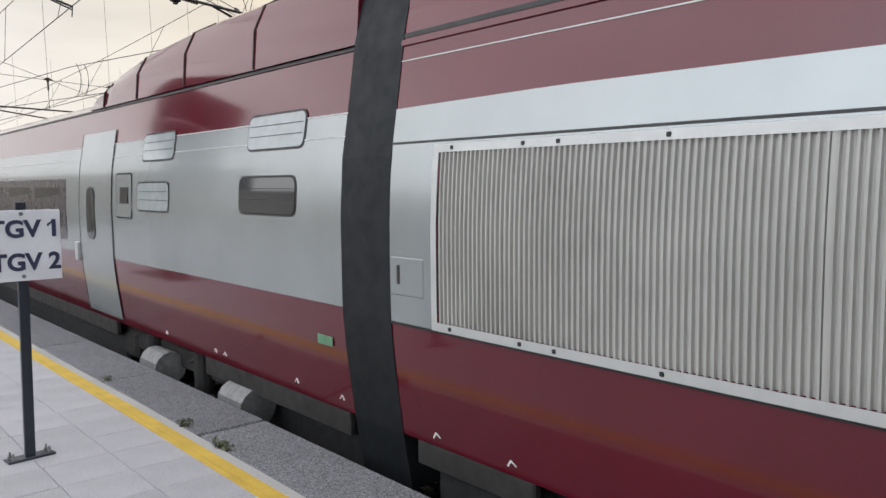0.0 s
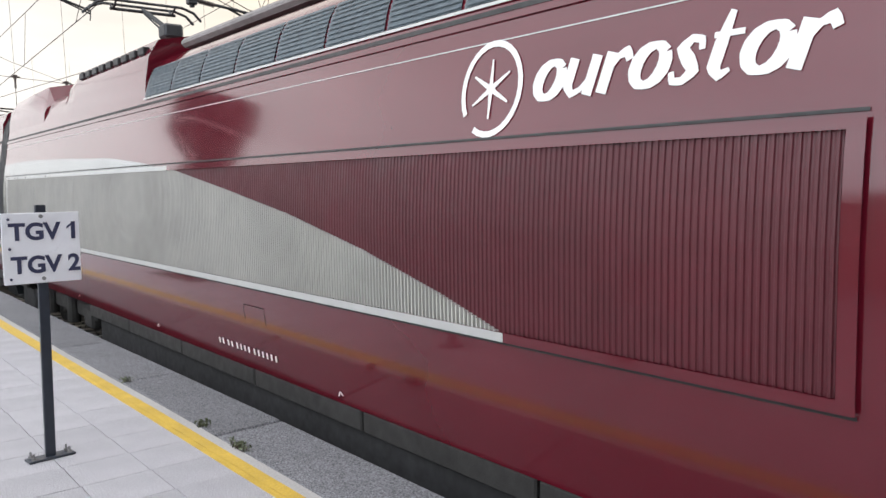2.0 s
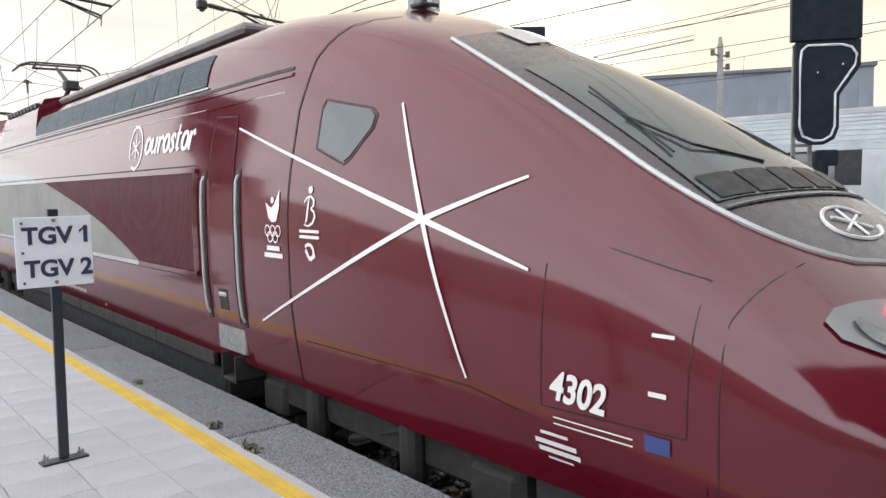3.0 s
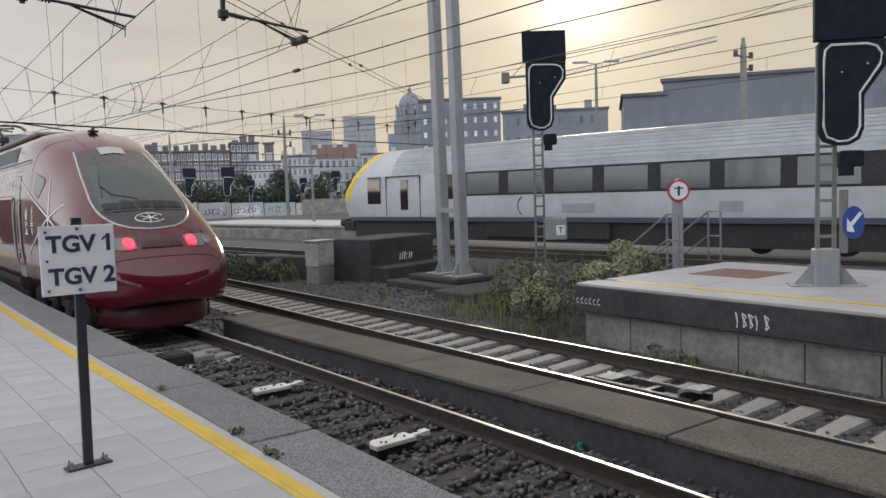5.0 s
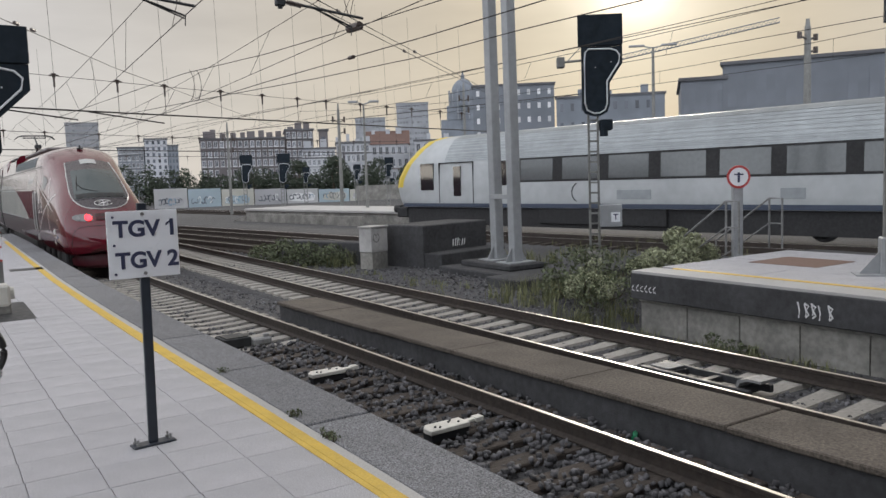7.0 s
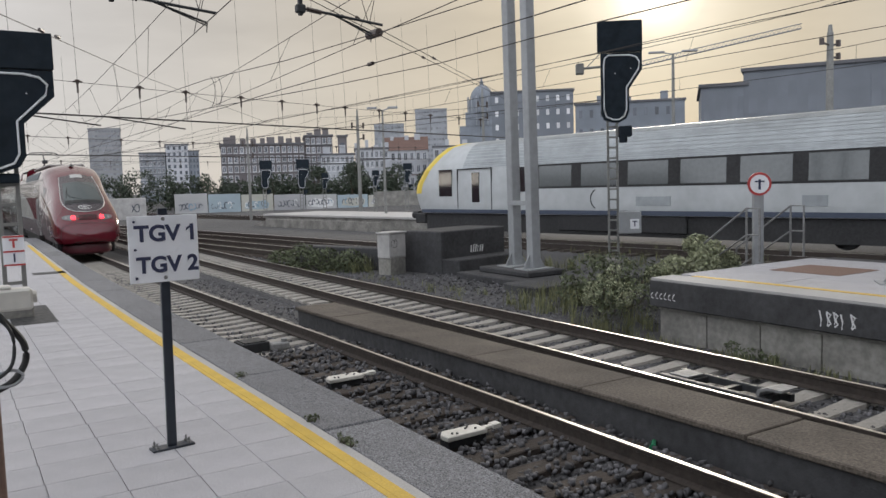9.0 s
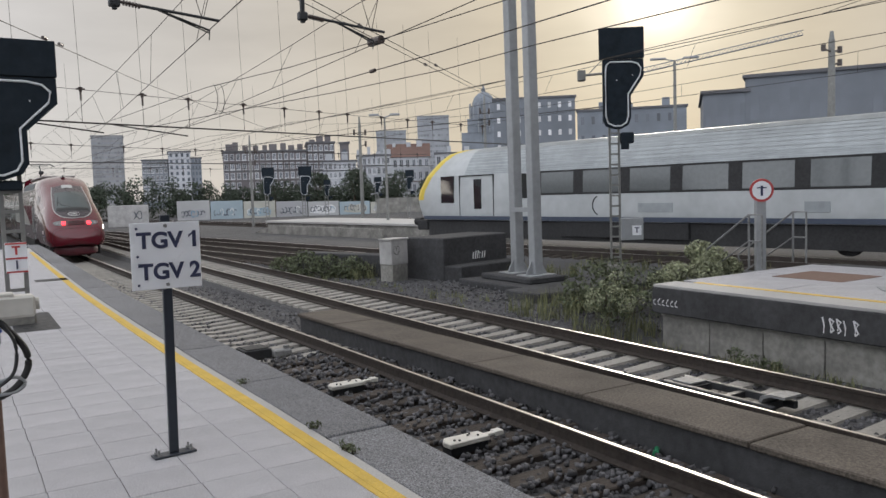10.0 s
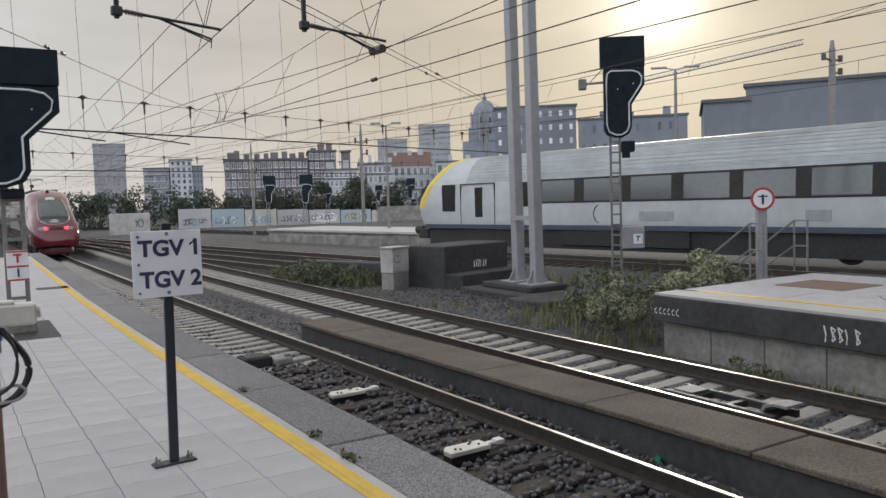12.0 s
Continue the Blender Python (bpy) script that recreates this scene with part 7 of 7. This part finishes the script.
def build_sky_blockers():
    """Unseen dark roof, end wall and gable, added behind the viewer to block skylight."""
    bm = B()
    box(bm, -13.0, 46.0, -60.0, -10.0, 9.0, 9.6)
    thing("ceiling", "unseen dark roof added to block sky light", "ceiling", kind="structure", bm=bm, mat="concrete_dark")
    bm = B()
    box(bm, -13.0, 46.0, -60.6, -60.0, -0.9, 9.6)
    thing("wall_south", "unseen dark end wall closing the added roof", "wall", kind="structure", bm=bm, mat="concrete_dark")
    bm = B()
    box(bm, -13.0, 46.0, -10.0, -9.6, 7.0, 22.0)
    thing("wall_gable", "unseen dark gable added to block sky light", "wall", kind="structure", bm=bm, mat="concrete_dark")


# ---- putting the place together ----
build_ground()
platform = build_platform_one()
track_one = build_track("track_1", 4.28, -15, 110, "railway track beside the platform on timber and concrete sleepers")
track_two = build_track("track_2", 7.75, -15, 110, "second railway track on pale concrete sleepers")
build_low_wall()
platform_two = build_platform_two()
express = [(build_power_car(), 0.0), (build_coach(True), 0.0)]
plain = build_coach(False)
express.append((plain, 19.05))
for k in range(2, 5):
    express.append((copy_thing(plain, pose(0, 0, 0)), 19.05 * k))
build_stop_sign()
build_near_pole()
left_signal = build_signal(0.51, 13.5, 0.0, 0.0, 3.02, 2, "black light signal with white outline at the platform's side", 0.87, False, None, 0.15, 1.75, 1.47)
build_left_signal_extras(left_signal)
right_signal = build_signal(13.08, 6.45, 0.0, 0.0, 3.22, -50, "tall black light signal with white outline on a grey gusseted foot", 0.96, True, None, -0.26)
build_arrow_plate(right_signal)
build_signal(16.27, 16.8, BED, 0.0, 5.28, -36, "black light signal on a lattice mast with an equipment box", 1.12, False, (0.62, 1.35))
build_magnet(4.08, 6.42)
build_magnet(4.08, 9.25)
build_track_gear()
build_weeds()
build_bush((11.2, 12.3, BED), [(-0.5, 0.0, 0.35, 0.4), (-0.2, -0.5, 0.42, 0.45), (0.2, 0.4, 0.55, 0.6), (0.8, -0.6, 0.5, 0.55), (1.0, 0.5, 0.6, 0.55), (-0.6, -1.1, 0.25, 0.35), (0.1, -1.3, 0.3, 0.35)],
           2300, 0.048, "leaf", "straggling green bush beside the platform end", 11)
build_bush((13.2, 11.5, BED), [(-0.9, 0.0, 0.60, 0.30), (-0.3, 0.2, 0.70, 0.32), (0.4, 0.0, 0.74, 0.36), (1.0, 0.3, 0.92, 0.36), (1.4, 0.2, 0.70, 0.3), (1.0, 0.7, 1.08, 0.3)],
           4200, 0.05, "leaf_pale", "pale flowering weeds growing over the platform end", 12)
build_bush((10.2, 22.2, BED), [(0.0, 0.0, 0.3, 0.5), (-0.5, 0.8, 0.35, 0.5), (-0.9, 1.8, 0.4, 0.55), (-1.3, 2.6, 0.3, 0.45)], 2600, 0.06, "leaf", "dark green weeds in front of the low block", 13)
build_bush((10.5, 8.15, BED - 0.36), [(0.0, 0.0, 0.12, 0.14), (0.0, -0.3, 0.16, 0.16), (0.05, -0.55, 0.10, 0.12), (0.1, 0.25, 0.2, 0.12)], 420, 0.03, "leaf", "small weeds at the foot of the platform wall", 14)
tagged(new("grass", grass_mesh("grass", [(9.6, 11.6, 10.6, 13.6, BED, 900, 0.42), (9.7, 10.6, 6.0, 10.6, BED + 0.05, 420, 0.2), (10.6, 15.5, 12.6, 14.2, BED, 700, 0.38), (13.9, 15.6, 17.4, 19.5, BED, 420, 0.4),
                                         (10.0, 12.5, 21.6, 23.2, BED, 520, 0.5), (8.9, 10.4, 14, 24, BED, 420, 0.18), (16.5, 21, 12.5, 22, BED, 900, 0.35)], "grass", 41)),
       "dry green grass and weeds on the ballast", "grass", kind="stuff")
build_bush((10.9, 11.4, BED - 0.1), [(0.0, 0.0, 0.62, 0.22), (0.15, 0.35, 0.75, 0.2), (-0.3, 0.3, 0.55, 0.2), (0.35, -0.2, 0.5, 0.18), (-0.15, -0.4, 0.42, 0.2), (0.5, 0.5, 0.85, 0.16), (-0.55, 0.1, 0.4, 0.16)],
           900, 0.034, "leaf_pale", "loose flowering weed in front of the bush", 15)
build_twin_poles()
build_boxes()
build_steps_and_notice()
build_suburban_train()
build_far_tracks()
build_yard_back()
build_town()

# overhead line of the two near tracks and the yard
build_catenary(3.09, -10, 70, "near overhead lines", 4.70, 6.0, slope=0.0536, phase=16, carrier=(4.0, 0.012), sag=0.25)
build_catenary(6.44, -10, 90, "near overhead lines", 4.70, 6.0, slope=0.0423, phase=16, carrier=(7.1, 0.039), sag=0.25)
build_catenary(14.6, -10, 120, "yard overhead lines", 4.9, 5.5, slope=-0.066, phase=8, carrier=(16.6, -0.08), sag=0.3)
build_catenary(17.6, -10, 120, "yard overhead lines", 4.9, 5.9, slope=-0.050, phase=3, carrier=(17.9, -0.05), sag=0.4)
build_catenary(22.5, 5, 120, "yard overhead lines", 4.7, 5.9, slope=-0.10, phase=3)
build_cantilever(2.66, 15.9, 5.55, 1.95)
build_cantilever(6.30, 15.7, 5.56, 1.9)
build_cross_span("cross_span", (0.5, 34.4, 6.55), (34, 48.5, 6.4), 13, 0.06, "thin cross-span wire with dark insulator hangers", 1.3)
build_cross_span("cross_span", (-4, 60, 6.3), (48, 82, 6.2), 16, 0.3, "taut cross-span wire with insulator hangers", 1.0, True, 0.02)
build_cross_span("cross_span", (-6, 95, 6.0), (60, 118, 6.0), 14, 0.3, "slack cross-span wire with insulator hangers", 1.0, False, 0.025)
build_single_wire([(1.2, 33.5, 5.02), (26.8, 43.5, 5.0), (40, 48.6, 5.0)], "dark taut steering cable across the tracks", 0.035)
build_single_wire([(-4, 62, 4.9), (50, 84, 4.9)], "dark taut steering cable across the yard", 0.04)
build_single_wire([(-1.4, 17.6, 6.5), (1.05, 23.0, 6.5), (6.3, 33.0, 6.5), (12.7, 43.7, 6.5), (26, 66, 6.5)], "thin slanting cross wire", 0.013, ((0.05, 0.05), (0.07, 0.05)))
for dx in (0.0, 0.45):
    build_single_wire([(1.2 + dx, 12.5, 6.5), (6.5 + dx, 17.5, 6.5), (16.65 + dx, 27.05, 6.5), (30 + dx, 39.6, 6.5)], "thin slanting anchor wire", 0.012, ((0.12, 0.04), (0.36, 0.05)))
build_single_wire([(9.55, 0.0, 4.9), (9.40, 9.5, 4.9), (9.26, 15.0, 4.9), (8.75, 23.4, 4.9), (8.32, 37.8, 4.9), (6.0, 95, 4.9)], "contact wire with a long splice", 0.013, ((0.10, 0.05),))
build_single_wire([(9.2, 8.0, 5.3), (8.40, 15.9, 5.3), (7.82, 20.6, 5.3), (6.80, 25.1, 5.3), (4.9, 40, 5.1)], "overlapping carrier wire with a round weight", 0.011, ((0.02, 0.10),))
build_single_wire([(12.1, -2.0, 4.9), (11.2, 8.4, 4.9), (10.75, 13.6, 4.9), (10.67, 17.35, 4.9), (9.87, 22.1, 4.9), (8.34, 28.7, 4.9), (5.5, 42, 4.9)], "overlapping bronze contact wire above the track", 0.012)
build_single_wire([(22.0, 22.0, 4.9), (19.2, 31.3, 4.9), (15.6, 42.9, 4.9), (9.0, 70, 4.9)], "far contact wire crossing the yard", 0.016)
for k, dx in enumerate((0.0, 0.25)):
    build_single_wire([(8.0 + dx + 0.25 * math.sin(a) * 0.8, 29.0, 5.45 + 0.55 * math.cos(a)) for a in np.linspace(0.3, 2.9, 9)], "curved jumper cable between two wires", 0.012)
for x, y in ((0.9, 33.9), (4.6, 35.3)):
    build_single_wire([(x + 1.0, y, 5.0), (x + 4.2, y + 0.8, 4.62)], "short dark registration rod", 0.03)

# lamps, masts and small signals of the yard
build_lamp_post(23.9, 46.2, 0.0, 6.75, 0.10, 1.0, -30)
build_lamp_post(44.2, 40.0, BED, 11.4, 0.16, 1.7, -40)
build_mast(30.2, 63.2, BED, 9.3, 0.17)
build_mast(21.4, 66.7, BED, 7.9, 0.13)
build_mast(39.7, 57.6, BED, 10.8, 0.15)
build_mast(59.1, 37.5, BED, 14.1, 0.34, "stout grey catenary mast with insulators")
for x, y, h, s in ((22.65, 66.2, 2.75, 0.95), (25.6, 65.1, 2.7, 1.0), (27.4, 64.4, 2.2, 0.55), (31.4, 62.5, 2.3, 0.55), (33.9, 61.2, 2.6, 0.7)):
    build_signal(x, y, BED, 0.0, h - BED, -22, "small black yard signal with white outline", s)
for k, (x, y, h) in enumerate(((9, 112, 4.2), (14, 118, 4.6), (20, 122, 4.4), (27, 120, 3.6), (33, 112, 3.8), (38, 108, 5.0), (43, 104, 5.4), (47, 101, 6.0), (52, 98, 5.4), (56, 94, 4.6), (5, 120, 5.0), (17, 125, 5.2))):
    build_tree(x, y, h, 20 + k)
build_hedge("dark green tree belt behind the tracks", -2, 106, 30, 116, 5.6, 31)
build_hedge("ragged green trees in front of the houses", 26, 116, 52, 106, 4.8, 33)
build_hedge("green scrub below the houses", 36, 112, 62, 98, 3.4, 32)
build_reflection_walls()
build_sky_blockers()


# ---- pieces of track and paving ----
SLEEPERS = sleeper_meshes()
lay_sleepers(track_one, -2.0, 60, 0.50, 11.9, SLEEPERS)
lay_sleepers(track_two, -2.0, 70, 0.50, -9, SLEEPERS)
scatter_stones("ballast", [(2.95, 5.55, 3.0, 14.0, 8500, BED - 0.015), (6.1, 10.8, 3.0, 14, 8500, BED - 0.015), (2.95, 6.3, 14.0, 30, 5500, BED - 0.015),
                           (6.3, 10.8, 14, 32, 6500, BED - 0.015), (10.5, 15, 11, 20, 1500, BED + 0.02), (3.0, 5.55, 3.0, 11.9, 2600, BED + 0.06)], "loose grey ballast stones between the rails")


def build_paving():
    bm = B()
    vs = []
    s, c = 0.2133, 0.002
    for z, k in ((-0.03, 0.0), (-0.004, 0.0), (0.0, c)):
        vs.append([bm.verts.new((a * (s - k), b * (s - k), z)) for a, b in ((-1, -1), (1, -1), (1, 1), (-1, 1))])
    for p, q in zip(vs, vs[1:]):
        for k in range(4):
            bm.faces.new((p[k], p[(k + 1) % 4], q[(k + 1) % 4], q[k]))
    bm.faces.new(vs[-1])
    tile = mesh_of(bm, "tile", "tile")
    rng = random.Random(6)
    verts, faces = [], []
    for i in range(25):
        for j in range(-30, 92):
            x, y = 2.075 - 0.215 - i * 0.43, 1.005 + j * 0.43
            x += edge_bow(y)
            z = rng.uniform(-0.0015, 0.001)
            if i == 0:
                z -= 0.001
            if i < 9 and 4 <= j < 37:
                part("tile", tile, "tile", platform, at=pose(x, y, z, rng.uniform(-0.06, 0.06), rng.uniform(-0.06, 0.06), 0))
            elif y < 37:
                k = len(verts)
                h = 0.2133
                verts += [(x - h, y - h, z), (x + h, y - h, z), (x + h, y + h, z), (x - h, y + h, z), (x - h, y - h, -0.03), (x + h, y - h, -0.03), (x + h, y + h, -0.03), (x - h, y + h, -0.03)]
                faces += [(k, k + 1, k + 2, k + 3), (k, k + 4, k + 5, k + 1), (k + 1, k + 5, k + 6, k + 2), (k + 2, k + 6, k + 7, k + 3), (k + 3, k + 7, k + 4, k)]
    tagged(part("paving", flat_mesh("paving", verts, faces, "tile"), "tile", platform), "pale square paving tiles", kind="stuff")
    bm = B()
    box(bm, 0.0, 0.545, 0.008, 2.112, -0.22, 0.004, 0.012)
    slab = mesh_of(bm, "edge_slab", "slab")
    for k in range(-8, 16):
        part("edge_slab", slab, "slab", platform, at=pose(2.250 + rng.uniform(-0.003, 0.003) + edge_bow(5.47 + k * 2.12), 5.47 + k * 2.12, rng.uniform(-0.004, 0.003), 0, 0,
                                                     -math.degrees(math.atan2(edge_bow(7.59 + k * 2.12) - edge_bow(5.47 + k * 2.12), 2.12))))


build_paving()


def motions():
    for car, ahead in express:
        walk(car, [(t, pose(TRAIN_X + float(np.interp(s, TRAIN_BEND[0], TRAIN_BEND[1])), s + ahead, RAIL + dip(s - 15))) for t, s in TRAIN_S])


motions()
